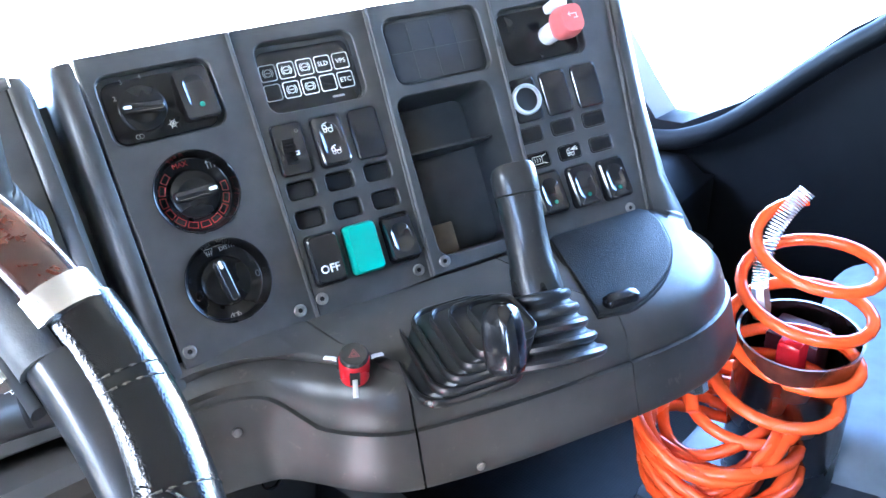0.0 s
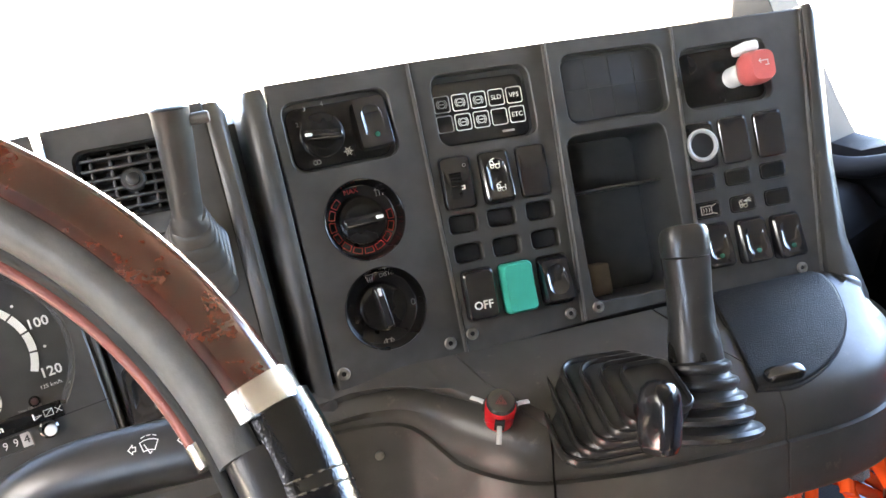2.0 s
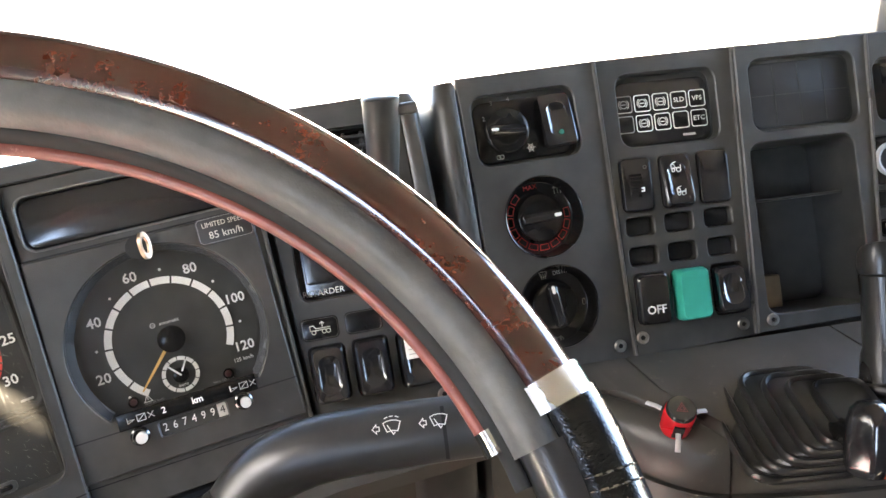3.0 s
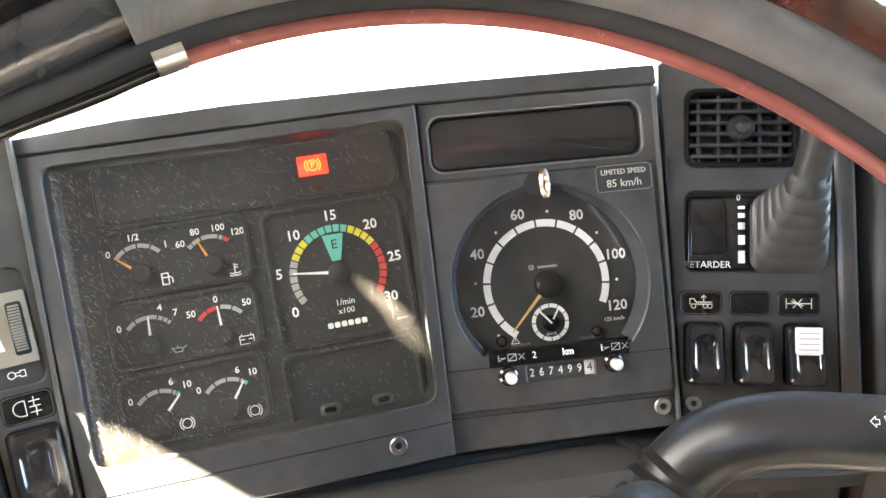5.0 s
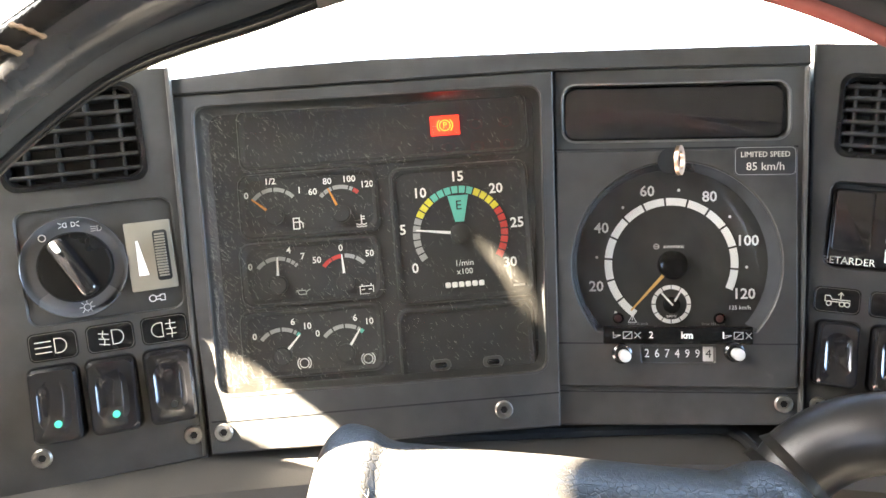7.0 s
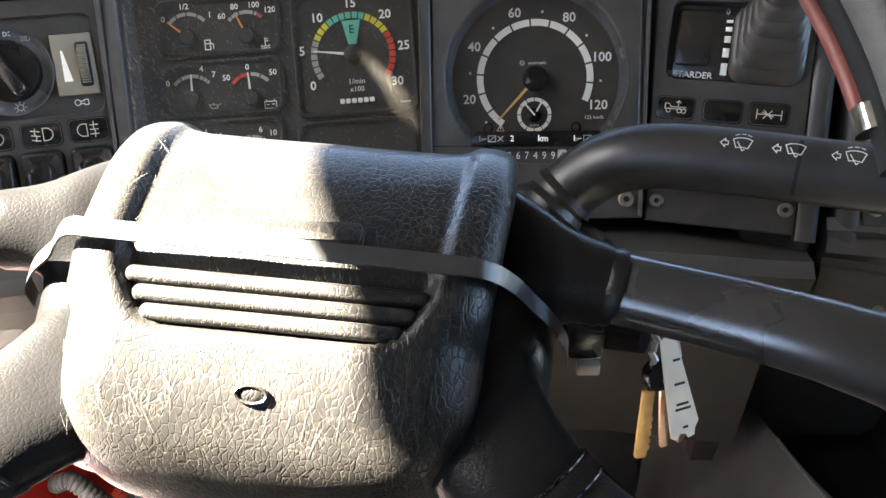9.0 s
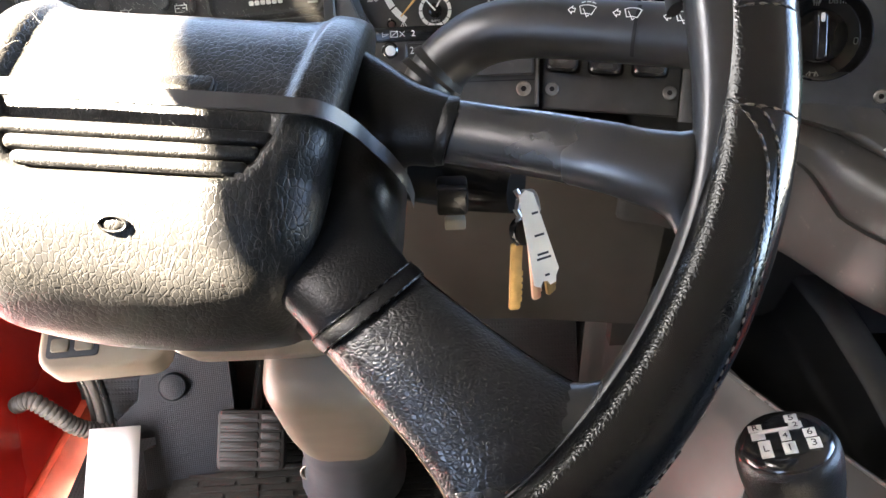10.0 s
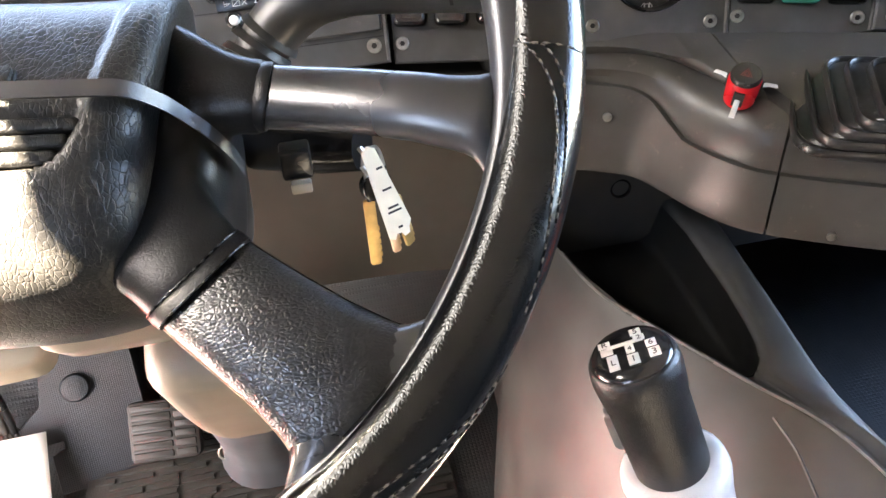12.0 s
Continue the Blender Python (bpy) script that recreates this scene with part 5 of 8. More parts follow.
part("eyelet", bm, M_copper, tu, "copper pull ring", pose(-0.0010, 0.1388, 0.0065, 0, 52, 0))
bm = bmesh.new()
rbox(bm, 0.0425, 0.0205, 0.003, 0, 0.0006, 0.0003)
pl = part("speed_plate", bm, M_stalk, tu, "black speed limit sticker", T(0.0590, 0.1380, 0.0))
icon(pl, [rr(0.0410, 0.0190, 0.003, n=3) + rr(0.0410, 0.0190, 0.003, n=3)[:1]], 1.0, 0.0003, 0, 0, 0.0008, M_grey)
lettering("LIMITED SPEED", 0.0054, pl, 0, 0.0045, 0.0008, M_dim, squeeze=0.95)
lettering("85 km/h", 0.0080, pl, 0, -0.0040, 0.0008, M_dim)


# one continuous hood strip over the cluster and the tachograph
bm = bmesh.new()
rings = []
HOOD = [(FA, -0.262, 0.2185, 0.2300), (FA, -0.180, 0.2184, 0.2345), (FA, -0.107, 0.2182, 0.2350), (FA, 0.0205, 0.2172, 0.2312), (FB, -0.050, 0.2066, 0.2212), (FB, 0.040, 0.2064, 0.2214), (FB, 0.0914, 0.2062, 0.2212)]
for f_, x_, y0_, y1_ in HOOD:
    rings.append([f_ @ Vector((x_, y_, z_)) for y_, z_ in ((y0_, -0.055), (y0_, -0.0006), (y0_ + 0.0008, 0.0006), (y1_ - 0.0045, 0.0008), (y1_ - 0.0016, -0.0004), (y1_ - 0.0002, -0.0030), (y1_ + 0.0005, -0.008), (y1_ + 0.004, -0.055))])
loft(bm, rings)
setting("dash_hood", bm, M_dash, "dark hood strip running over the instruments", "trim", None, 30)


def vent(parent, cx, cy, w, h, rows, cols, knob=True):
    """Air vent: rounded collar, upright vanes and cross slats, a round middle stud."""
    bm = bmesh.new()
    rings = [[(x, y, z_) for x, y in rr(w + d_, h + d_, 0.009, cx, cy)] for d_, z_ in ((0.010, -0.002), (0.009, 0.0016), (0.004, 0.0016), (0.0, -0.002), (0.0, -0.020))]
    loft(bm, rings, False, True)
    v = part("air_vent", bm, M_black, parent, "black slatted air vent")
    for k in range(rows):
        bm = bmesh.new()
        y_ = cy - h / 2 + h * (k + 0.5) / rows + h / rows / 2 * 0
        rbox(bm, w, 0.0026, 0.001, -0.014, -0.0005, 0.0007, cx, y_)
        part("slat", bm, M_rubber, v)
    for k in range(cols):
        bm = bmesh.new()
        x_ = cx - w / 2 + w * (k + 0.5) / cols
        rbox(bm, 0.0026, h, 0.001, -0.018, -0.004, 0.0007, x_, cy)
        part("vane", bm, M_rubber, v)
    if knob:
        bm = bmesh.new()
        lathe(bm, [(0.0095, -0.006), (0.0095, 0.002), (0.008, 0.004), (0.0055, 0.0042), (0.0050, 0.0065), (0.0035, 0.0072)], 24, cx, cy)
        part("vent_stud", bm, M_rubber, v)
    return v


LIFT = [[(-8, -1), (-8, 3), (-5, 3), (-3.5, 0.5), (8, 0.5)], [(-8, -1), (8, -1)], arc(-5.4, -2.4, 1.6, 0, 360), arc(3, -2.4, 1.6, 0, 360), arc(6.4, -2.4, 1.6, 0, 360), [(2, 1.5), (2, 5.5)], [(0.4, 4), (2, 5.6), (3.6, 4)]]
AXLE = [[(-9, 0), (9, 0)], [(-9, -3.5), (-9, 3.5)], [(9, -3.5), (9, 3.5)], [(-4, -3), (2, 3)], [(-4, 3), (2, -3)], [(-5, 1.5), (3, -1.5)]]

# ---- right-hand instrument panel: vent, retarder lever, three rockers ----
FC = facing((0.1987, -0.0172, 0.8682), -15.8, 25.2, 0.24, 1.012)
rp = module("retarder_panel", "dark panel with an air vent and a retarder lever", FC, -0.0185, 0.106, -0.019, 0.254,
            [(rr(0.094, 0.062, 0.008, 0.040, 0.128), 0.0150, True)] + [(rr(0.030, 0.0475, 0.005, x, 0.0375), 0.008, True) for x in (0.0075, 0.043, 0.079)]
            + [(rr(0.081, 0.057, 0.010, 0.0345, 0.205), 0.019, True)], edge=False,
            outer=[(-0.0075, -0.0170), (0.1060, -0.0165), (0.0985, 0.2575), (-0.0262, 0.2550)])
screw(rp, 0.0, 0.0)
screw(rp, 0.097, 0.003)
vent(rp, 0.0345, 0.205, 0.074, 0.050, 6, 5)
bm = bmesh.new()
rbox(bm, 0.088, 0.056, 0.005, -0.004, -0.0015, 0.001, 0.040, 0.128)
blk = part("black_insert", bm, M_gloss, rp, "glossy black insert", T(0.0025, -0.001, -0.0110))
bm = bmesh.new()
rbox(bm, 0.026, 0.043, 0.003, -0.002, 0.0015, 0.001, 0.0105, 0.133)
part("rocker_blank", bm, M_gloss, blk)
lettering("RETARDER", 0.0072, blk, 0.0105, 0.1040, -0.0012, M_white)
lettering("0", 0.0068, blk, 0.0335, 0.1548, -0.0012)
for k, h_ in enumerate((0.0022, 0.0034, 0.0048, 0.0066, 0.0088)):
    bm = bmesh.new()
    y_ = (0.1475, 0.1415, 0.1335, 0.1230, 0.1100)[k]
    rbox(bm, 0.0050, h_ * 1.08, 0.0003, 0, 0.0002, 0.0001, 0.0358, y_)
    part("step_mark", bm, M_white, blk, "", T(0, 0, -0.0013))
for x_, ic in ((0.0045, LIFT), (0.0400, None), (0.0745, AXLE)):
    p_ = icon_plate(rp, x_ + 0.0008, 0.0748, 0.0305, 0.0185)
    if ic:
        icon(p_, ic, 0.0010, 0.0006, material=M_dim)
rocker(rp, 0.0075, 0.0375, 0.0270, 0.0450)
rocker(rp, 0.0430, 0.0375, 0.0270, 0.0450)
o = rocker(rp, 0.0790, 0.0375, 0.0270, 0.0450)
bm = bmesh.new()
rbox(bm, 0.0190, 0.0200, 0.001, 0, 0.0006, 0.0002)
lab = part("paper_label", bm, M_paper, o, "small white paper label", T(0.0005, 0.0105, 0.0092))
bm = bmesh.new()
for k in range(4):
    box(bm, -0.007, 0.007, 0.0055 - k * 0.004, 0.0062 - k * 0.004, 0.0006, 0.0008)
part("print_lines", bm, M_grey, lab)
# side rib
bm = bmesh.new()
rings = []
for v_ in (-0.020, 0.04, 0.12, 0.20, 0.247, 0.256):
    k = 0.004 if v_ > 0.25 else 0.0
    e_ = 0.1065 - 0.029 * (v_ + 0.02)
    rings.append([(e_, v_, -0.05), (e_, v_, 0.0005 - k), (e_ + 0.0035, v_, 0.003 - k), (e_ + 0.0115 - k, v_, 0.0025 - k), (e_ + 0.016 - k, v_, -0.004), (e_ + 0.017 - k, v_, -0.05)])
loft(bm, rings)
part("side_rib", bm, M_dash2, rp, "rounded worn side rib")
# retarder lever
bm = bmesh.new()
rings = []
steps_ = 6
for k in range(steps_):
    for dt_, g in ((0.0, 0.93), (0.10, 1.0), (0.62, 0.985), (0.85, 0.93), (0.97, 0.86)):
        t_ = (k + dt_) / steps_
        w_ = (0.055 - 0.027 * k / (steps_ - 1)) * g
        c_ = Vector((0.068, 0.125, 0.0)).lerp(Vector((0.0715, 0.166, 0.038)), t_)
        rings.append([(c_.x + x, c_.y + y * (1 - 0.25 * t_), c_.z + (y * -0.25 * t_)) for x, y in rr(w_, w_ * 1.05, w_ * (0.2 + 0.25 * t_), 0, 0, 4)])
loft(bm, rings, True, True)
lv = part("lever_gaiter", bm, M_gaiter, rp, "ribbed dark rubber gaiter", None, 35)
bm = bmesh.new()
P = smooth_path([(0.0700, 0.156, 0.028), (0.0712, 0.176, 0.042), (0.0738, 0.205, 0.059), (0.0755, 0.232, 0.073), (0.0758, 0.2400, 0.0765)], 6)
tube(bm, P, [float(np.interp(i / (len(P) - 1), [0, 0.08, 0.12, 0.4, 0.72, 0.74, 0.76, 0.92, 0.97, 1.0], [0.0150, 0.0150, 0.0118, 0.0122, 0.0138, 0.0132, 0.0138, 0.0142, 0.0125, 0.0080])) for i in range(len(P))], 18, (1.0, 0.86))
part("lever", bm, M_grip, rp, "worn grey-black retarder lever", None, 50)
bm = bmesh.new()
lathe(bm, [(0.0045, 0.0), (0.0045, 0.012), (0.0036, 0.014)], 16)
part("lever_button", bm, M_edge, rp, "pale end button", pose(0.088, 0.229, 0.071, 0, 80, 0))

# ---- left-hand panel: light switch, dimmer, three rockers ----
FD = facing((-0.2658, 0.0066, 0.9280), 15.1, 23.06, 0.56, 1.022)
lp = module("light_switch_panel", "dark panel with a rotary light switch and three rockers", FD, -0.120, 0.0225, -0.098, 0.176,
            [(rr(0.100, 0.078, 0.008, -0.0330, 0.0495), 0.003, True)] + [(rr(0.0335, 0.0525, 0.006, x, -0.0410), 0.008, True) for x in (-0.0725, -0.0365, 0.0005)]
            + [(rr(0.090, 0.066, 0.010, -0.0400, 0.1345), 0.019, True)],
            outer=[(-0.120, -0.098), (0.0172, -0.0965), (0.0285, 0.1760), (-0.120, 0.1760)])
screw(lp, 0.010, -0.079, 0, 0.0065)
screw(lp, -0.087, -0.076, 0, 0.0065)
vent(lp, -0.0400, 0.1345, 0.082, 0.058, 6, 4, False)
d = knob_ring(lp, -0.0495, 0.0480, 0.0340, 0.0026, "satin dark bezel ring", M_ring)
icon(d, [arc(0, 0, 2.2, 0, 360)], 0.001, 0.0006, -0.0175, 0.0215, -0.0008, M_white)
icon(d, [arc(-3, 0, 1.8, 90, 270), [(-3, 1.8), (-2, 1.8), (-2, -1.8), (-3, -1.8)], arc(3, 0, 1.8, -90, 90), [(3, 1.8), (2, 1.8), (2, -1.8), (3, -1.8)], [(-8, 2), (-6, 1)], [(-8, -2), (-6, -1)], [(8, 2), (6, 1)], [(8, -2), (6, -1)]], 0.0008, 0.0005, 0.000, 0.0285, -0.0008)
icon(d, [arc(2, 0, 2.2, -90, 90), [(2, 2.2), (1, 2.2), (1, -2.2), (2, -2.2)], [(-4, 2), (0, 1.6)], [(-4, 0), (0, 0)], [(-4, -2), (0, -1.6)]], 0.0008, 0.0005, 0.0165, 0.0240, -0.0008, M_grey)
icon(d, [arc(0, 0, 2.2, 0, 360)] + [[(3 * math.cos(a_), 3 * math.sin(a_)), (4.6 * math.cos(a_), 4.6 * math.sin(a_))] for a_ in [k * math.pi / 4 for k in range(8)]], 0.001, 0.0005, 0.004, -0.0280, -0.0008)
bar_knob(lp, -0.0485, 0.0480, 0.0235, 118, 0.020, -0.004)
bm = bmesh.new()
rbox(bm, 0.0300, 0.0470, 0.001, -0.003, 0.0012, 0.0008)
dm = part("dimmer", bm, M_cream, lp, "yellowed cream dimmer plate", T(-0.0008, 0.0490, 0))
bm = bmesh.new()
quad(bm, [(-0.0090, -0.013), (-0.0025, -0.013), (-0.0070, 0.011), (-0.0085, 0.011)], 0)
part("wedge_mark", bm, M_white, dm, "", T(0, 0, 0.0015))
bm = bmesh.new()
for k in range(16):
    box(bm, 0.0040, 0.0105, -0.0150 + k * 0.0019, -0.0138 + k * 0.0019, 0.0, 0.0085 - 0.00011 * (k - 7.5) ** 2)
part("thumbwheel", bm, M_cream, dm, "ribbed cream thumbwheel")
bm = bmesh.new()
rbox(bm, 0.0095, 0.0345, 0.002, 0.0, 0.0016, 0.0003, 0.0075, -0.0005)
part("thumbwheel_slot", bm, M_void, dm)
icon(lp, [arc(-3, 0, 2.2, 0, 360), [(-0.8, 1), (2, 1), (2, 2), (5, 2), (5, -2), (2, -2), (2, -1), (-0.8, -1)]], 0.001, 0.0006, -0.0008, 0.0195, -0.002)
for x_, ic in ((-0.070, [arc(3, 0, 4, -90, 90), [(3, 4), (1, 4), (1, -4), (3, -4)], [(-9, 3), (-1, 3)], [(-9, 0), (-1, 0)], [(-9, -3), (-1, -3)]]),
               (-0.034, [arc(3, 0, 4, -90, 90), [(3, 4), (1, 4), (1, -4), (3, -4)], [(-6, 3), (-1, 2)], [(-6, 0), (-1, -1)], [(-6, -3), (-1, -4)], [(-3.5, 4), (-4.2, 1), (-3, -1), (-3.6, -4)]]),
               (0.001, [arc(-3, 0, 4, 90, 270), [(-3, 4), (-1, 4), (-1, -4), (-3, -4)], [(1, 3), (6, 3)], [(1, 0), (6, 0)], [(1, -3), (6, -3)], [(3.5, 5), (3.2, 1), (4, -1), (3.6, -5)]])):
    p_ = icon_plate(lp, x_, -0.0025, 0.0310, 0.0195)
    icon(p_, ic, 0.0012, 0.0006, material=M_dim)
rocker(lp, -0.0725, -0.0410, 0.0312, 0.0500, M_greenl)
rocker(lp, -0.0365, -0.0410, 0.0312, 0.0500, M_greenl)
rocker(lp, 0.0005, -0.0410, 0.0312, 0.0500, M_rubber)

# ---- steering wheel ----
WM = Matrix.Translation((-0.0307, -0.3063, 1.0277)) @ pose(0, 0, 0, 90 - 46.7, 0, 0)
wheel = thing("steering_wheel", "four-spoke steering wheel, black stitched leather and burl wood", "steering wheel", WM)
TURN = pose(0, 0, 0, 0, 0, -6.0)           # the wheel stands turned a little


RIM_Y, RIM_Z = -0.009, 0.026               # the rim stands above the hub


def sweep(bm, a0, a1, prof, step=2.5):
    """Sweeps a section of (radius, height) points along an arc of the rim."""
    n = max(2, int(abs(a1 - a0) / step))
    full = abs(a1 - a0) > 359
    rings = []
    for i in range(n + 1):
        a = radians(a0 + (a1 - a0) * i / n)
        rings.append([(r_ * math.cos(a), r_ * math.sin(a) + RIM_Y, z_ + RIM_Z) for r_, z_ in prof])
    loft(bm, rings, not full, not full)


def oval(r, z, a, b, n=20, k=2.3):
    out = []
    for i in range(n):
        t_ = 2 * math.pi * i / n
        c_, s_ = math.cos(t_), math.sin(t_)
        out.append((r + a * math.copysign(abs(c_) ** (2 / k), c_), z + b * math.copysign(abs(s_) ** (2 / k), s_)))
    return out


RIM_R, RIM_A = 0.2512, 0.0168
bm = bmesh.new()
sweep(bm, 8, 111, oval(0.2480, 0.0, 0.0152, 0.0166))
part("rim_wood", bm, M_wood, wheel, "polished red-brown burl wood rim section", None, 60)


def slim(a):
    """How far the rim is worn thin, by the angle along it."""
    f, g = max(0.0, min(1.0, (a - 116) / 18)), max(0.0, min(1.0, (a - 172) / 14))
    return f * f * (3 - 2 * f) * (1 - g * g * (3 - 2 * g))


def sweep_slim(bm, a0, a1, thick, thin, step=1.5):
    n = int(abs(a1 - a0) / step)
    rings = []
    for i in range(n + 1):
        a = a0 + (a1 - a0) * i / n
        f = slim(a)
        rings.append([((p[0] + (q[0] - p[0]) * f) * math.cos(radians(a)), (p[0] + (q[0] - p[0]) * f) * math.sin(radians(a)) + RIM_Y, p[1] + (q[1] - p[1]) * f + RIM_Z) for p, q in zip(thick, thin)])
    loft(bm, rings)


bm = bmesh.new()
sweep_slim(bm, 113, 366, oval(RIM_R, 0.0, RIM_A, RIM_A, 24, 2.05), oval(0.2435, 0.0, 0.0105, 0.0130, 24, 2.05))
part("rim_leather", bm, M_leather, wheel, "black leather rim covering", None, 60)
bm = bmesh.new()
sweep(bm, 3, 113, oval(0.2318, 0.0005, 0.0098, 0.0118))
part("rim_core", bm, M_foam, wheel, "worn grey inner face of the rim", None, 60)
bm = bmesh.new()
sweep_slim(bm, 113, 188, oval(0.2350, 0.0005, 0.0106, 0.0118), oval(0.2375, 0.0, 0.0085, 0.0105))
part("rim_core", bm, M_core, wheel, "smooth dark inner face of the rim", None, 60)
bm = bmesh.new()
WIDE, NARROW = oval(0.2350, 0.0005, 0.0106, 0.0118), oval(0.2392, -0.0025, 0.0068, 0.0074)
rings = []
for i in range(80):
    a_ = 188 + 175 * i / 79
    f = max(0.0, 1 - (a_ - 188) / 14, (a_ - 335) / 26)
    f = min(1.0, f) ** 2 * (3 - 2 * min(1.0, f))
    rings.append([((w_[0] * f + n_[0] * (1 - f)) * math.cos(radians(a_)), (w_[0] * f + n_[0] * (1 - f)) * math.sin(radians(a_)) + RIM_Y, w_[1] * f + n_[1] * (1 - f) + RIM_Z) for w_, n_ in zip(WIDE, NARROW)])
loft(bm, rings)
part("rim_core", bm, M_core, wheel, "smooth dark inner face of the rim", None, 60)
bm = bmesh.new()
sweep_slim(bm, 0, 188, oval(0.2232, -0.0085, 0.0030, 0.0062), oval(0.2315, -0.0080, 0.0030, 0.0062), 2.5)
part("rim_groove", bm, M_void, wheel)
bm = bmesh.new()
sweep(bm, 6, 112, oval(0.2205, -0.0148, 0.0034, 0.0034))
part("rim_lip", bm, M_lip, wheel, "thin reddish inner lip")
bm = bmesh.new()
sweep_slim(bm, 112, 188, oval(0.2205, -0.0148, 0.0034, 0.0034), oval(0.2300, -0.0135, 0.0030, 0.0030), 2.5)
part("rim_lip", bm, M_black, wheel)
for a_ in (7.0, 112.0):
    bm = bmesh.new()
    sweep(bm, a_ - 1.5, a_ + 1.5, oval(0.2482, 0.0, 0.0170, 0.0180), 0.8)
    part("rim_band", bm, M_silver, wheel, "bright silver band between wood and leather")
    bm = bmesh.new()
    sweep(bm, a_ - 2.6, a_ + 0.2, oval(0.2208, -0.0125, 0.0046, 0.0065), 0.8)
    part("rim_clip", bm, M_silver, wheel, "small silver clip")


def seam(pts, gap=0.0046, r=0.0005, w=0.0034, m=None, thread=None):
    """Stitches: short threads along a line, sunk into a dark fold."""
    P = smooth_path(pts, 24)
    bm = bmesh.new()
    acc = 0.0
    for a, b in zip(P, P[1:]):
        acc += (b - a).length
        if acc > gap:
            acc = 0.0
            d_ = (b - a).normalized()
            tube(bm, [b - d_ * w / 2, b - d_ * w * 0.1 + Vector((0, 0, r * 0.6)), b + d_ * w / 2], r, 5)
    tagged(part("stitching", bm, thread or M_thread, wheel, "dark thread stitches" if thread else "pale thread stitches", m), kind="stuff")
    bm = bmesh.new()
    tube(bm, P, 0.0006, 6)
    part("seam_fold", bm, M_leather, wheel, "", m, 60)


def on_rim(a, t, lift=RIM_A):
    """Point on the rim's skin: a along the rim, t round the section (0 outside, 90 towards the driver)."""
    r_ = RIM_R + lift * math.cos(radians(t))
    return (r_ * math.cos(radians(a)), r_ * math.sin(radians(a)) + RIM_Y, lift * math.sin(radians(t)) + RIM_Z)


def rim_seam(rows):
    seam([on_rim(a, t) for a, t in rows])


rim_seam([(-11.6, 142), (-13.9, 110), (-16.7, 89), (-19.9, 77), (-23.0, 71), (-26.7, 62), (-31.2, 48), (-36, 40)])
rim_seam([(-11.2, 135), (-13.0, 99), (-15.4, 77), (-18.6, 66), (-22.7, 57), (-28, 45)])
rim_seam([(-41, 14), (-44.5, 28), (-47.9, 50), (-52, 70), (-57, 86), (-62, 95), (-70, 104)])
rim_seam([(-40, 0), (-44.5, 14), (-48.5, 36), (-53, 57), (-58, 74), (-63, 83), (-70, 92)])
for a_ in (-1.5, -2.8, -12.4):
    rim_seam([(a_ + 0.3, 150), (a_, 110), (a_ - 0.2, 60), (a_ - 0.4, 10), (a_ - 0.5, -30)])


def on_worn(a, t, lift):
    r_ = 0.2435 + (0.0105 + lift) * math.cos(radians(t))
    return (r_ * math.cos(radians(a)), r_ * math.sin(radians(a)) + RIM_Y, (0.0130 + lift) * math.sin(radians(t)) + RIM_Z)


# short tan lacing loops over the raw edge of the rim covering
for a_ in (135.4, 133.2, 125.2, 123.4):
    P = smooth_path([on_worn(a_ + 1.8, 84, 0.0), on_worn(a_ + 1.3, 106, 0.0006), on_worn(a_ + 0.6, 132, 0.0006), on_worn(a_, 150, 0.0)], 5)
    bm = bmesh.new()
    tube(bm, P, [0.0008 + 0.0004 * (k % 3 == 1) for k in range(len(P))], 6)
    part("lacing", bm, M_piping, wheel, "frayed tan leather lacing", None, 60)
bm = bmesh.new()
tube(bm, smooth_path([on_worn(a, 150, 0.0) for a in range(128, 172, 4)], 4), 0.0009, 6)
part("edge_seam", bm, M_foam, wheel, "worn grey seam along the rim covering", None, 60)


def spoke_rings(rows, seg=22):
    """Rings at (radius, angle, half width, centre height, half height), bent along the rim."""
    rings = []
    for r_, a_, w_, z_, h_ in rows:
        ring = []
        for k in range(seg):
            t_ = 2 * math.pi * k / seg
            c_, s_ = math.cos(t_), math.sin(t_)
            off = w_ * math.copysign(abs(c_) ** 0.85, c_)
            aa = radians(a_) + off / r_
            ring.append((r_ * math.cos(aa), r_ * math.sin(aa), z_ + h_ * s_))
        rings.append(ring)
    return rings


def flipped(rings):
    return [[(0.002 - x, y, z) for x, y, z in ring] for ring in rings]


# hub body: one soft leather-covered form with arms running out to the spokes
half = [(0.0, 0.030), (0.055, 0.031), (0.082, 0.030), (0.096, 0.014), (0.105, -0.006), (0.110, -0.030), (0.1105, -0.055), (0.110, -0.075), (0.106, -0.094), (0.091, -0.115), (0.072, -0.122), (0.040, -0.120)]
loop = [(x + 0.001, y) for x, y in half] + [(0.001 - x, y) for x, y in half[:0:-1]]
loop = [(p.x, p.y) for p in smooth_path([(x, y, 0) for x, y in loop + loop[:1]], 4)[:-1]]
bm = bmesh.new()
loft(bm, [[(0.001 + (x - 0.001) * k, -0.05 + (y + 0.05) * k, z_ - 0.62 * max(0.0, y + 0.030) * (z_ > -0.06)) for x, y in loop] for k, z_ in ((0.90, -0.115), (0.97, -0.105), (1.0, -0.095), (1.0, -0.046), (0.985, -0.036), (0.95, -0.028), (0.90, -0.0235), (0.72, -0.022))])
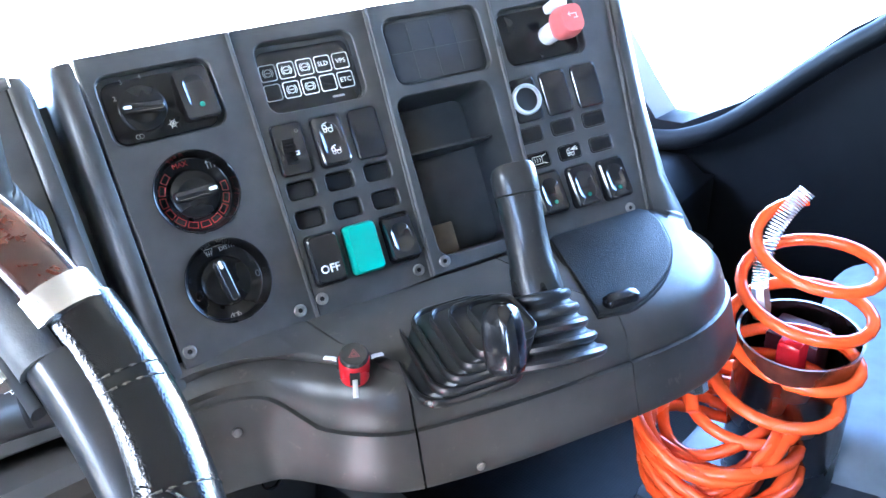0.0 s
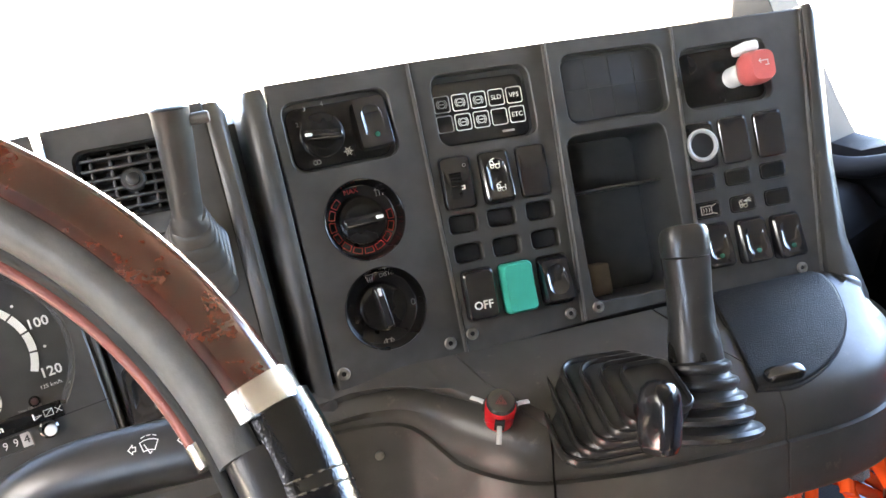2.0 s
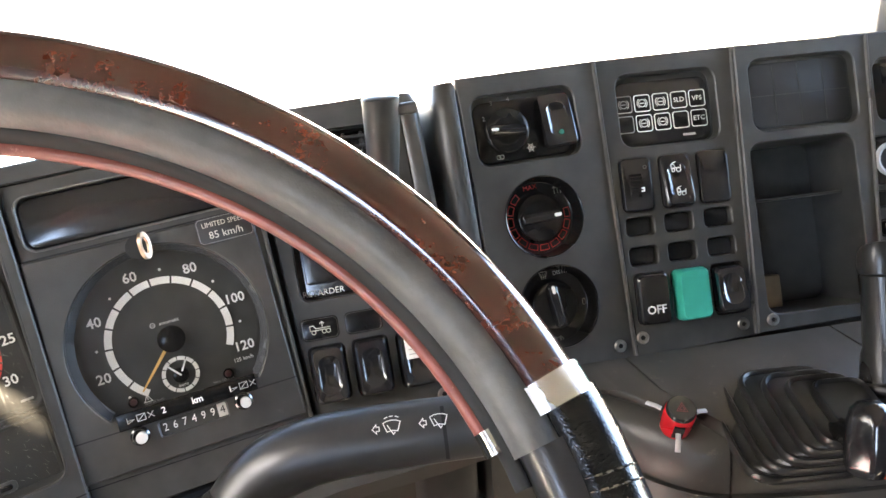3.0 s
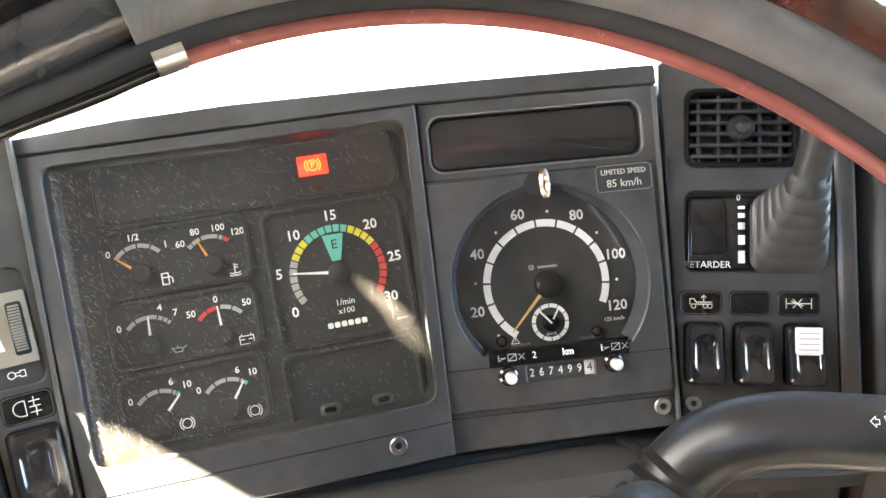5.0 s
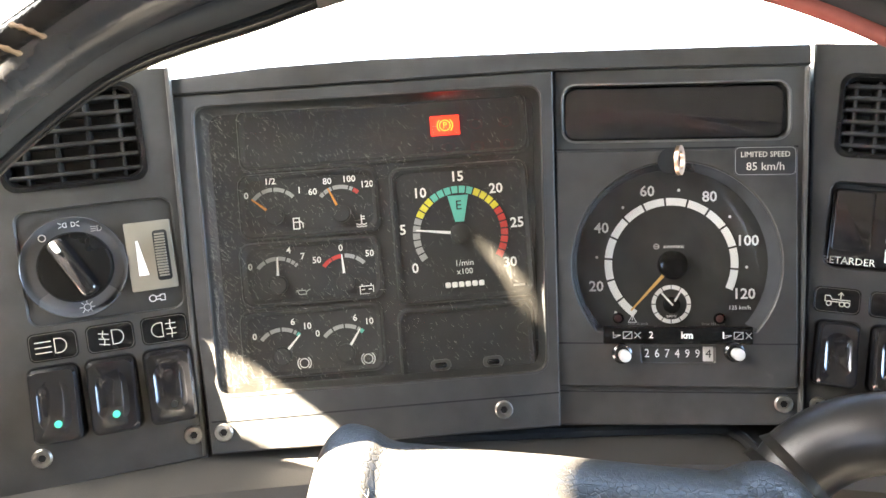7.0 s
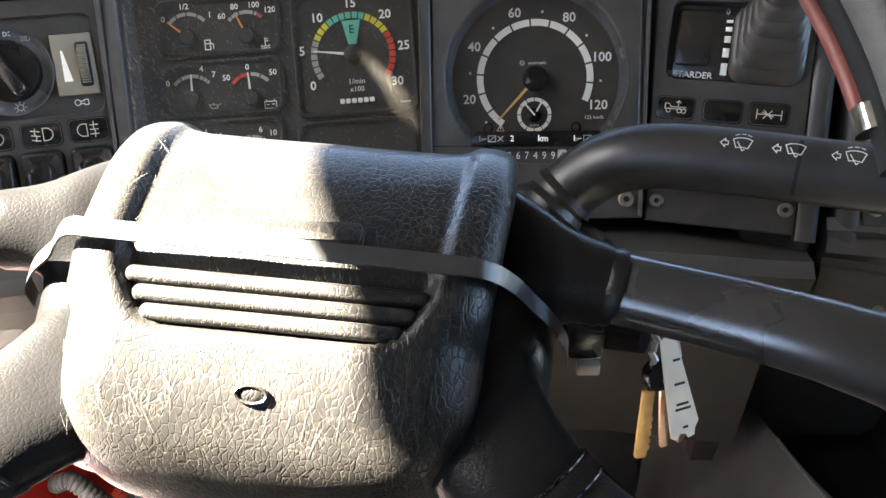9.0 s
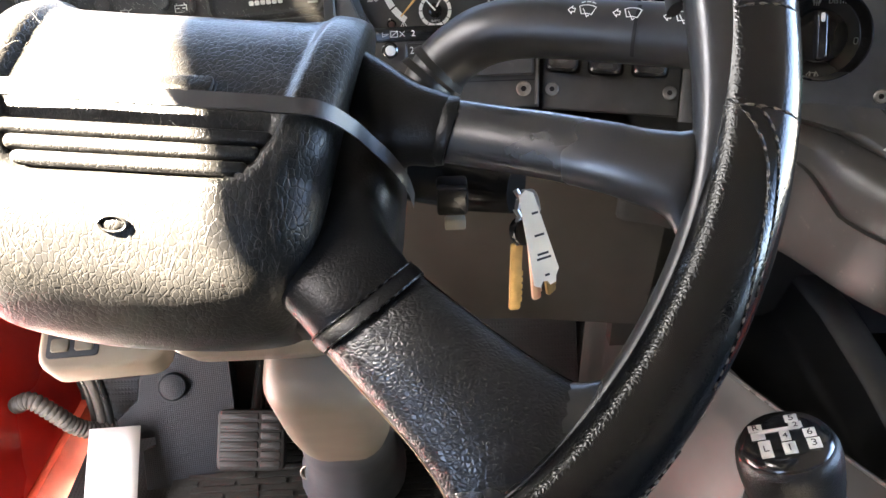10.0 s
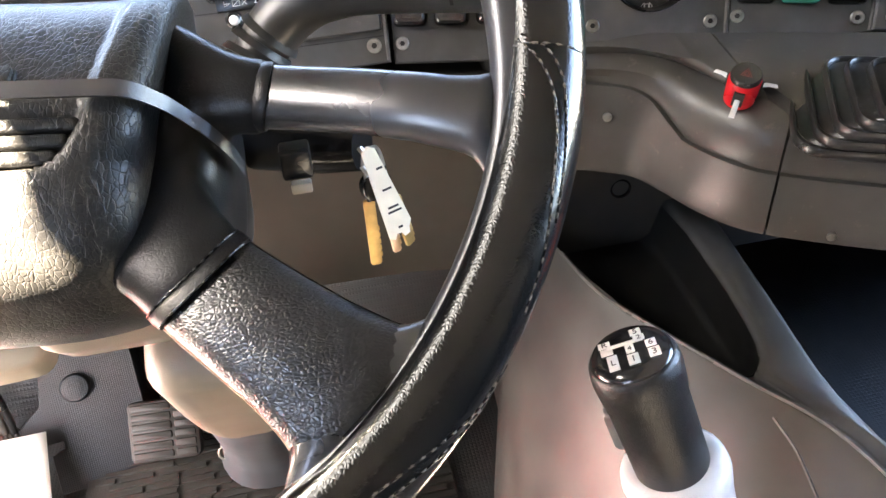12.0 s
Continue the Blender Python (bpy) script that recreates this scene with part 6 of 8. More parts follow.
ARMS = ([(0.060, -14.0, 0.050, -0.060, 0.018), (0.085, -13.0, 0.042, -0.046, 0.019), (0.100, -12.2, 0.031, -0.0380, 0.0180), (0.114, -11.8, 0.0215, -0.0335, 0.0165), (0.124, -11.7, 0.0185, -0.0305, 0.0158), (0.136, -11.8, 0.0180, -0.0285, 0.0156)],
        [(0.070, -46.0, 0.054, -0.056, 0.020), (0.095, -47.0, 0.046, -0.042, 0.020), (0.112, -47.5, 0.036, -0.0310, 0.0195), (0.128, -47.8, 0.0295, -0.0205, 0.0180), (0.142, -47.8, 0.0265, -0.0125, 0.0165), (0.1565, -47.8, 0.0258, -0.0070, 0.0155)])
for rows in ARMS:
    rg = spoke_rings(rows, 24)
    loft(bm, rg)
    loft(bm, [list(reversed(ring)) for ring in flipped(rg)])
bmesh.ops.recalc_face_normals(bm, faces=bm.faces)
ob = part("hub_core", bm, M_hub, wheel, "black grained hub body", TURN, 70)
weld = ob.modifiers.new("weld", "REMESH")
weld.mode, weld.voxel_size, weld.use_smooth_shade = "VOXEL", 0.0022, True
ease = ob.modifiers.new("ease", "SMOOTH")
ease.factor, ease.iterations = 0.5, 26

UP = [(0.105, -11.6, 0.0150, -0.034, 0.012), (0.128, -11.6, 0.0152, -0.031, 0.0125), (0.136, -11.6, 0.0152, -0.0295, 0.0125), (0.155, -11.7, 0.0148, -0.024, 0.0120), (0.175, -11.8, 0.0147, -0.017, 0.0115), (0.192, -11.9, 0.0146, -0.0115, 0.0112), (0.204, -11.9, 0.0149, -0.0085, 0.0112), (0.213, -11.9, 0.0153, -0.006, 0.0112), (0.2195, -11.9, 0.0160, -0.004, 0.0112), (0.2245, -11.9, 0.0168, -0.003, 0.0112), (0.2285, -11.9, 0.0185, -0.002, 0.0105), (0.232, -11.9, 0.0220, -0.002, 0.0078), (0.236, -11.9, 0.027, -0.002, 0.005)]
COLLAR = [(0.128, -11.6, 0.0150, -0.0300, 0.0120), (0.1325, -11.65, 0.0163, -0.0298, 0.0136), (0.1355, -11.7, 0.0168, -0.0294, 0.0140), (0.1372, -11.7, 0.0162, -0.0291, 0.0134)]
LOW = [(0.112, -48.5, 0.027, -0.044, 0.012), (0.145, -48.0, 0.0245, -0.033, 0.0140), (0.165, -47.3, 0.0245, -0.0255, 0.0145), (0.185, -46.4, 0.0255, -0.0185, 0.0145), (0.205, -45.6, 0.0272, -0.0130, 0.0145), (0.220, -45.2, 0.0300, -0.0100, 0.0140), (0.2275, -45.1, 0.0325, -0.0085, 0.0135), (0.233, -45.1, 0.0355, -0.008, 0.0120)]
HEM = [(0.151, -47.8, 0.0252, -0.0318, 0.0146), (0.1525, -47.8, 0.0262, -0.0310, 0.0158), (0.156, -47.7, 0.0264, -0.0298, 0.0160), (0.1600, -47.5, 0.0258, -0.0282, 0.0154)]
FLARE = [(0.222, -45.2, 0.0290, -0.009, 0.0115), (0.228, -45.2, 0.035, -0.006, 0.0100), (0.232, -45.2, 0.041, -0.004, 0.0078), (0.236, -45.2, 0.050, -0.003, 0.0055)]
UP, COLLAR = ([(r_ + 0.003 * max(0.0, (r_ - 0.18) / 0.05), a_ - 2.3 * min(1.0, max(0.0, (r_ - 0.125) / 0.09)), w_, z_ + 0.020 * min(1.0, max(0.0, (r_ - 0.120) / 0.085)), h_) for r_, a_, w_, z_, h_ in rows_] for rows_ in (UP, COLLAR))
LOW, HEM, FLARE = ([(r_ + 0.007 * max(0.0, (r_ - 0.16) / 0.07), a_, w_, z_ + 0.026 * min(1.0, max(0.0, (r_ - 0.112) / 0.045)), h_) for r_, a_, w_, z_, h_ in rows_] for rows_ in (LOW, HEM, FLARE))
PIPE = [(r_, a_, w_, z_, h_) for r_, a_, w_, z_, h_ in LOW[1:]]
for flip in (False, True):
    for nm, rows, mm, lab, sg in (("spoke", UP, M_core, "smooth dark grey upper spoke flaring into the rim", 24), ("spoke_collar", COLLAR, M_hub, "", 24), ("spoke", LOW, M_grain, "leather-covered lower spoke with stitched edges", 26), ("spoke_hem", HEM, M_hub, "folded leather hem", 26), ("spoke_web", FLARE, M_core, "", 22)):
        rg = spoke_rings(rows, sg)
        bm = bmesh.new()
        loft(bm, flipped(rg) if flip else rg)
        part(nm, bm, mm, wheel, lab, TURN, 60)
    # raw leather edges along the sides of the lower spoke
    for side in (1, -1):
        P = [Vector((r_ * math.cos(radians(a_) + side * w_ * 0.995 / r_), r_ * math.sin(radians(a_) + side * w_ * 0.995 / r_), z_ - 0.001)) for r_, a_, w_, z_, h_ in PIPE]
        if flip:
            P = [Vector((0.002 - p.x, p.y, p.z)) for p in P]
        bm = bmesh.new()
        tube(bm, smooth_path(P, 4), 0.0010, 6)
        part("edge_piping", bm, M_piping if side < 0 else M_leather, wheel, "tan raw leather edge" if side < 0 else "", TURN, 60)

# stitches across the folded hems
for flip in (False, True):
    for r_, a_, w_, z_, h_ in (HEM[1], HEM[3]):
        P = []
        for k in range(15):
            t_ = radians(15 + 150 * k / 14)
            aa = radians(a_) + w_ * math.copysign(abs(math.cos(t_)) ** 0.85, math.cos(t_)) / r_
            P.append((r_ * math.cos(aa), r_ * math.sin(aa), z_ + (h_ + 0.0004) * math.sin(t_)))
        seam([(0.002 - x, y, z) for x, y, z in P] if flip else P, m=TURN, thread=M_rubber)

# padded cover: one moulded shape with side ridges round a sunken panel
half = [(0.0, 0.0430), (0.050, 0.0425), (0.064, 0.0430), (0.075, 0.0475), (0.085, 0.0470), (0.0895, 0.036), (0.0885, 0.010), (0.0850, -0.020), (0.0815, -0.050), (0.0800, -0.080), (0.0780, -0.100), (0.0720, -0.116), (0.0600, -0.126), (0.0400, -0.1305), (0.0200, -0.1325), (0.0, -0.133)]
loop = [(x + 0.001, y) for x, y in half] + [(0.001 - x, y) for x, y in half[-2:0:-1]]
loop = [(p.x, p.y) for p in smooth_path([(x, y, 0) for x, y in loop + loop[:1]], 5)[:-1]]
PY = [-0.140, -0.131, -0.122, -0.108, -0.090, -0.072, -0.048, -0.034, -0.012, 0.010, 0.026, 0.036, 0.044, 0.050]
PZ = [-0.029, -0.020, -0.012, -0.0015, 0.0072, 0.0098, 0.0095, 0.0075, -0.004, -0.0170, -0.0310, -0.0430, -0.0560, -0.0660]


def pad_height(x, y, d):
    xa = abs(x - 0.001)
    z = sum(float(np.interp(y + o, PY, PZ)) for o in (-0.006, -0.003, 0.0, 0.003, 0.006)) / 5
    # sunken panel between the ridges
    w = float(np.interp(y, [-0.070, -0.066, -0.060, -0.045, -0.031, 0.03], [0.030, 0.042, 0.051, 0.059, 0.0625, 0.069]))
    k = max(0.0, min(1.0, (w - xa + 0.003) / 0.007)) * max(0.0, min(1.0, (y + 0.0685) / 0.005))
    k = k * k * (3 - 2 * k)
    z -= k * float(np.interp(y, [-0.066, -0.044, -0.034, 0.03], [0.0085, 0.0085, 0.0052, 0.0062]))
    R = 0.026 if y < -0.06 else 0.016
    if d < R:
        z -= (R - math.sqrt(max(0.0, R * R - (R - d) ** 2))) * 0.92
    z += 0.0006 * noise.noise((x * 40, y * 40, 0.0))
    return z


bm = bmesh.new()
rings = []
cx_, cy_ = 0.001, -0.050
for i in range(1, 49):
    u = i / 48
    s_ = 1 - (1 - u) ** 1.45
    ring = []
    for x, y in loop:
        L_ = math.hypot(x - cx_, y - cy_)
        px, py = cx_ + (x - cx_) * s_, cy_ + (y - cy_) * s_
        nearest = (1 - s_) * L_ * 0.9
        ring.append((px, py, pad_height(px, py, nearest)))
    rings.append(ring)
rings.append([(x * 1.0, y, min(z - 0.010, -0.040)) for (x, y), (_, _, z) in zip(loop, rings[-1])])
rings.append([(cx_ + (x - cx_) * 0.97, cy_ + (y - cy_) * 0.97, -0.092) for x, y in loop])
loft(bm, rings)
part("hub_cover", bm, M_pad, wheel, "cracked black vinyl hub cover with raised side ridges", TURN, 70)
# hair-fine pale scratches over the cover
rnd = random.Random(33)
bm = bmesh.new()
for k in range(520):
    sx_, sy_ = rnd.uniform(-0.070, 0.072), rnd.uniform(-0.104, 0.026)
    if -0.072 < sy_ < -0.024 and abs(sx_) < 0.066:
        continue
    an, ln, wd, bow = radians(rnd.gauss(96, 17)), rnd.uniform(0.003, 0.012), rnd.uniform(0.00005, 0.00013), rnd.uniform(-0.12, 0.12)
    row_ = []
    for q_ in (-0.5, -0.17, 0.17, 0.5):
        px, py = sx_ + math.cos(an + bow * q_) * ln * q_, sy_ + math.sin(an + bow * q_) * ln * q_
        z_, w_ = pad_height(px, py, 0.05) + 0.00025, wd * (1.0 - 1.5 * abs(q_))
        row_.append([bm.verts.new((px - math.sin(an) * e_ * w_, py + math.cos(an) * e_ * w_, z_)) for e_ in (-1, 1)])
    for a_, b_ in zip(row_, row_[1:]):
        bm.faces.new((a_[0], b_[0], b_[1], a_[1]))
tagged(part("scratch_layer", bm, M_hair, wheel, "hair-fine pale scratches", TURN), kind="stuff")
for k in range(3):
    bm = bmesh.new()
    w_ = 0.1150 - k * 0.0085
    y_ = -0.0475 - k * 0.0070
    rings = []
    for ins, z_ in ((0.0, -0.004), (0.0, 0.0050), (0.0009, 0.0066), (0.0022, 0.0072)):
        rings.append([(x, y, z_ + 0.0004 * k) for x, y in rr(w_ - 2 * ins, 0.0064 - 2 * ins * 0.7, 0.0028, 0.002, y_, 4)])
    loft(bm, rings)
    part("horn_bar", bm, M_pad, wheel, "ribbed horn bar", TURN)
bm = bmesh.new()
rbox(bm, 0.056, 0.0100, 0.0026, -0.004, 0.0030, 0.0005)
em = part("maker_emblem", bm, M_pad, wheel, "plain raised maker emblem", TURN @ Matrix.Translation((0.002, -0.0247, -0.0026)) @ pose(0, 0, 0, -28.7, 0, 3))
# black plate under the emblem stands in for shadow in its groove
bm = bmesh.new()
rbox(bm, 0.0580, 0.0120, 0.003, -0.004, 0.0008, 0.0003)
part("emblem_groove_shade", bm, M_void, em)
bm = bmesh.new()
loft(bm, [[(r_ * 1.15 * math.cos(2 * math.pi * i / 24), r_ * 0.62 * math.sin(2 * math.pi * i / 24), z_) for i in range(24)] for r_, z_ in ((0.0056, -0.002), (0.0056, 0.0005), (0.0050, 0.0010), (0.0043, 0.0006), (0.0041, -0.0004), (0.0022, 0.0004))])
part("cover_plug", bm, M_pad, wheel, "", TURN @ pose(0.0, -0.0879, 0.0076, 16, 0, 0))
# elastic strap round the cover
bm = bmesh.new()
pts = smooth_path([(-0.1165, -0.0520, -0.048), (-0.1125, -0.0480, -0.032), (-0.105, -0.0420, -0.0215), (-0.0965, -0.0370, -0.0150), (-0.089, -0.0345, -0.004), (-0.078, -0.0335, 0.0095), (-0.064, -0.0335, 0.0108), (0.0, -0.0340, 0.0100), (0.064, -0.0350, 0.0108), (0.080, -0.0355, 0.0085), (0.091, -0.0370, -0.004), (0.0985, -0.0400, -0.0150), (0.107, -0.0455, -0.0215), (0.1145, -0.0520, -0.032), (0.1175, -0.0560, -0.048)], 6)
rings = []
for p in pts:
    rings.append([p + Vector((0, d_, e_ * 1.0)) for d_, e_ in ((-0.0036, 0.0004), (0.0036, 0.0004), (0.0036, 0.0020), (-0.0036, 0.0020))])
loft(bm, rings)
part("strap", bm, M_stalk, wheel, "flat black strap round the hub cover", TURN, 50)

# ---- steering column with stalks ----
colm = thing("steering_column", "grey-brown steering column shroud with stalks", "steering column", Matrix.Identity(4))
bm = bmesh.new()
ax = (WM.to_3x3() @ Vector((0, 0, -1))).normalized()
c0 = WM @ Vector((0.0, -0.030, -0.075))
rings = []
for t_, w_, h_ in ((0.0, 0.16, 0.10), (0.04, 0.19, 0.12), (0.12, 0.19, 0.125), (0.18, 0.17, 0.12), (0.22, 0.15, 0.11)):
    o_ = c0 + ax * t_
    rings.append([o_ + (WM.to_3x3() @ Vector((x, y, 0))) for x, y in rr(w_, h_, 0.035)])
loft(bm, rings)
part("shroud", bm, M_lower, colm, "", None, 60)
bm = bmesh.new()
c1 = Vector((0.002, -0.165, 0.72))
c2 = Vector((-0.052, 0.195, 0.14))
rings = []
for t_, w_, h_ in ((-0.040, 0.045, 0.050), (-0.034, 0.078, 0.086), (-0.020, 0.097, 0.109), (0.0, 0.105, 0.12), (0.20, 0.105, 0.12), (0.30, 0.104, 0.116), (0.40, 0.098, 0.108), (0.50, 0.085, 0.095), (0.72, 0.085, 0.09)):
    o_ = c1.lerp(c2, t_)
    rings.append([o_ + Vector((x, y * 0.9, y * 0.45)) for x, y in rr(w_, h_, min(0.03, w_ * 0.45))])
loft(bm, rings)
part("lower_shroud", bm, M_shroud, colm, "beige-grey lower column cover", None, 60)
bm = bmesh.new()
loft(bm, [[(x, y, z_ + 0.25 * (y + 0.155)) for x, y in rr(w_ * 0.8, h_, 0.03, -0.045, -0.150)] for w_, h_, z_ in ((0.170, 0.100, 0.845), (0.190, 0.120, 0.80), (0.188, 0.118, 0.765), (0.172, 0.100, 0.748), (0.14, 0.08, 0.742))])
part("shroud_base", bm, M_shroud, colm, "beige-grey housing under the column", None, 60)
bm = bmesh.new()
rings = []
for t_, w_ in ((0.44, 0.108), (0.46, 0.116), (0.60, 0.120), (0.75, 0.128), (0.9, 0.140), (1.0, 0.168), (1.03, 0.172)):
    o_ = c1.lerp(c2, t_)
    rings.append([o_ + Vector((x, y * 0.95, y * 0.30)) for x, y in rr(w_, w_ * 0.95, w_ * 0.42)])
loft(bm, rings)
boot = part("floor_boot", bm, M_boot, colm, "blue-grey boot at the foot of the column", None, 60)
bm = bmesh.new()
lathe(bm, [(0.0115, -0.004), (0.0115, 0.001), (0.0100, 0.0018), (0.0080, 0.0006), (0.0078, -0.004), (0.004, -0.004)], 20)
part("boot_screw", bm, M_screw, boot, "recessed screw in the boot", Matrix.Translation((-0.119, 0.152, 0.175)) @ Vector((-0.25, -0.80, 0.55)).to_track_quat("Z", "Y").to_matrix().to_4x4())


def stalk(sx, label):
    st = []
    bm = bmesh.new()
    pts = [(0.080 * sx, -0.190, 0.930), (0.098 * sx, -0.180, 0.950), (0.118 * sx, -0.178, 0.968), (0.140 * sx, -0.186, 0.980), (0.175 * sx, -0.200, 0.985), (0.262 * sx, -0.237, 0.987)]
    P = smooth_path([(x - 0.005, y, z) for x, y, z in pts], 6)
    tube(bm, P, [0.013 + 0.006 * min(1, i / 8) - 0.0015 * max(0, (i - 14) / 17) for i in range(len(P))], 18, (1.0, 0.92))
    o = part("stalk", bm, M_stalk, colm, label, None, 60)
    for k in range(4):
        bm = bmesh.new()
        a_, b_ = P[1 + k * 2], P[2 + k * 2]
        tube(bm, [a_, b_], [0.0225 - k * 0.0006, 0.0205 - k * 0.0006], 18)
        part("gaiter_ring", bm, M_rubber, o)
    return o, P


st, P = stalk(1, "black wiper stalk with white symbols")
bm = bmesh.new()
m_ = next(i for i in range(len(P)) if P[i].x >= 0.1955)
tube(bm, [P[m_].lerp(P[m_ - 1], 0.10), P[m_].lerp(P[m_ - 1], -0.02)], 0.0182, 18, (1.0, 0.92))
part("stalk_joint", bm, M_void, st)
WIPE = [[(-4.2, 2.4), (-2.4, 3.2), (0, 3.5), (2.4, 3.2), (4.2, 2.4), (2.6, -2.0), (0, -1.5), (-2.6, -2.0), (-4.2, 2.4)], [(0.4, -3.4), (-2.2, 1.2)], [(0.4, -3.4), (1.2, -2.6)], [(-9.6, 0), (-7.6, 2.2), (-7.6, 1.0), (-6.2, 1.0), (-6.2, -1.0), (-7.6, -1.0), (-7.6, -2.2), (-9.6, 0)]]
SPRAY = [[(-3.4, 4.6), (-2.0, 5.2)], [(-0.8, 5.4), (0.8, 5.4)], [(2.0, 5.2), (3.4, 4.6)]]
dirv = (P[-1] - P[-8]).normalized()
for k, q_ in enumerate((0.1845, 0.2075, 0.2325)):
    j_ = next(i for i in range(len(P) - 1) if P[i + 1].x >= q_)
    c_ = P[j_].lerp(P[j_ + 1], (q_ - P[j_].x) / (P[j_ + 1].x - P[j_].x))
    nrm = Vector((-0.10, -0.62, 0.78))
    nrm = (nrm - dirv * nrm.dot(dirv)).normalized()
    yv = nrm.cross(dirv)
    Mi = Matrix.Translation(c_ + nrm * 0.0184) @ Matrix((dirv, yv, nrm)).transposed().to_4x4()
    bm = bmesh.new()
    strokes(bm, WIPE + (SPRAY if k != 1 else []), 0.0005, 0, 0, 0, 0.0011)
    part("symbol", bm, M_white, st, "", Mi)

# ignition switch and keys
ig = thing("ignition_lock", "black ignition lock on the column", "lock", Matrix.Identity(4))
bm = bmesh.new()
tube(bm, [(0.075, -0.190, 0.890), (0.118, -0.215, 0.893), (0.142, -0.228, 0.895)], [0.020, 0.019, 0.016], 20)
part("lock_barrel", bm, M_black, ig)
bm = bmesh.new()
box(bm, 0.092, 0.110, -0.262, -0.245, 0.898, 0.916, 0.002)
part("plug", bm, M_black, ig)
bm = bmesh.new()
box(bm, 0.096, 0.108, -0.268, -0.262, 0.892, 0.899, 0.001)
part("plug_tip", bm, M_cream, ig)
keys = thing("key_bunch", "bunch of brass keys with a worn white tag", "keys", Matrix.Identity(4))
bm = bmesh.new()
tube(bm, smooth_path([(0.145, -0.235, 0.897), (0.150, -0.252, 0.905), (0.152, -0.262, 0.890), (0.148, -0.255, 0.876), (0.143, -0.240, 0.884)], 5), 0.0010, 6)
part("key_ring", bm, M_steel, keys)
bm = bmesh.new()
for k in range(6):
    tube(bm, [(0.139 + 0.002 * (k % 2), -0.247 - 0.001 * k, 0.905 - 0.006 * k), (0.142 - 0.002 * (k % 2), -0.249 - 0.001 * k, 0.900 - 0.006 * k)], 0.0018, 6)
part("chain", bm, M_steel, keys, "short steel chain")
bm = bmesh.new()
rbox(bm, 0.020, 0.017, 0.007, -0.0035, 0.0035, 0.001)
part("key_head", bm, M_black, keys, "black plastic key head", pose(0.146, -0.250, 0.878, 78, 0, 20))
for x_, y_, z_, w_, l_, rz_, mm, ry_ in ((0.140, -0.252, 0.870, 0.0075, 0.048, 10, M_brass, 2), (0.157, -0.250, 0.868, 0.008, 0.040, 40, M_brass, -8), (0.150, -0.247, 0.868, 0.006, 0.044, 20, M_copper, -4)):
    bm = bmesh.new()
    rbox(bm, w_, l_, 0.002, -0.0009, 0.0009, 0.0003, 0, -l_ / 2)
    for k in range(5):
        rbox(bm, 0.0018, 0.0034, 0.0004, -0.0008, 0.0008, 0.0002, w_ / 2, -l_ * 0.45 - k * l_ * 0.1)
    part("key", bm, mm, keys, "", pose(x_, y_, z_, 84, ry_, rz_))
bm = bmesh.new()
loop = [(-0.0075, 0.028), (-0.002, 0.031), (0.003, 0.028), (0.0105, -0.022), (0.0075, -0.026), (0.0065, -0.030), (0.0020, -0.031), (0.0005, -0.028), (-0.003, -0.0275), (-0.0055, -0.031), (-0.0095, -0.029)]
loft(bm, [[(x * 0.84, y, z_) for x, y in loop] for z_ in (-0.0006, 0.0006)])
tg = part("key_tag", bm, M_tag, keys, "worn white paper key tag", pose(0.1505, -0.2665, 0.883, 74, -8, 14))
bm = bmesh.new()
for y_, w_ in ((0.016, 0.004), (0.002, 0.006), (-0.010, 0.007), (-0.013, 0.009), (-0.024, 0.003)):
    box(bm, 0.001 - w_ / 2, 0.001 + w_ / 2, y_ - 0.0007, y_ + 0.0007, 0.0006, 0.0008)
part("tag_writing", bm, M_ink, tg)


# ---- centre shelf below the console ----
# plan of the lip: narrow under the heater panel, then swelling towards the seats
LIP = [(0.322, -0.067, 0.0), (0.340, -0.073, 0.0), (0.356, -0.079, 0.0), (0.372, -0.088, 0.0), (0.388, -0.100, 0.1), (0.402, -0.128, 0.45), (0.418, -0.165, 0.85), (0.440, -0.197, 1.0), (0.470, -0.219, 1.0), (0.530, -0.252, 1.0), (0.590, -0.279, 1.0), (0.640, -0.300, 1.0), (0.700, -0.320, 1.0), (0.752, -0.326, 1.0), (0.806, -0.314, 1.0), (0.848, -0.282, 1.0), (0.874, -0.232, 1.0), (0.884, -0.165, 1.0)]


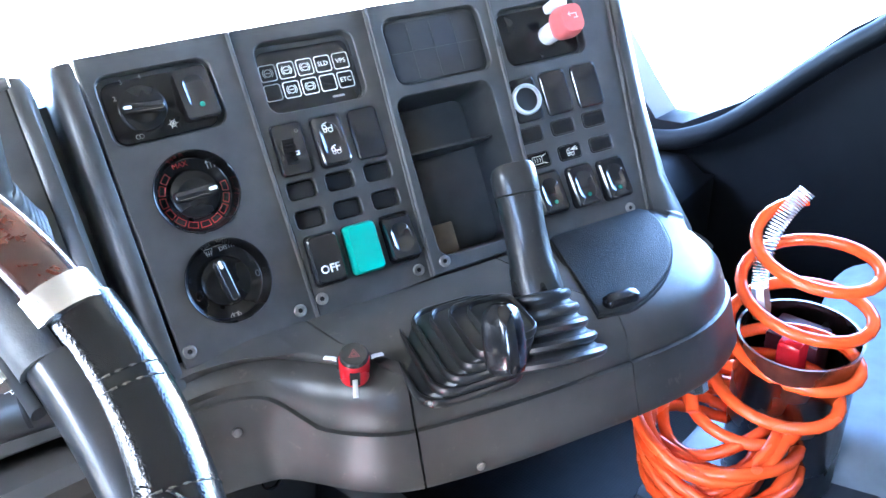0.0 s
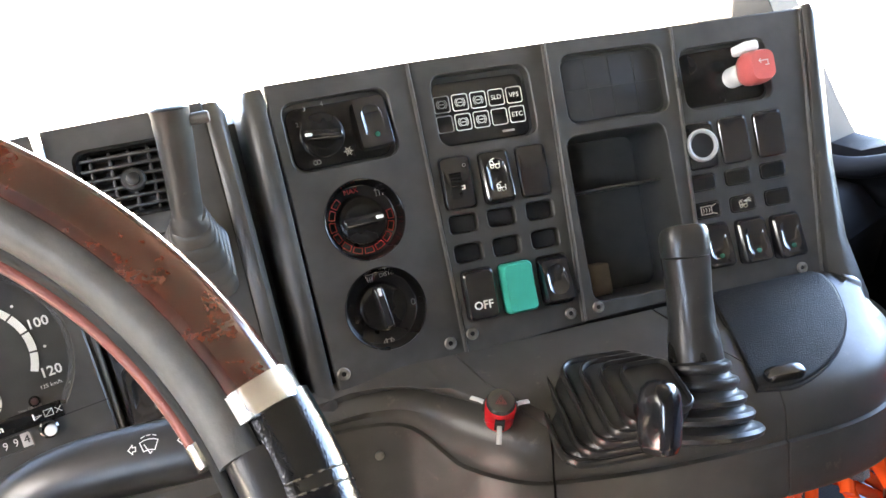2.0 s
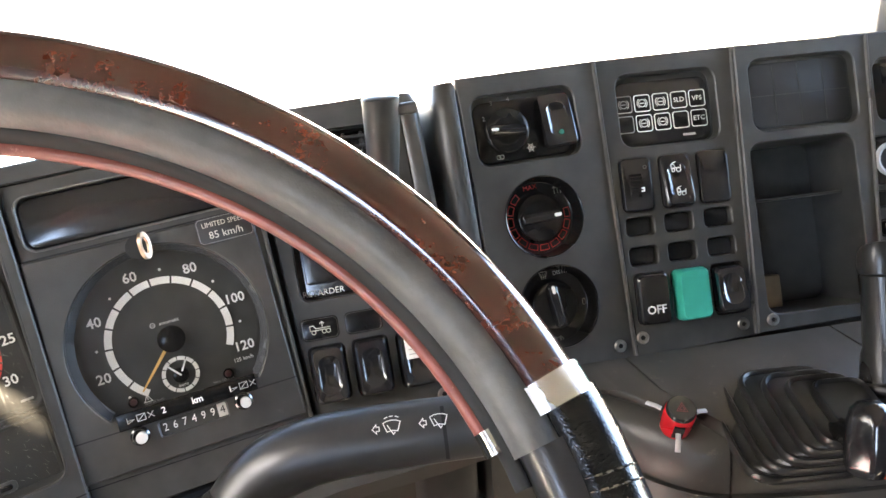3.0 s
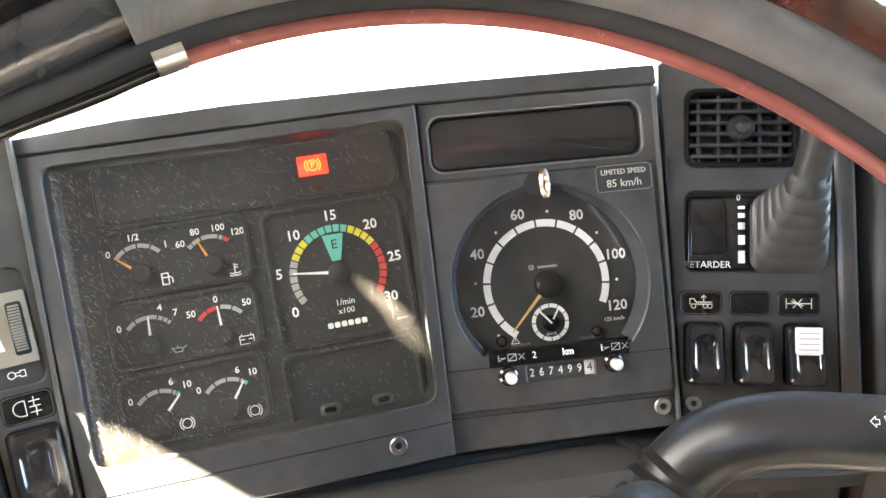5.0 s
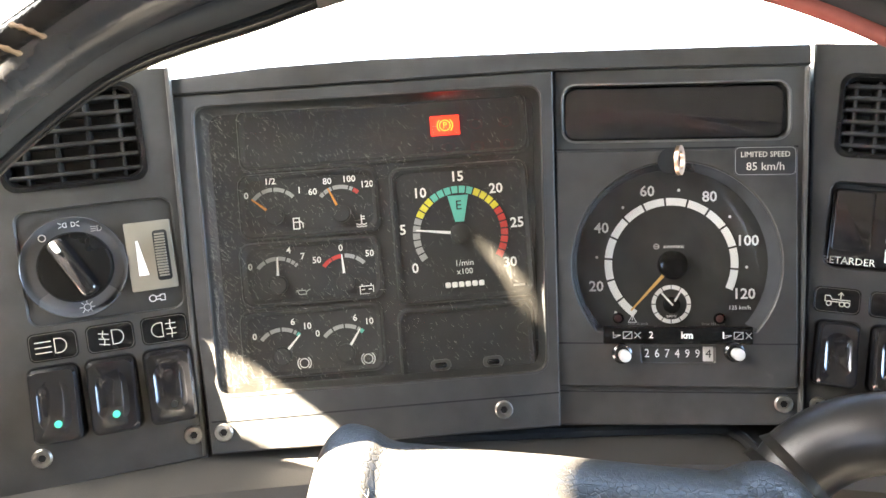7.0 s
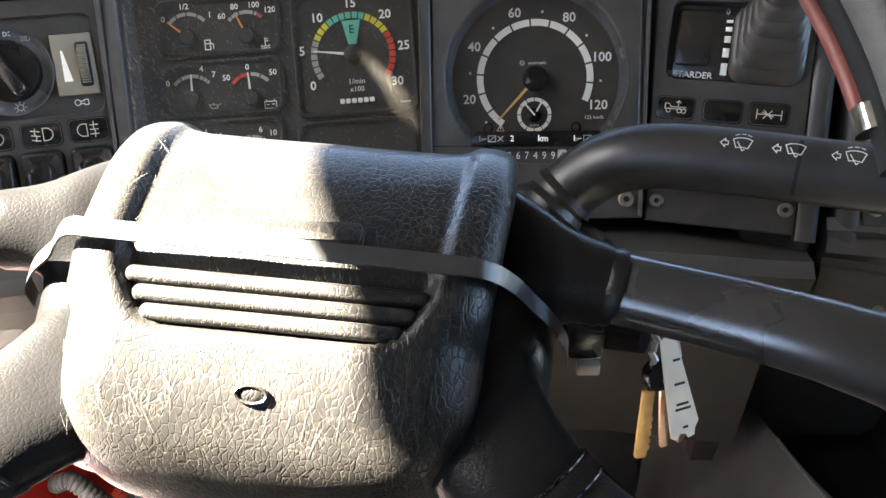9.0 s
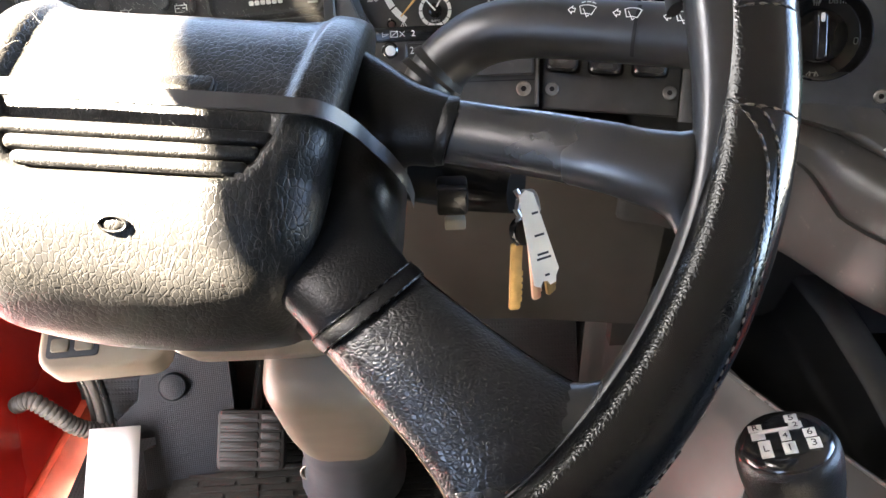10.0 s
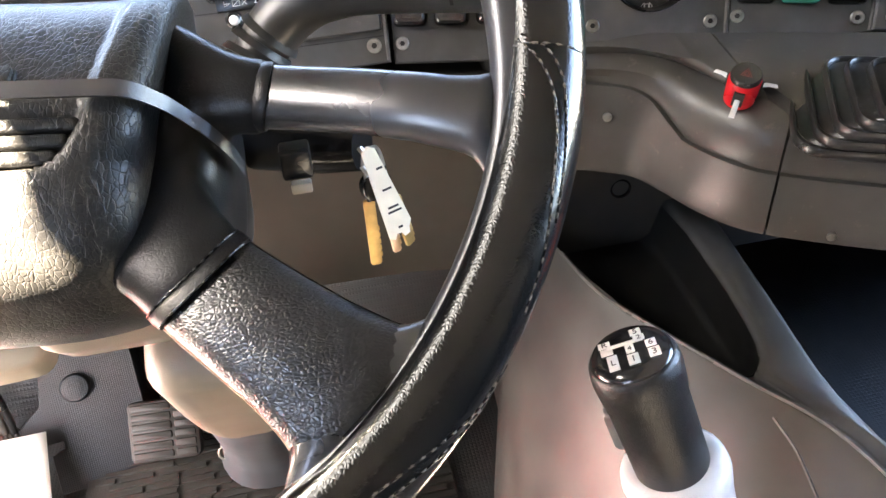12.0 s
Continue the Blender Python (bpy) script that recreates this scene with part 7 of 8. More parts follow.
def shelf_rings(lip):
    rings = []
    n = len(lip)
    for i, (x, y, k) in enumerate(lip):
        a, b = lip[max(i - 1, 0)], lip[min(i + 1, n - 1)]
        d = Vector((b[0] - a[0], b[1] - a[1], 0)).normalized()
        o = Vector((d.y, -d.x, 0))            # outwards, away from the dash
        p = Vector((x, y, 0))
        q = Vector((min(max(x, 0.326), 0.82), -0.045 - 0.35 * max(0.0, x - 0.36), 0))     # root under the panels
        kk = max(0.0, min(1.0, k / 0.55))
        zb = 0.828 - 0.031 * kk                # bead between the rounded top and the apron
        dt = 0.024 + 0.022 * kk
        f = min(1.0, (p - q).length / 0.06)
        u = [(q, 0.866), (q.lerp(p, 0.35), 0.859), (p - o * 0.042 * f, zb + dt), (p - o * 0.028 * f, zb + dt * 0.88), (p - o * 0.019 * f, zb + dt * 0.62), (p - o * 0.0145, zb + dt * 0.28), (p - o * 0.0132, zb + 0.003), (p - o * 0.0135, zb + 0.0008),
             (p - o * 0.0095, zb + 0.0002), (p - o * 0.0088, zb - 0.002), (p - o * 0.005, 0.768), (p - o * 0.001, 0.750), (p - o * 0.003, 0.744), (p - o * 0.012, 0.741), (q + Vector((0, 0.03, 0)), 0.742)]
        rings.append([(v.x, v.y, z) for v, z in u])
    return rings


fine = smooth_path([(x, y, k) for x, y, k in LIP], 5)
cuts = [0] + [next(i for i, p in enumerate(fine) if p.x > xc) for xc in (0.452, 0.636)] + [len(fine) - 1]
for (a_, b_), text in zip(zip(cuts, cuts[1:]), ("worn dark plastic shelf swelling out below the heater panel", "worn dark plastic shelf carrying the two bellows levers", "worn dark plastic shelf end with a rounded lid")):
    seg = [tuple(p) for p in fine[a_:b_ + 1]]
    if a_:
        seg[0] = (seg[0][0] + 0.0018, seg[0][1] - 0.0008, seg[0][2])
    bm = bmesh.new()
    loft(bm, shelf_rings(seg), True, True)
    tagged(part("console_shelf", bm, M_dash2, None, "", None, 38), text, "shelf", "", "structure")


def small_screw(x, y, z, n, r=0.0042):
    bm = bmesh.new()
    lathe(bm, [(r, -0.001), (r, 0.0012), (r * 0.7, 0.0018)], 14)
    return tagged(part("trim_screw", bm, M_screw, None, "", Matrix.Translation((x, y, z)) @ Vector(n).to_track_quat("Z", "Y").to_matrix().to_4x4()), "small dull screw in the console trim", "screw", "trim screws")


bm = bmesh.new()
lathe(bm, [(0.0125, 0.0), (0.0118, 0.0012), (0.0102, 0.0006), (0.0098, -0.008), (0.004, -0.008)], 24)
tagged(part("grommet_hole", bm, M_black, None, "", Matrix.Translation((0.4485, 0.0535, 0.6225)) @ Vector((-0.15, -1, 0.15)).to_track_quat("Z", "Y").to_matrix().to_4x4()), "round black grommet in the recess under the shelf", "grommet")
small_screw(0.368, -0.079, 0.800, (-0.2, -1, 0.1))
small_screw(0.500, -0.2335, 0.752, (-0.4, -1, -0.1))

# round lid in the shelf
lid = thing("shelf_lid", "dark grained rounded lid with a black finger latch", "lid", facing((0.712, -0.226, 0.8585), -27, 75))
bm = bmesh.new()
loop = [(p.x, p.y) for p in smooth_path([(-0.051, -0.070, 0), (-0.0124, -0.070, 0), (0.0312, -0.046, 0), (0.060, -0.012, 0), (0.073, 0.028, 0), (0.071, 0.050, 0)], 4)] + [(0.064, 0.0555), (-0.036, 0.047), (-0.044, 0.042)]
loft(bm, [[(x * k, y * k, z) for x, y in loop] for k, z in ((1.0, -0.006), (1.0, 0.0022), (0.985, 0.0036), (0.96, 0.0040))])
part("lid_panel", bm, M_lid, lid, "", None, 50)
bm = bmesh.new()
loft(bm, [[(x * k, y * k, z) for x, y in loop] for k, z in ((1.03, -0.008), (1.03, 0.0006), (0.99, 0.0008))])
part("lid_gap", bm, M_void, lid)
bm = bmesh.new()
rings = [[(0.0 + x, -0.040 + y, z) for x, y in rr(0.036 * k, 0.013 * k, 0.006 * k)] for k, z in ((1, 0.001), (1, 0.008), (0.8, 0.011), (0.4, 0.012))]
loft(bm, rings)
part("latch", bm, M_gloss, lid, "black finger latch", T(-0.026, -0.022, 0.0005, 2))

# hazard switch torn out of its hole, held by its clips
hz = thing("hazard_switch", "red hazard switch standing on its clip arms on the shelf", "switch", Matrix.Translation((0.447, -0.152, 0.842)) @ pose(0, 0, 0, 22, 6, -35) @ Matrix.Scale(0.9, 4))
bm = bmesh.new()
lathe(bm, [(0.0135, 0.000), (0.0140, 0.010), (0.0140, 0.026), (0.0130, 0.028)], 28)
part("switch_body", bm, M_redpl, hz)
bm = bmesh.new()
lathe(bm, [(0.0132, 0.026), (0.0132, 0.031), (0.0120, 0.0325)], 28)
cap = part("switch_cap", bm, M_gloss, hz, "black cap with a red triangle")
icon(cap, [[(-4, -3.2), (4, -3.2), (0, 4), (-4, -3.2)], [(-2, -2), (2, -2), (0, 1.8), (-2, -2)]], 0.0012, 0.0005, 0, 0, 0.0328, M_redd, "triangle")
for a_ in (62, 182, 302):
    c_, s_ = math.cos(radians(a_ - 35)), math.sin(radians(a_ - 35))
    bm = bmesh.new()
    tube(bm, [(0.013 * c_, 0.013 * s_, 0.014), (0.022 * c_, 0.022 * s_, 0.013), (0.031 * c_, 0.031 * s_, 0.009)], 0.0024, 8, (1.0, 0.35))
    part("clip_arm", bm, M_clear, hz, "milky plastic clip arm")
    bm = bmesh.new()
    box(bm, -0.0045, 0.0045, -0.0025, 0.0025, 0.006, 0.022)
    part("body_slot", bm, M_void, hz, "", T(0.0130 * c_, 0.0130 * s_, 0, a_ - 35 - 90) @ T(0, 0, 0))

# square bellows with a glossy handle
sb = thing("parking_lever", "square stepped rubber bellows with a glossy black handle", "lever", Matrix.Identity(4))
A_ = Vector((0.905, -0.425, 0.0))
B_ = Vector((0.42, 0.90, 0.10)).normalized()
rings = []
steps = 6
for k in range(steps):
    f = 1 - 0.115 * k
    c_ = Vector((0.5230, -0.1850, 0.838)) + Vector((0.0015, -0.0115, 0.0075)) * k
    for dz, g in ((-0.002, 0.965), (0.0008, 1.0), (0.0052, 1.0), (0.0072, 0.985), (0.0076, 0.955), (0.0060, 0.925), (0.0035, 0.915)):
        rings.append([c_ + A_ * x + B_ * y + Vector((0, -0.25, 1)) * (dz + 0.001 * k) for x, y in rr(0.094 * f * g, 0.138 * f * g, 0.022 * f)])
bm = bmesh.new()
loft(bm, rings)
part("bellows", bm, M_rubber, sb, "stepped black rubber bellows", None, 40)
bm = bmesh.new()
hb, ht = Vector((0.4780, -0.2950, 0.8800)), Vector((0.4930, -0.2800, 0.9270))
ha = (ht - hb).normalized()
hm = Matrix.Translation(hb) @ ha.to_track_quat("Z", "Y").to_matrix().to_4x4() @ pose(0, 0, 0, 0, 0, -35)
loft(bm, [[hm @ Vector((x, y, z_)) for x, y in rr(w_, h_, 0.008)] for w_, h_, z_ in ((0.016, 0.014, 0.0), (0.024, 0.020, 0.002), (0.0275, 0.0235, 0.008), (0.0285, 0.0245, 0.022), (0.0275, 0.0240, 0.036), (0.0245, 0.0215, 0.045), (0.018, 0.016, 0.0495), (0.009, 0.008, 0.051))])
part("handle", bm, M_gloss, sb, "glossy black handle", None, 60)
bm = bmesh.new()
tube(bm, [(0.520, -0.240, 0.866), (0.505, -0.262, 0.882), (0.488, -0.283, 0.898)], 0.0095, 12)
part("handle_stem", bm, M_black, sb, "", None, 60)

# round bellows lever
rb = thing("hand_brake_lever", "upright black lever rising from a round ribbed bellows", "lever", Matrix.Identity(4))
base, neck = Vector((0.568, -0.264, 0.828)), Vector((0.5915, -0.229, 0.902))
rings = []
ax_ = (neck - base).normalized()
sx_ = Vector((1, 0.6, 0)).cross(ax_).normalized()
sy_ = ax_.cross(sx_)
for k in range(5):
    f = k / 4.0
    r_ = 0.0455 - 0.0190 * f ** 0.9
    for df, g in ((0.0, 0.90), (0.04, 0.99), (0.11, 1.02), (0.17, 0.98), (0.20, 0.86)):
        c_ = base.lerp(neck, min(1.0, (f + df * 0.95) * 0.60))
        rings.append([c_ + sx_ * (r_ * g * math.cos(2 * math.pi * i / 26)) + sy_ * (r_ * g * math.sin(2 * math.pi * i / 26)) for i in range(26)])
bm = bmesh.new()
loft(bm, rings)
part("bellows", bm, M_rubber, rb, "round ribbed black bellows", None, 40)
bm = bmesh.new()
GD = (Vector((0.6080, -0.2015, 0.9740)) - neck).normalized()
GX = Vector((0.80, -0.60, 0.0))
GX = (GX - GD * GX.dot(GD)).normalized()
GY = GD.cross(GX)


def grip_ring(t_, w_, h_, r_, slant=0.0):
    o_ = neck + GD * t_
    return [o_ + GX * x + GY * y + GD * (slant * y) for x, y in rr(w_, h_, r_, 0, 0, 5)]


loft(bm, [grip_ring(*q_) for q_ in ((-0.042, 0.046, 0.042, 0.019), (-0.022, 0.0435, 0.0395, 0.018), (-0.002, 0.040, 0.036, 0.017), (0.002, 0.037, 0.033, 0.015), (0.030, 0.0355, 0.0315, 0.014), (0.0595, 0.0375, 0.033, 0.013), (0.0605, 0.0350, 0.0305, 0.012))])
part("lever_grip", bm, M_grip, rb, "worn black plastic grip", None, 40)
bm = bmesh.new()
loft(bm, [grip_ring(*q_) for q_ in ((0.0600, 0.0350, 0.0305, 0.012), (0.0612, 0.0380, 0.0335, 0.013), (0.0700, 0.0385, 0.0340, 0.013, -0.10), (0.0785, 0.0380, 0.0335, 0.013, -0.25), (0.0820, 0.0350, 0.0305, 0.012, -0.28), (0.0832, 0.0290, 0.0245, 0.010, -0.28), (0.0826, 0.0240, 0.0200, 0.008, -0.28))])
part("grip_cap", bm, M_grip, rb, "slanted worn cap", None, 40)
bm = bmesh.new()
c_ = neck + GD * 0.0829
for r_ in (0.0034, 0.0058):
    tube(bm, [c_ + GX * (r_ * math.cos(k * math.pi / 10)) + (GY - GD * 0.28) * (r_ * math.sin(k * math.pi / 10)) for k in range(21)], 0.0004, 5)
part("cap_ring", bm, M_rib, rb)

# torn strip on the console corner
bm = bmesh.new()
tube(bm, smooth_path([(0.859, -0.220, 0.830), (0.847, -0.247, 0.830), (0.835, -0.270, 0.829)], 4), [0.002, 0.0036, 0.0044, 0.0048, 0.0050, 0.0050, 0.0046, 0.0036, 0.002], 8, (0.18, 1.0))
tagged(part("tape_strip", bm, M_rib, None, "", None), "curled grey tape strip on the console corner", "tape")

# ---- engine tunnel with its tray and the gear lever ----
bm = bmesh.new()
rings = []
for y, x0, x1, z1, x2, x3, dip in ((0.36, 0.34, 0.36, 0.55, 0.505, 0.550, 0.055), (0.20, 0.325, 0.352, 0.575, 0.505, 0.549, 0.055), (0.05, 0.280, 0.345, 0.592, 0.504, 0.547, 0.056), (-0.02, 0.262, 0.352, 0.60, 0.502, 0.545, 0.056), (-0.07, 0.250, 0.366, 0.60, 0.500, 0.541, 0.056), (-0.12, 0.240, 0.384, 0.60, 0.498, 0.537, 0.056), (-0.165, 0.233, 0.408, 0.60, 0.493, 0.533, 0.054), (-0.195, 0.228, 0.428, 0.60, 0.488, 0.530, 0.046), (-0.215, 0.225, 0.440, 0.60, 0.480, 0.528, 0.030), (-0.228, 0.222, 0.448, 0.60, 0.470, 0.527, 0.008), (-0.240, 0.221, 0.456, 0.60, 0.470, 0.526, 0.001), (-0.27, 0.218, 0.474, 0.60, 0.486, 0.526, 0.001), (-0.32, 0.212, 0.503, 0.60, 0.510, 0.532, 0.001), (-0.50, 0.205, 0.540, 0.58, 0.56, 0.60, 0.001), (-1.35, 0.20, 0.545, 0.56, 0.60, 0.64, 0.001)):
    w = x2 - x1
    rings.append([(x0, y, 0.05), (x0 + 0.006, y, 0.12), (x0 + (x1 - x0) * 0.35, y, 0.12 + (z1 - 0.12) * 0.52), (x0 + (x1 - x0) * 0.8, y, z1 - 0.035), (x1 - 0.004, y, z1 - 0.004), (x1 + 0.003, y, z1 - 0.0005),
                  (x1 + w * 0.10, y, z1 - dip * 0.75), (x1 + w * 0.22, y, z1 - dip), (x1 + w * 0.85, y, z1 - dip), (x1 + w * 0.93, y, z1 - dip * 0.85), (x2, y, z1 - dip * 0.12), (x2 + 0.001, y, z1 - dip * 0.05), (x2 + 0.003, y, z1 - dip * 0.005), (x2 + 0.007, y, z1 + 0.002), (x2 + 0.011, y, z1 + 0.0032), (x2 + (x3 - x2) * 0.5, y, z1 + 0.004), (x3 - 0.008, y, z1 + 0.001), (x3 - 0.003, y, z1 - 0.001), (x3, y, z1 - 0.006), (x3 + 0.002, y, z1 - 0.014), (x3 + 0.012, y, z1 - 0.10), (x3 + 0.03, y, 0.15), (x3 + 0.03, y, 0.05)])
loft(bm, rings)
# added black sheet that darkens the tray's floor and side walls
liner = bmesh.new()
loft(liner, [[(x, y, z + 0.0018) for x, y, z in ring[6:11]] + [(x, y, z - 0.004) for x, y, z in reversed(ring[6:11])] for ring in rings[1:10]])
setting("engine_tunnel", bm, M_tunnel, "grey moulded engine tunnel with a dark tray", "tunnel", None, 50)
setting("tunnel_tray", liner, M_tray, "black sheet over the floor and sides of the tunnel's tray", "tray", None, 50)
bm = bmesh.new()
tube(bm, smooth_path([(0.353, -0.015, 0.600), (0.365, -0.075, 0.601), (0.384, -0.12, 0.601), (0.450, -0.23, 0.601), (0.503, -0.318, 0.600), (0.535, -0.46, 0.59)], 6), 0.0022, 6)
setting("trim", bm, M_edge, "pale worn edge bead along the tunnel", "trim")

bm = bmesh.new()
tube(bm, smooth_path([(0.456, -0.282, 0.6005), (0.456, -0.318, 0.6000), (0.449, -0.361, 0.597)], 6), 0.0016, 6)
setting("trim", bm, M_edge, "faint moulding line on the tunnel", "trim")

gear = thing("gear_lever", "black gear knob with a shift pattern on a white collar", "gear lever", Matrix.Identity(4))
top, bot = Vector((0.2690, -0.3720, 0.8180)), Vector((0.2975, -0.3900, 0.7300))
ga = (top - bot).normalized()
GM = Matrix.Translation(bot) @ (ga.to_track_quat("Z", "Y").to_matrix().to_4x4())
GL = (top - bot).length
bm = bmesh.new()
lathe(bm, [(0.0220, 0.0), (0.0235, 0.004), (0.0240, GL * 0.35), (0.0245, GL * 0.62), (0.0262, GL * 0.78), (0.0268, GL * 0.88), (0.0262, GL * 0.95), (0.0250, GL * 0.985), (0.0235, GL)], 40, cap0=True)
kb = part("knob", bm, M_knob, gear, "black grained gear knob", GM, 60)
bm = bmesh.new()
lathe(bm, [(0.0255, GL * 0.70), (0.0258, GL * 0.705)], 40, cap1=False)
part("knob_seam", bm, M_void, kb)
bm = bmesh.new()
lathe(bm, [(0.0236, GL - 0.0004), (0.0225, GL + 0.0022), (0.016, GL + 0.0042), (0.006, GL + 0.0050)], 40)
cap = part("shift_plate", bm, M_gloss, gear, "glossy black plate with a white shift pattern", GM, 60)
gx = (GM.to_3x3().inverted() @ Vector((0.97, -0.2, 0)))
ang = math.degrees(math.atan2(gx.y, gx.x))
PM = GM @ pose(0, 0, GL + 0.0054, 0, 0, ang)


def gate(x, y, w, h, s=None):
    bm = bmesh.new()
    rbox(bm, w, h, 0.0004, 0, 0.0003, 0.0001)
    o = part("pattern_field", bm, M_white, gear, "", PM @ T(x, y, -0.0002 - 2.6 * (x * x + y * y)))
    if s:
        lettering(s, min(w, h) * 1.05, gear, 0, 0, 0, M_ink, m=PM @ T(x, y, 0.0003 - 2.6 * (x * x + y * y)))


gate(-0.0130, 0.0085, 0.0070, 0.0055, "R")
gate(-0.0125, 0.0020, 0.0070, 0.0060)
gate(-0.0105, -0.0085, 0.0060, 0.0130, "L")
gate(0.0005, -0.0010, 0.0050, 0.0075, "4")
gate(0.0010, -0.0100, 0.0065, 0.0090, "1")
gate(0.0060, 0.0125, 0.0065, 0.0060, "5")
gate(0.0070, 0.0065, 0.0065, 0.0050, "2")
gate(0.0125, -0.0005, 0.0060, 0.0065, "6")
gate(0.0130, -0.0085, 0.0065, 0.0080, "3")
gate(-0.0015, 0.0045, 0.0210, 0.0028)
bm = bmesh.new()
rbox(bm, 0.014, 0.034, 0.005, 0.018, 0.030, 0.003)
part("range_switch", bm, M_edge, gear, "grey splitter switch on the knob's side", GM @ pose(0, 0, GL * 0.38, 0, 0, ang + 158) @ pose(0, 0, 0, 90, 0, 90))
bm = bmesh.new()
lathe(bm, [(0.030, -0.045), (0.0315, -0.025), (0.0335, -0.012), (0.0345, -0.006), (0.0335, 0.000), (0.029, 0.004), (0.024, 0.004)], 36, cap0=True)
part("collar", bm, M_clear, gear, "white plastic collar", GM, 60)
bm = bmesh.new()
tube(bm, [GM @ Vector((0, 0, -0.040)), GM @ Vector((0.0, 0.0, -0.12)), GM @ Vector((0.0, 0, -0.32))], [0.022, 0.022, 0.050], 18)
part("lever_boot", bm, M_rubber, gear, "black rubber lever boot")
bm = bmesh.new()
for k in range(5):
    tube(bm, [GM @ Vector((0.03, -0.014 + 0.004 * k, -0.018)), GM @ Vector((0.040, -0.016 + 0.005 * k, -0.022 + 0.003 * (k % 2)))], 0.0016, 5)
part("cable_tie", bm, M_black, gear, "black cable tie ends")

# ---- footwell: mat, pedals, covers ----
mat_ = thing("floor_mat", "worn ribbed black rubber floor mat", "mat", Matrix.Identity(4))
bm = bmesh.new()
box(bm, -0.36, 0.225, -0.55, 0.36, FLOOR + 0.001, FLOOR + 0.008, 0.002)
part("mat_base", bm, M_tread, mat_)
bm = bmesh.new()
rnd = random.Random(4)
for j in range(46):
    x_, y_ = -0.345 + rnd.uniform(0, 0.03), -0.30 + j * 0.0138
    while x_ < 0.20:
        w_ = rnd.choice((0.030, 0.052, 0.075, 0.11))
        h_ = 0.0025 + rnd.uniform(0, 0.002)
        dy = rnd.uniform(-0.0012, 0.0012)
        box(bm, x_, min(x_ + w_, 0.222), y_ + dy, y_ + dy + 0.0075 + rnd.uniform(0, 0.002), FLOOR + 0.007, FLOOR + 0.008 + h_)
        x_ += w_ + rnd.uniform(0.004, 0.012)
tagged(part("ribs", bm, M_tread, mat_, "raised rubber ribs"), kind="stuff")

ped = thing("clutch_pedal", "black ribbed rubber pedal pad", "pedal", Matrix.Translation((-0.221, 0.236, 0.162)) @ pose(0, 0, 0, 48, 0, -4))
bm = bmesh.new()
rbox(bm, 0.112, 0.098, 0.010, -0.012, 0.006, 0.003)
part("pad", bm, M_pedal, ped)
for k in range(12):
    bm = bmesh.new()
    rbox(bm, (0.064, 0.033)[k % 2], 0.0118, 0.003, 0.004, 0.0080, 0.0015, (-0.019, 0.034)[k % 2], -0.0385 + (k // 2) * 0.0154)
    part("tread_rib", bm, M_pedal, ped)
bm = bmesh.new()
tube(bm, [(0.0, 0.0, -0.010), (0.0, 0.10, -0.05), (0.0, 0.26, -0.10)], 0.012, 10)
part("pedal_arm", bm, M_black, ped)
ped2 = thing("brake_pedal", "black ribbed rubber pedal pad beside the column", "pedal", Matrix.Translation((-0.150, 0.290, 0.205)) @ pose(0, 0, 0, 62, 0, 0))
bm = bmesh.new()
rbox(bm, 0.066, 0.095, 0.012, -0.012, 0.006, 0.003)
part("pad", bm, M_tread, ped2)
for k in range(5):
    bm = bmesh.new()
    lathe(bm, [(0.0045, 0.004), (0.0045, 0.009), (0.003, 0.0105)], 14)
    part("tread_stud", bm, M_tread, ped2, "", T(-0.018 + 0.018 * (k % 3), 0.02 - 0.03 * (k // 3), 0))

cov = thing("footwell_cover", "blue-grey moulded footwell side cover with a round knob", "cover", Matrix.Translation((-0.352, 0.295, 0.20)) @ pose(0, 0, 0, 52, 0, 8))
bm = bmesh.new()
loop = [(-0.040, 0.130), (0.082, 0.140), (0.096, 0.10), (0.100, -0.36), (-0.062, -0.40), (-0.062, -0.075), (-0.040, -0.070), (-0.040, -0.055), (-0.092, -0.055), (-0.100, -0.020), (-0.062, 0.010)]
loft(bm, [[(x, y, z) for x, y in loop] for z in (-0.05, -0.004)] + [[(x * 0.97, y * 0.985, 0.0) for x, y in loop]])
part("cover_panel", bm, M_deepblue, cov, "", None, 45)
bm = bmesh.new()
lathe(bm, [(0.0235, -0.002), (0.0235, 0.006), (0.021, 0.010), (0.012, 0.0125)], 30)
part("round_knob", bm, M_deepblue, cov, "dark round fastening knob", T(0.000, 0.025, 0))

pap = Matrix.Translation((-0.436, 0.196, 0.160)) @ pose(0, 0, 0, 32, 4, 6)
bm = bmesh.new()
loft(bm, [[(x, y, 0.004 * math.sin((y + 0.1) * 9)) for x in (-0.040, -0.013, 0.013, 0.040)] for y in (-0.20, -0.10, 0.0, 0.062)], False, False, closed=False)
ob = part("paper_sheet", bm, M_paper, None, "", pap)
sol = ob.modifiers.new("thickness", "SOLIDIFY")
sol.thickness = 0.0006
tagged(ob, "blank white paper sheet tucked beside the footwell cover", "paper")

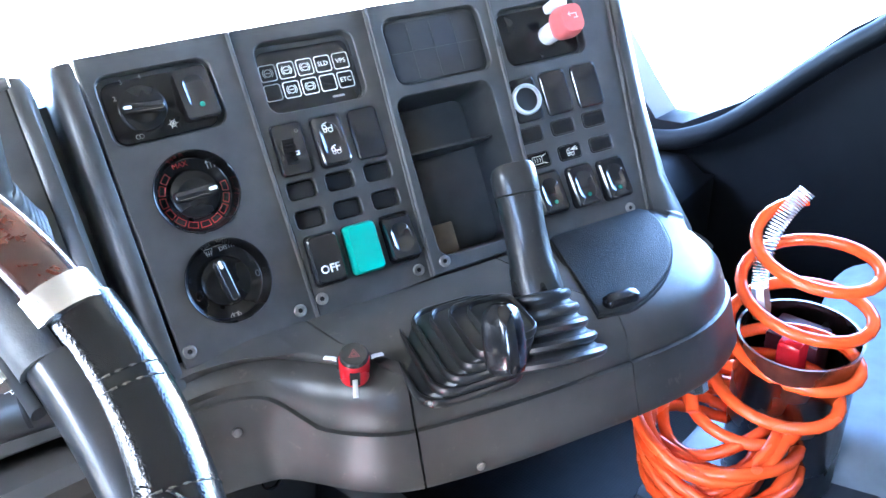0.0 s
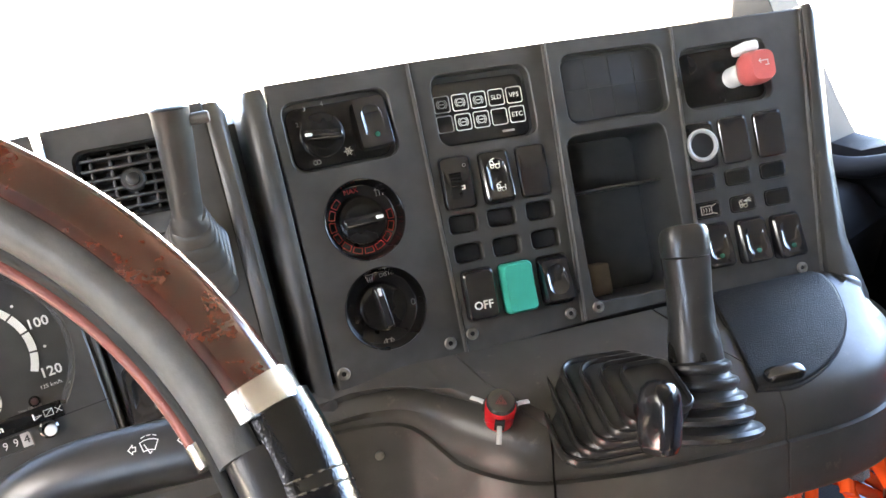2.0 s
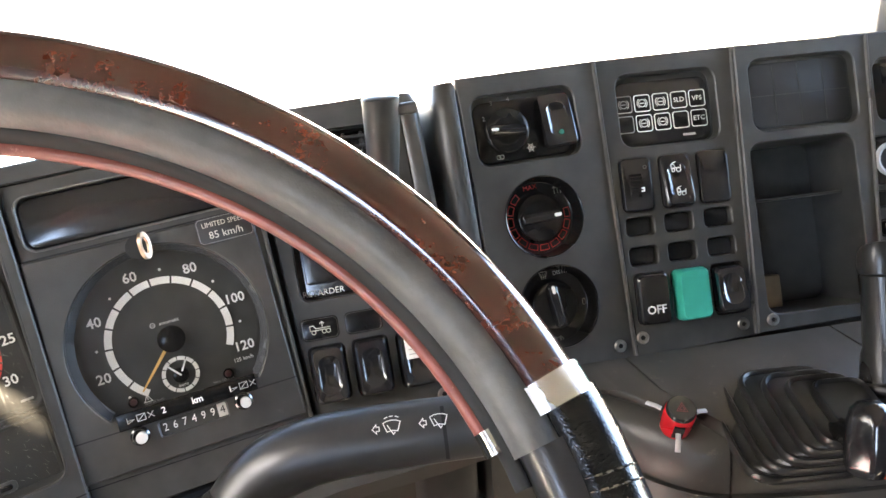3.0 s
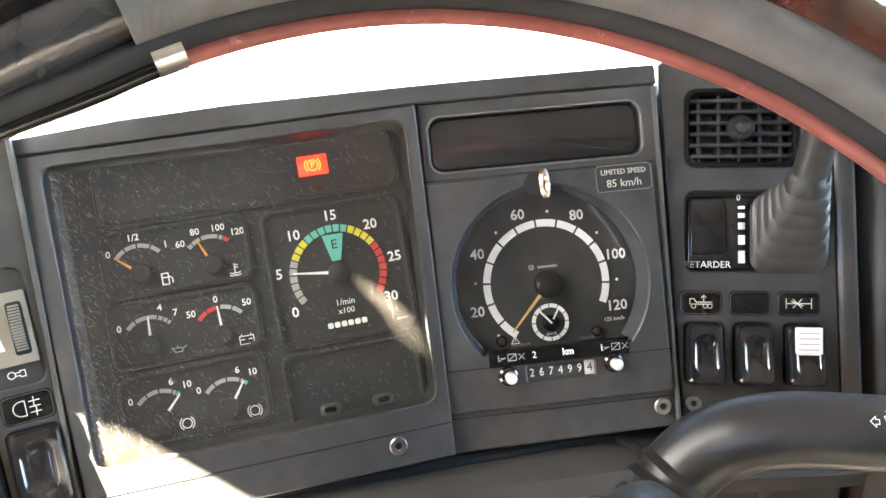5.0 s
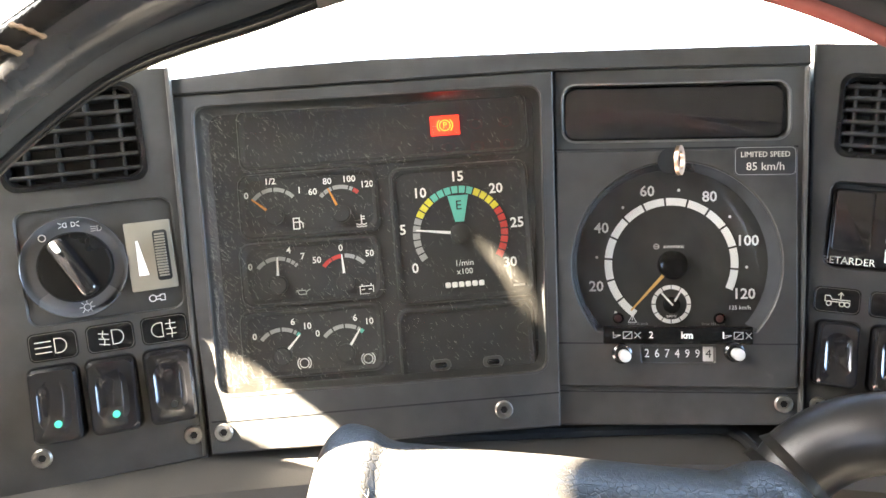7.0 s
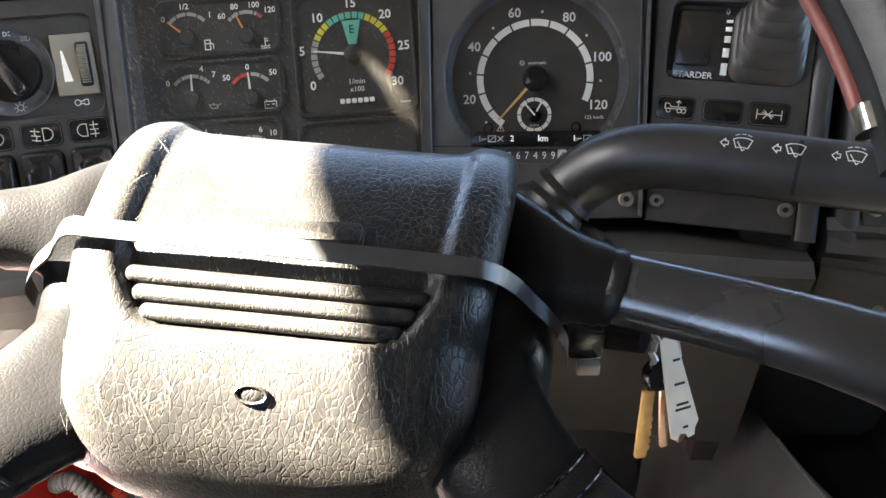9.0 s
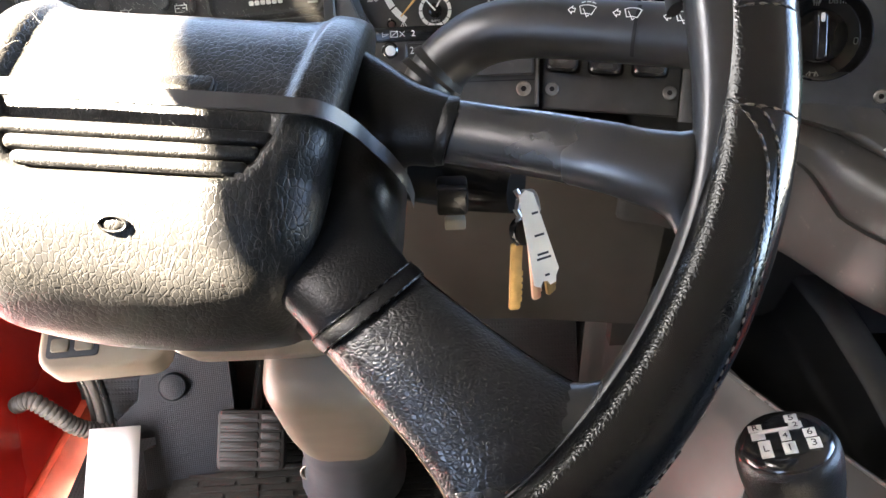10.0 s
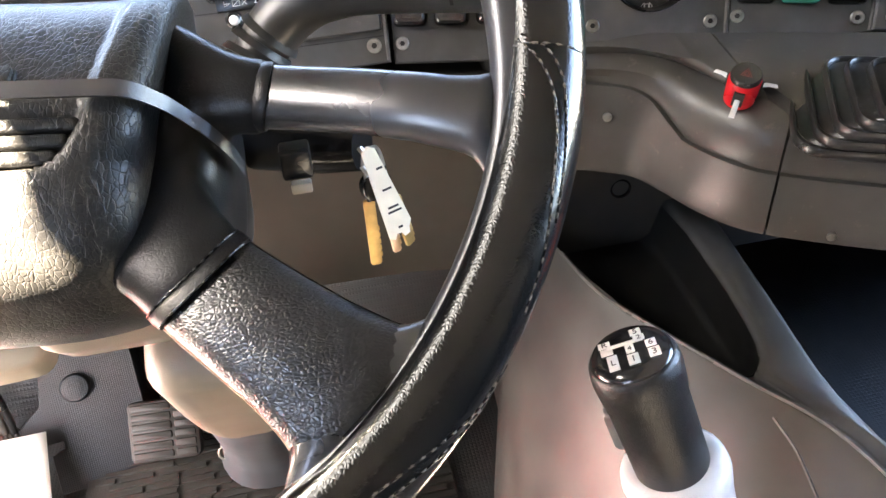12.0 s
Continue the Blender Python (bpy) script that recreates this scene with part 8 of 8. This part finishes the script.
# lower switch strip and coin tray under the dash, left of the column
st_ = thing("switch_strip", "beige-grey lower dash strip with small square buttons", "panel", facing((-0.235, -0.047, 0.635), 4, 62))
bm = bmesh.new()
rbox(bm, 0.124, 0.062, 0.020, -0.03, 0.004, 0.006, -0.007, 0.0)
part("strip_body", bm, M_shroud, st_, "", None, 50)
bm = bmesh.new()
rbox(bm, 0.050, 0.044, 0.004, 0.0, 0.0065, 0.001, -0.034, 0.004)
kp = part("keypad", bm, M_blue, st_, "blue-grey keypad")
for k in range(4):
    bm = bmesh.new()
    rbox(bm, 0.018, 0.014, 0.003, 0.004, 0.0095, 0.002)
    part("button", bm, M_cream, kp, "", T(-0.0455 + 0.023 * (k % 2), 0.0135 - 0.019 * (k // 2), 0))
bm = bmesh.new()
rbox(bm, 0.034, 0.022, 0.008, 0.002, 0.0046, 0.0004, 0.032, 0.012)
part("finger_recess", bm, M_void, st_)

# ---- open driver's door seen past the dash: red panels, seal, conduit ----
door = thing("truck_door", "open red painted cab door with a black seal", "door", Matrix.Identity(4))
bm = bmesh.new()
loft(bm, [[(-0.66, 0.20, 0.70), (-0.60, 0.62, 0.70), (-0.66, 0.64, 0.70), (-0.72, 0.22, 0.70)], [(-0.66, 0.12, 0.34), (-0.60, 0.60, 0.30), (-0.66, 0.62, 0.30), (-0.72, 0.14, 0.34)], [(-0.58, 0.10, 0.16), (-0.55, 0.56, 0.12), (-0.66, 0.60, 0.12), (-0.72, 0.12, 0.16)], [(-0.60, 0.06, -0.35), (-0.52, 0.50, -0.35), (-0.66, 0.56, -0.35), (-0.72, 0.10, -0.35)]])
part("door_panel", bm, M_red, door, "", None, 25)
# unseen panel added to block sun, stepped so the red panels catch it
bm = bmesh.new()
loft(bm, [[(x_, y_, z_) for y_, z_ in ((-0.60, -0.45), (0.62, -0.45), (0.62, 0.56), (0.14, 0.60), (0.08, 1.12), (-0.60, 1.12))] for x_ in (-1.10, -1.05)])
part("door_sun_shield", bm, M_red, door, "unseen red panel added to keep sun off the footwell")
# lighter red strip: sun on the door's foot put into the colour
bm = bmesh.new()
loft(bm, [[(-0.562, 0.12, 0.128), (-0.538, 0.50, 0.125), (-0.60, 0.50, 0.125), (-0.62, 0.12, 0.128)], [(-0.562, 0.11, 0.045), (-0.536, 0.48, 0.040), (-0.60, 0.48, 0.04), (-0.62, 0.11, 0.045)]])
part("sunlit_strip", bm, M_redor, door, "orange-red strip coloured for sun on the door paint", None, 25)
bm = bmesh.new()
tube(bm, smooth_path([(-0.500, 0.305, 0.39), (-0.487, 0.302, 0.276), (-0.482, 0.30, 0.231), (-0.487, 0.30, 0.164), (-0.506, 0.30, 0.093), (-0.545, 0.30, -0.05)], 5), 0.0080, 12)
part("door_seal", bm, M_conduit, door, "grey rubber door seal", None, 60)
for off in (-0.0125, 0.0125):
    bm = bmesh.new()
    tube(bm, smooth_path([(-0.500 + off, 0.308, 0.39), (-0.487 + off, 0.305, 0.276), (-0.482 + off, 0.303, 0.231), (-0.487 + off, 0.303, 0.164), (-0.506 + off, 0.303, 0.093), (-0.545 + off, 0.303, -0.05)], 5), 0.0070, 10)
    part("seal_lip", bm, M_rubber, door, "black lip of the door seal", None, 60)
bm = bmesh.new()
P = smooth_path([(-0.612, 0.300, 0.205), (-0.593, 0.272, 0.233), (-0.569, 0.270, 0.241), (-0.542, 0.270, 0.211), (-0.521, 0.275, 0.174), (-0.497, 0.285, 0.150), (-0.475, 0.310, 0.135)], 14)
tube(bm, P, [0.0150 if i % 3 else 0.0126 for i in range(len(P))], 14)
part("cable_conduit", bm, M_conduit, door, "grey corrugated cable conduit", None, 60)
bm = bmesh.new()
tube(bm, [(-0.470, 0.42, 0.23), (-0.483, 0.42, 0.155), (-0.492, 0.42, 0.098)], 0.006, 8)
part("red_rod", bm, M_red, door, "red painted door rod", None, 60)

# ---- passenger side: can with a red tool, coiled hose, seat ----
can = thing("metal_can", "open brushed steel can holding red handled things", "can", Matrix.Translation((0.872, -0.335, 0.545)) @ pose(0, 0, 0, 6, -4, 0))
bm = bmesh.new()
lathe(bm, [(0.058, 0.0), (0.060, 0.004), (0.060, 0.195), (0.0612, 0.198), (0.0585, 0.198), (0.0580, 0.006), (0.02, 0.006)], 48, cap0=True)
part("can_body", bm, M_can, can, "", None, 50)
bm = bmesh.new()
box(bm, -0.035, -0.005, -0.014, 0.010, 0.05, 0.205, 0.004)
part("red_handle", bm, M_redpl, can, "red plastic handle")
bm = bmesh.new()
box(bm, 0.0, 0.045, -0.02, 0.035, 0.05, 0.185, 0.004)
part("dark_block", bm, mat("dark_maroon", (0.05, 0.008, 0.012), 0.5), can, "dark maroon handle")

hose = thing("coiled_air_hose", "bright orange coiled air hose with metal fittings", "hose", Matrix.Identity(4))
pts = []
rnd = random.Random(9)
# upper loose turns: wide, leaning loops stacked down the can
turns = [(0.902, -0.352, 0.838, 0.060, 0.026), (0.884, -0.352, 0.795, 0.066, 0.024), (0.862, -0.352, 0.752, 0.068, 0.022), (0.836, -0.352, 0.708, 0.068, 0.020), (0.812, -0.340, 0.685, 0.068, 0.016), (0.800, -0.300, 0.664, 0.068, 0.008)]
VX = Vector((0.20, -0.96, -0.10))        # across the loops as the eye sees them
VY = Vector((0.88, 0.18, 0.42)).normalized()
n_t = 26
for i in range(len(turns) - 1):
    for k in range(n_t):
        f = k / n_t
        c_ = [turns[i][q] * (1 - f) + turns[i + 1][q] * f for q in range(5)]
        a_ = 2 * math.pi * (k / n_t) + 1.9
        pts.append(Vector(c_[:3]) + VX * (c_[3] * math.cos(a_)) + VY * (c_[3] * 0.72 * math.sin(a_)))
# lower bundle: tight turns lying on one another
for i in range(11):
    for k in range(n_t):
        f = i + k / n_t
        a_ = 2 * math.pi * (k / n_t) + 1.9
        r_ = 0.068 + 0.014 * math.sin(f * 2.1) + 0.004 * math.sin(f * 5.3)
        c_ = Vector((0.800 - 0.008 * math.sin(f * 1.7) - 0.002 * f, -0.295 + 0.008 * math.cos(f * 2.3), 0.664 - 0.0052 * f))
        pts.append(c_ + VX * (r_ * math.cos(a_)) + Vector((0.95, 0.20, 0.10)) * (r_ * 1.18 * math.sin(a_)) + Vector((0, 0, 0.012 * math.sin(a_ * 2 + f))))
bm = bmesh.new()
tube(bm, pts, 0.0066, 10)
part("hose", bm, M_hose, hose, "", None, 70)
bm = bmesh.new()
tube(bm, smooth_path([(0.74, -0.30, 0.690), (0.765, -0.285, 0.712), (0.80, -0.275, 0.722), (0.84, -0.29, 0.715)], 6), 0.0066, 10)
part("hose_end", bm, M_hose, hose)
bm = bmesh.new()
tube(bm, [(0.7225, -0.306, 0.762), (0.7235, -0.310, 0.748), (0.7245, -0.313, 0.732)], [0.0085, 0.0105, 0.0105], 8)
part("fitting", bm, M_silver, hose, "bright metal hose fitting", None, 25)
bm = bmesh.new()
tube(bm, smooth_path([(0.7225, -0.309, 0.742), (0.705, -0.300, 0.742), (0.688, -0.290, 0.748)], 4), 0.0042, 8)
part("fitting_stem", bm, M_brass, hose, "brass stem")
bm = bmesh.new()
P = smooth_path([(0.918, -0.330, 0.873), (0.905, -0.318, 0.855), (0.893, -0.308, 0.830), (0.880, -0.304, 0.800), (0.872, -0.306, 0.775)], 8)
turns_ = 34
coil = []
for i in range(turns_ * 10 + 1):
    f = i / (turns_ * 10) * (len(P) - 1)
    k = min(int(f), len(P) - 2)
    c_ = P[k].lerp(P[k + 1], f - k)
    d_ = (P[k + 1] - P[k]).normalized()
    u_ = d_.cross(Vector((1, 0, 0))).normalized()
    w_ = d_.cross(u_)
    a_ = 2 * math.pi * i / 10
    coil.append(c_ + u_ * (0.0082 * math.cos(a_)) + w_ * (0.0082 * math.sin(a_)))
tube(bm, coil, 0.0009, 5)
part("spring_guard", bm, M_spring, hose, "steel spring guard", None, 30)
bm = bmesh.new()
tube(bm, [(0.872, -0.306, 0.775), (0.868, -0.310, 0.755), (0.866, -0.312, 0.742)], [0.009, 0.011, 0.009], 8)
part("fitting", bm, M_steel, hose, "steel coupling", None, 25)

seat = thing("passenger_seat", "blue-grey cloth passenger seat edge", "seat", Matrix.Translation((1.16, -0.52, 0.50)) @ pose(0, 0, 0, 0, 0, 10))
bm = bmesh.new()
rings = [[(x, y, z) for x, y in rr(0.50 - 2 * i_, 0.50 - 2 * i_, 0.07, 0, 0)] for i_, z in ((0.02, -0.02), (0.0, 0.02), (0.0, 0.075), (0.012, 0.095), (0.04, 0.104))]
loft(bm, rings)
part("cushion", bm, M_seat, seat, "", None, 60)
bm = bmesh.new()
box(bm, -0.23, 0.23, -0.23, 0.23, -0.12, -0.02, 0.015)
part("seat_base", bm, M_trim, seat, "dark seat base")
bm = bmesh.new()
box(bm, -0.22, 0.22, -0.22, 0.22, -0.28, -0.12)
part("pedestal", bm, M_black, seat)
bm = bmesh.new()
box(bm, 0.74, 0.98, -0.46, -0.22, 0.22, 0.545, 0.02)
tagged(part("side_box", bm, M_blue, None, "", None), "blue-grey box beside the seat holding can and hose", "box")
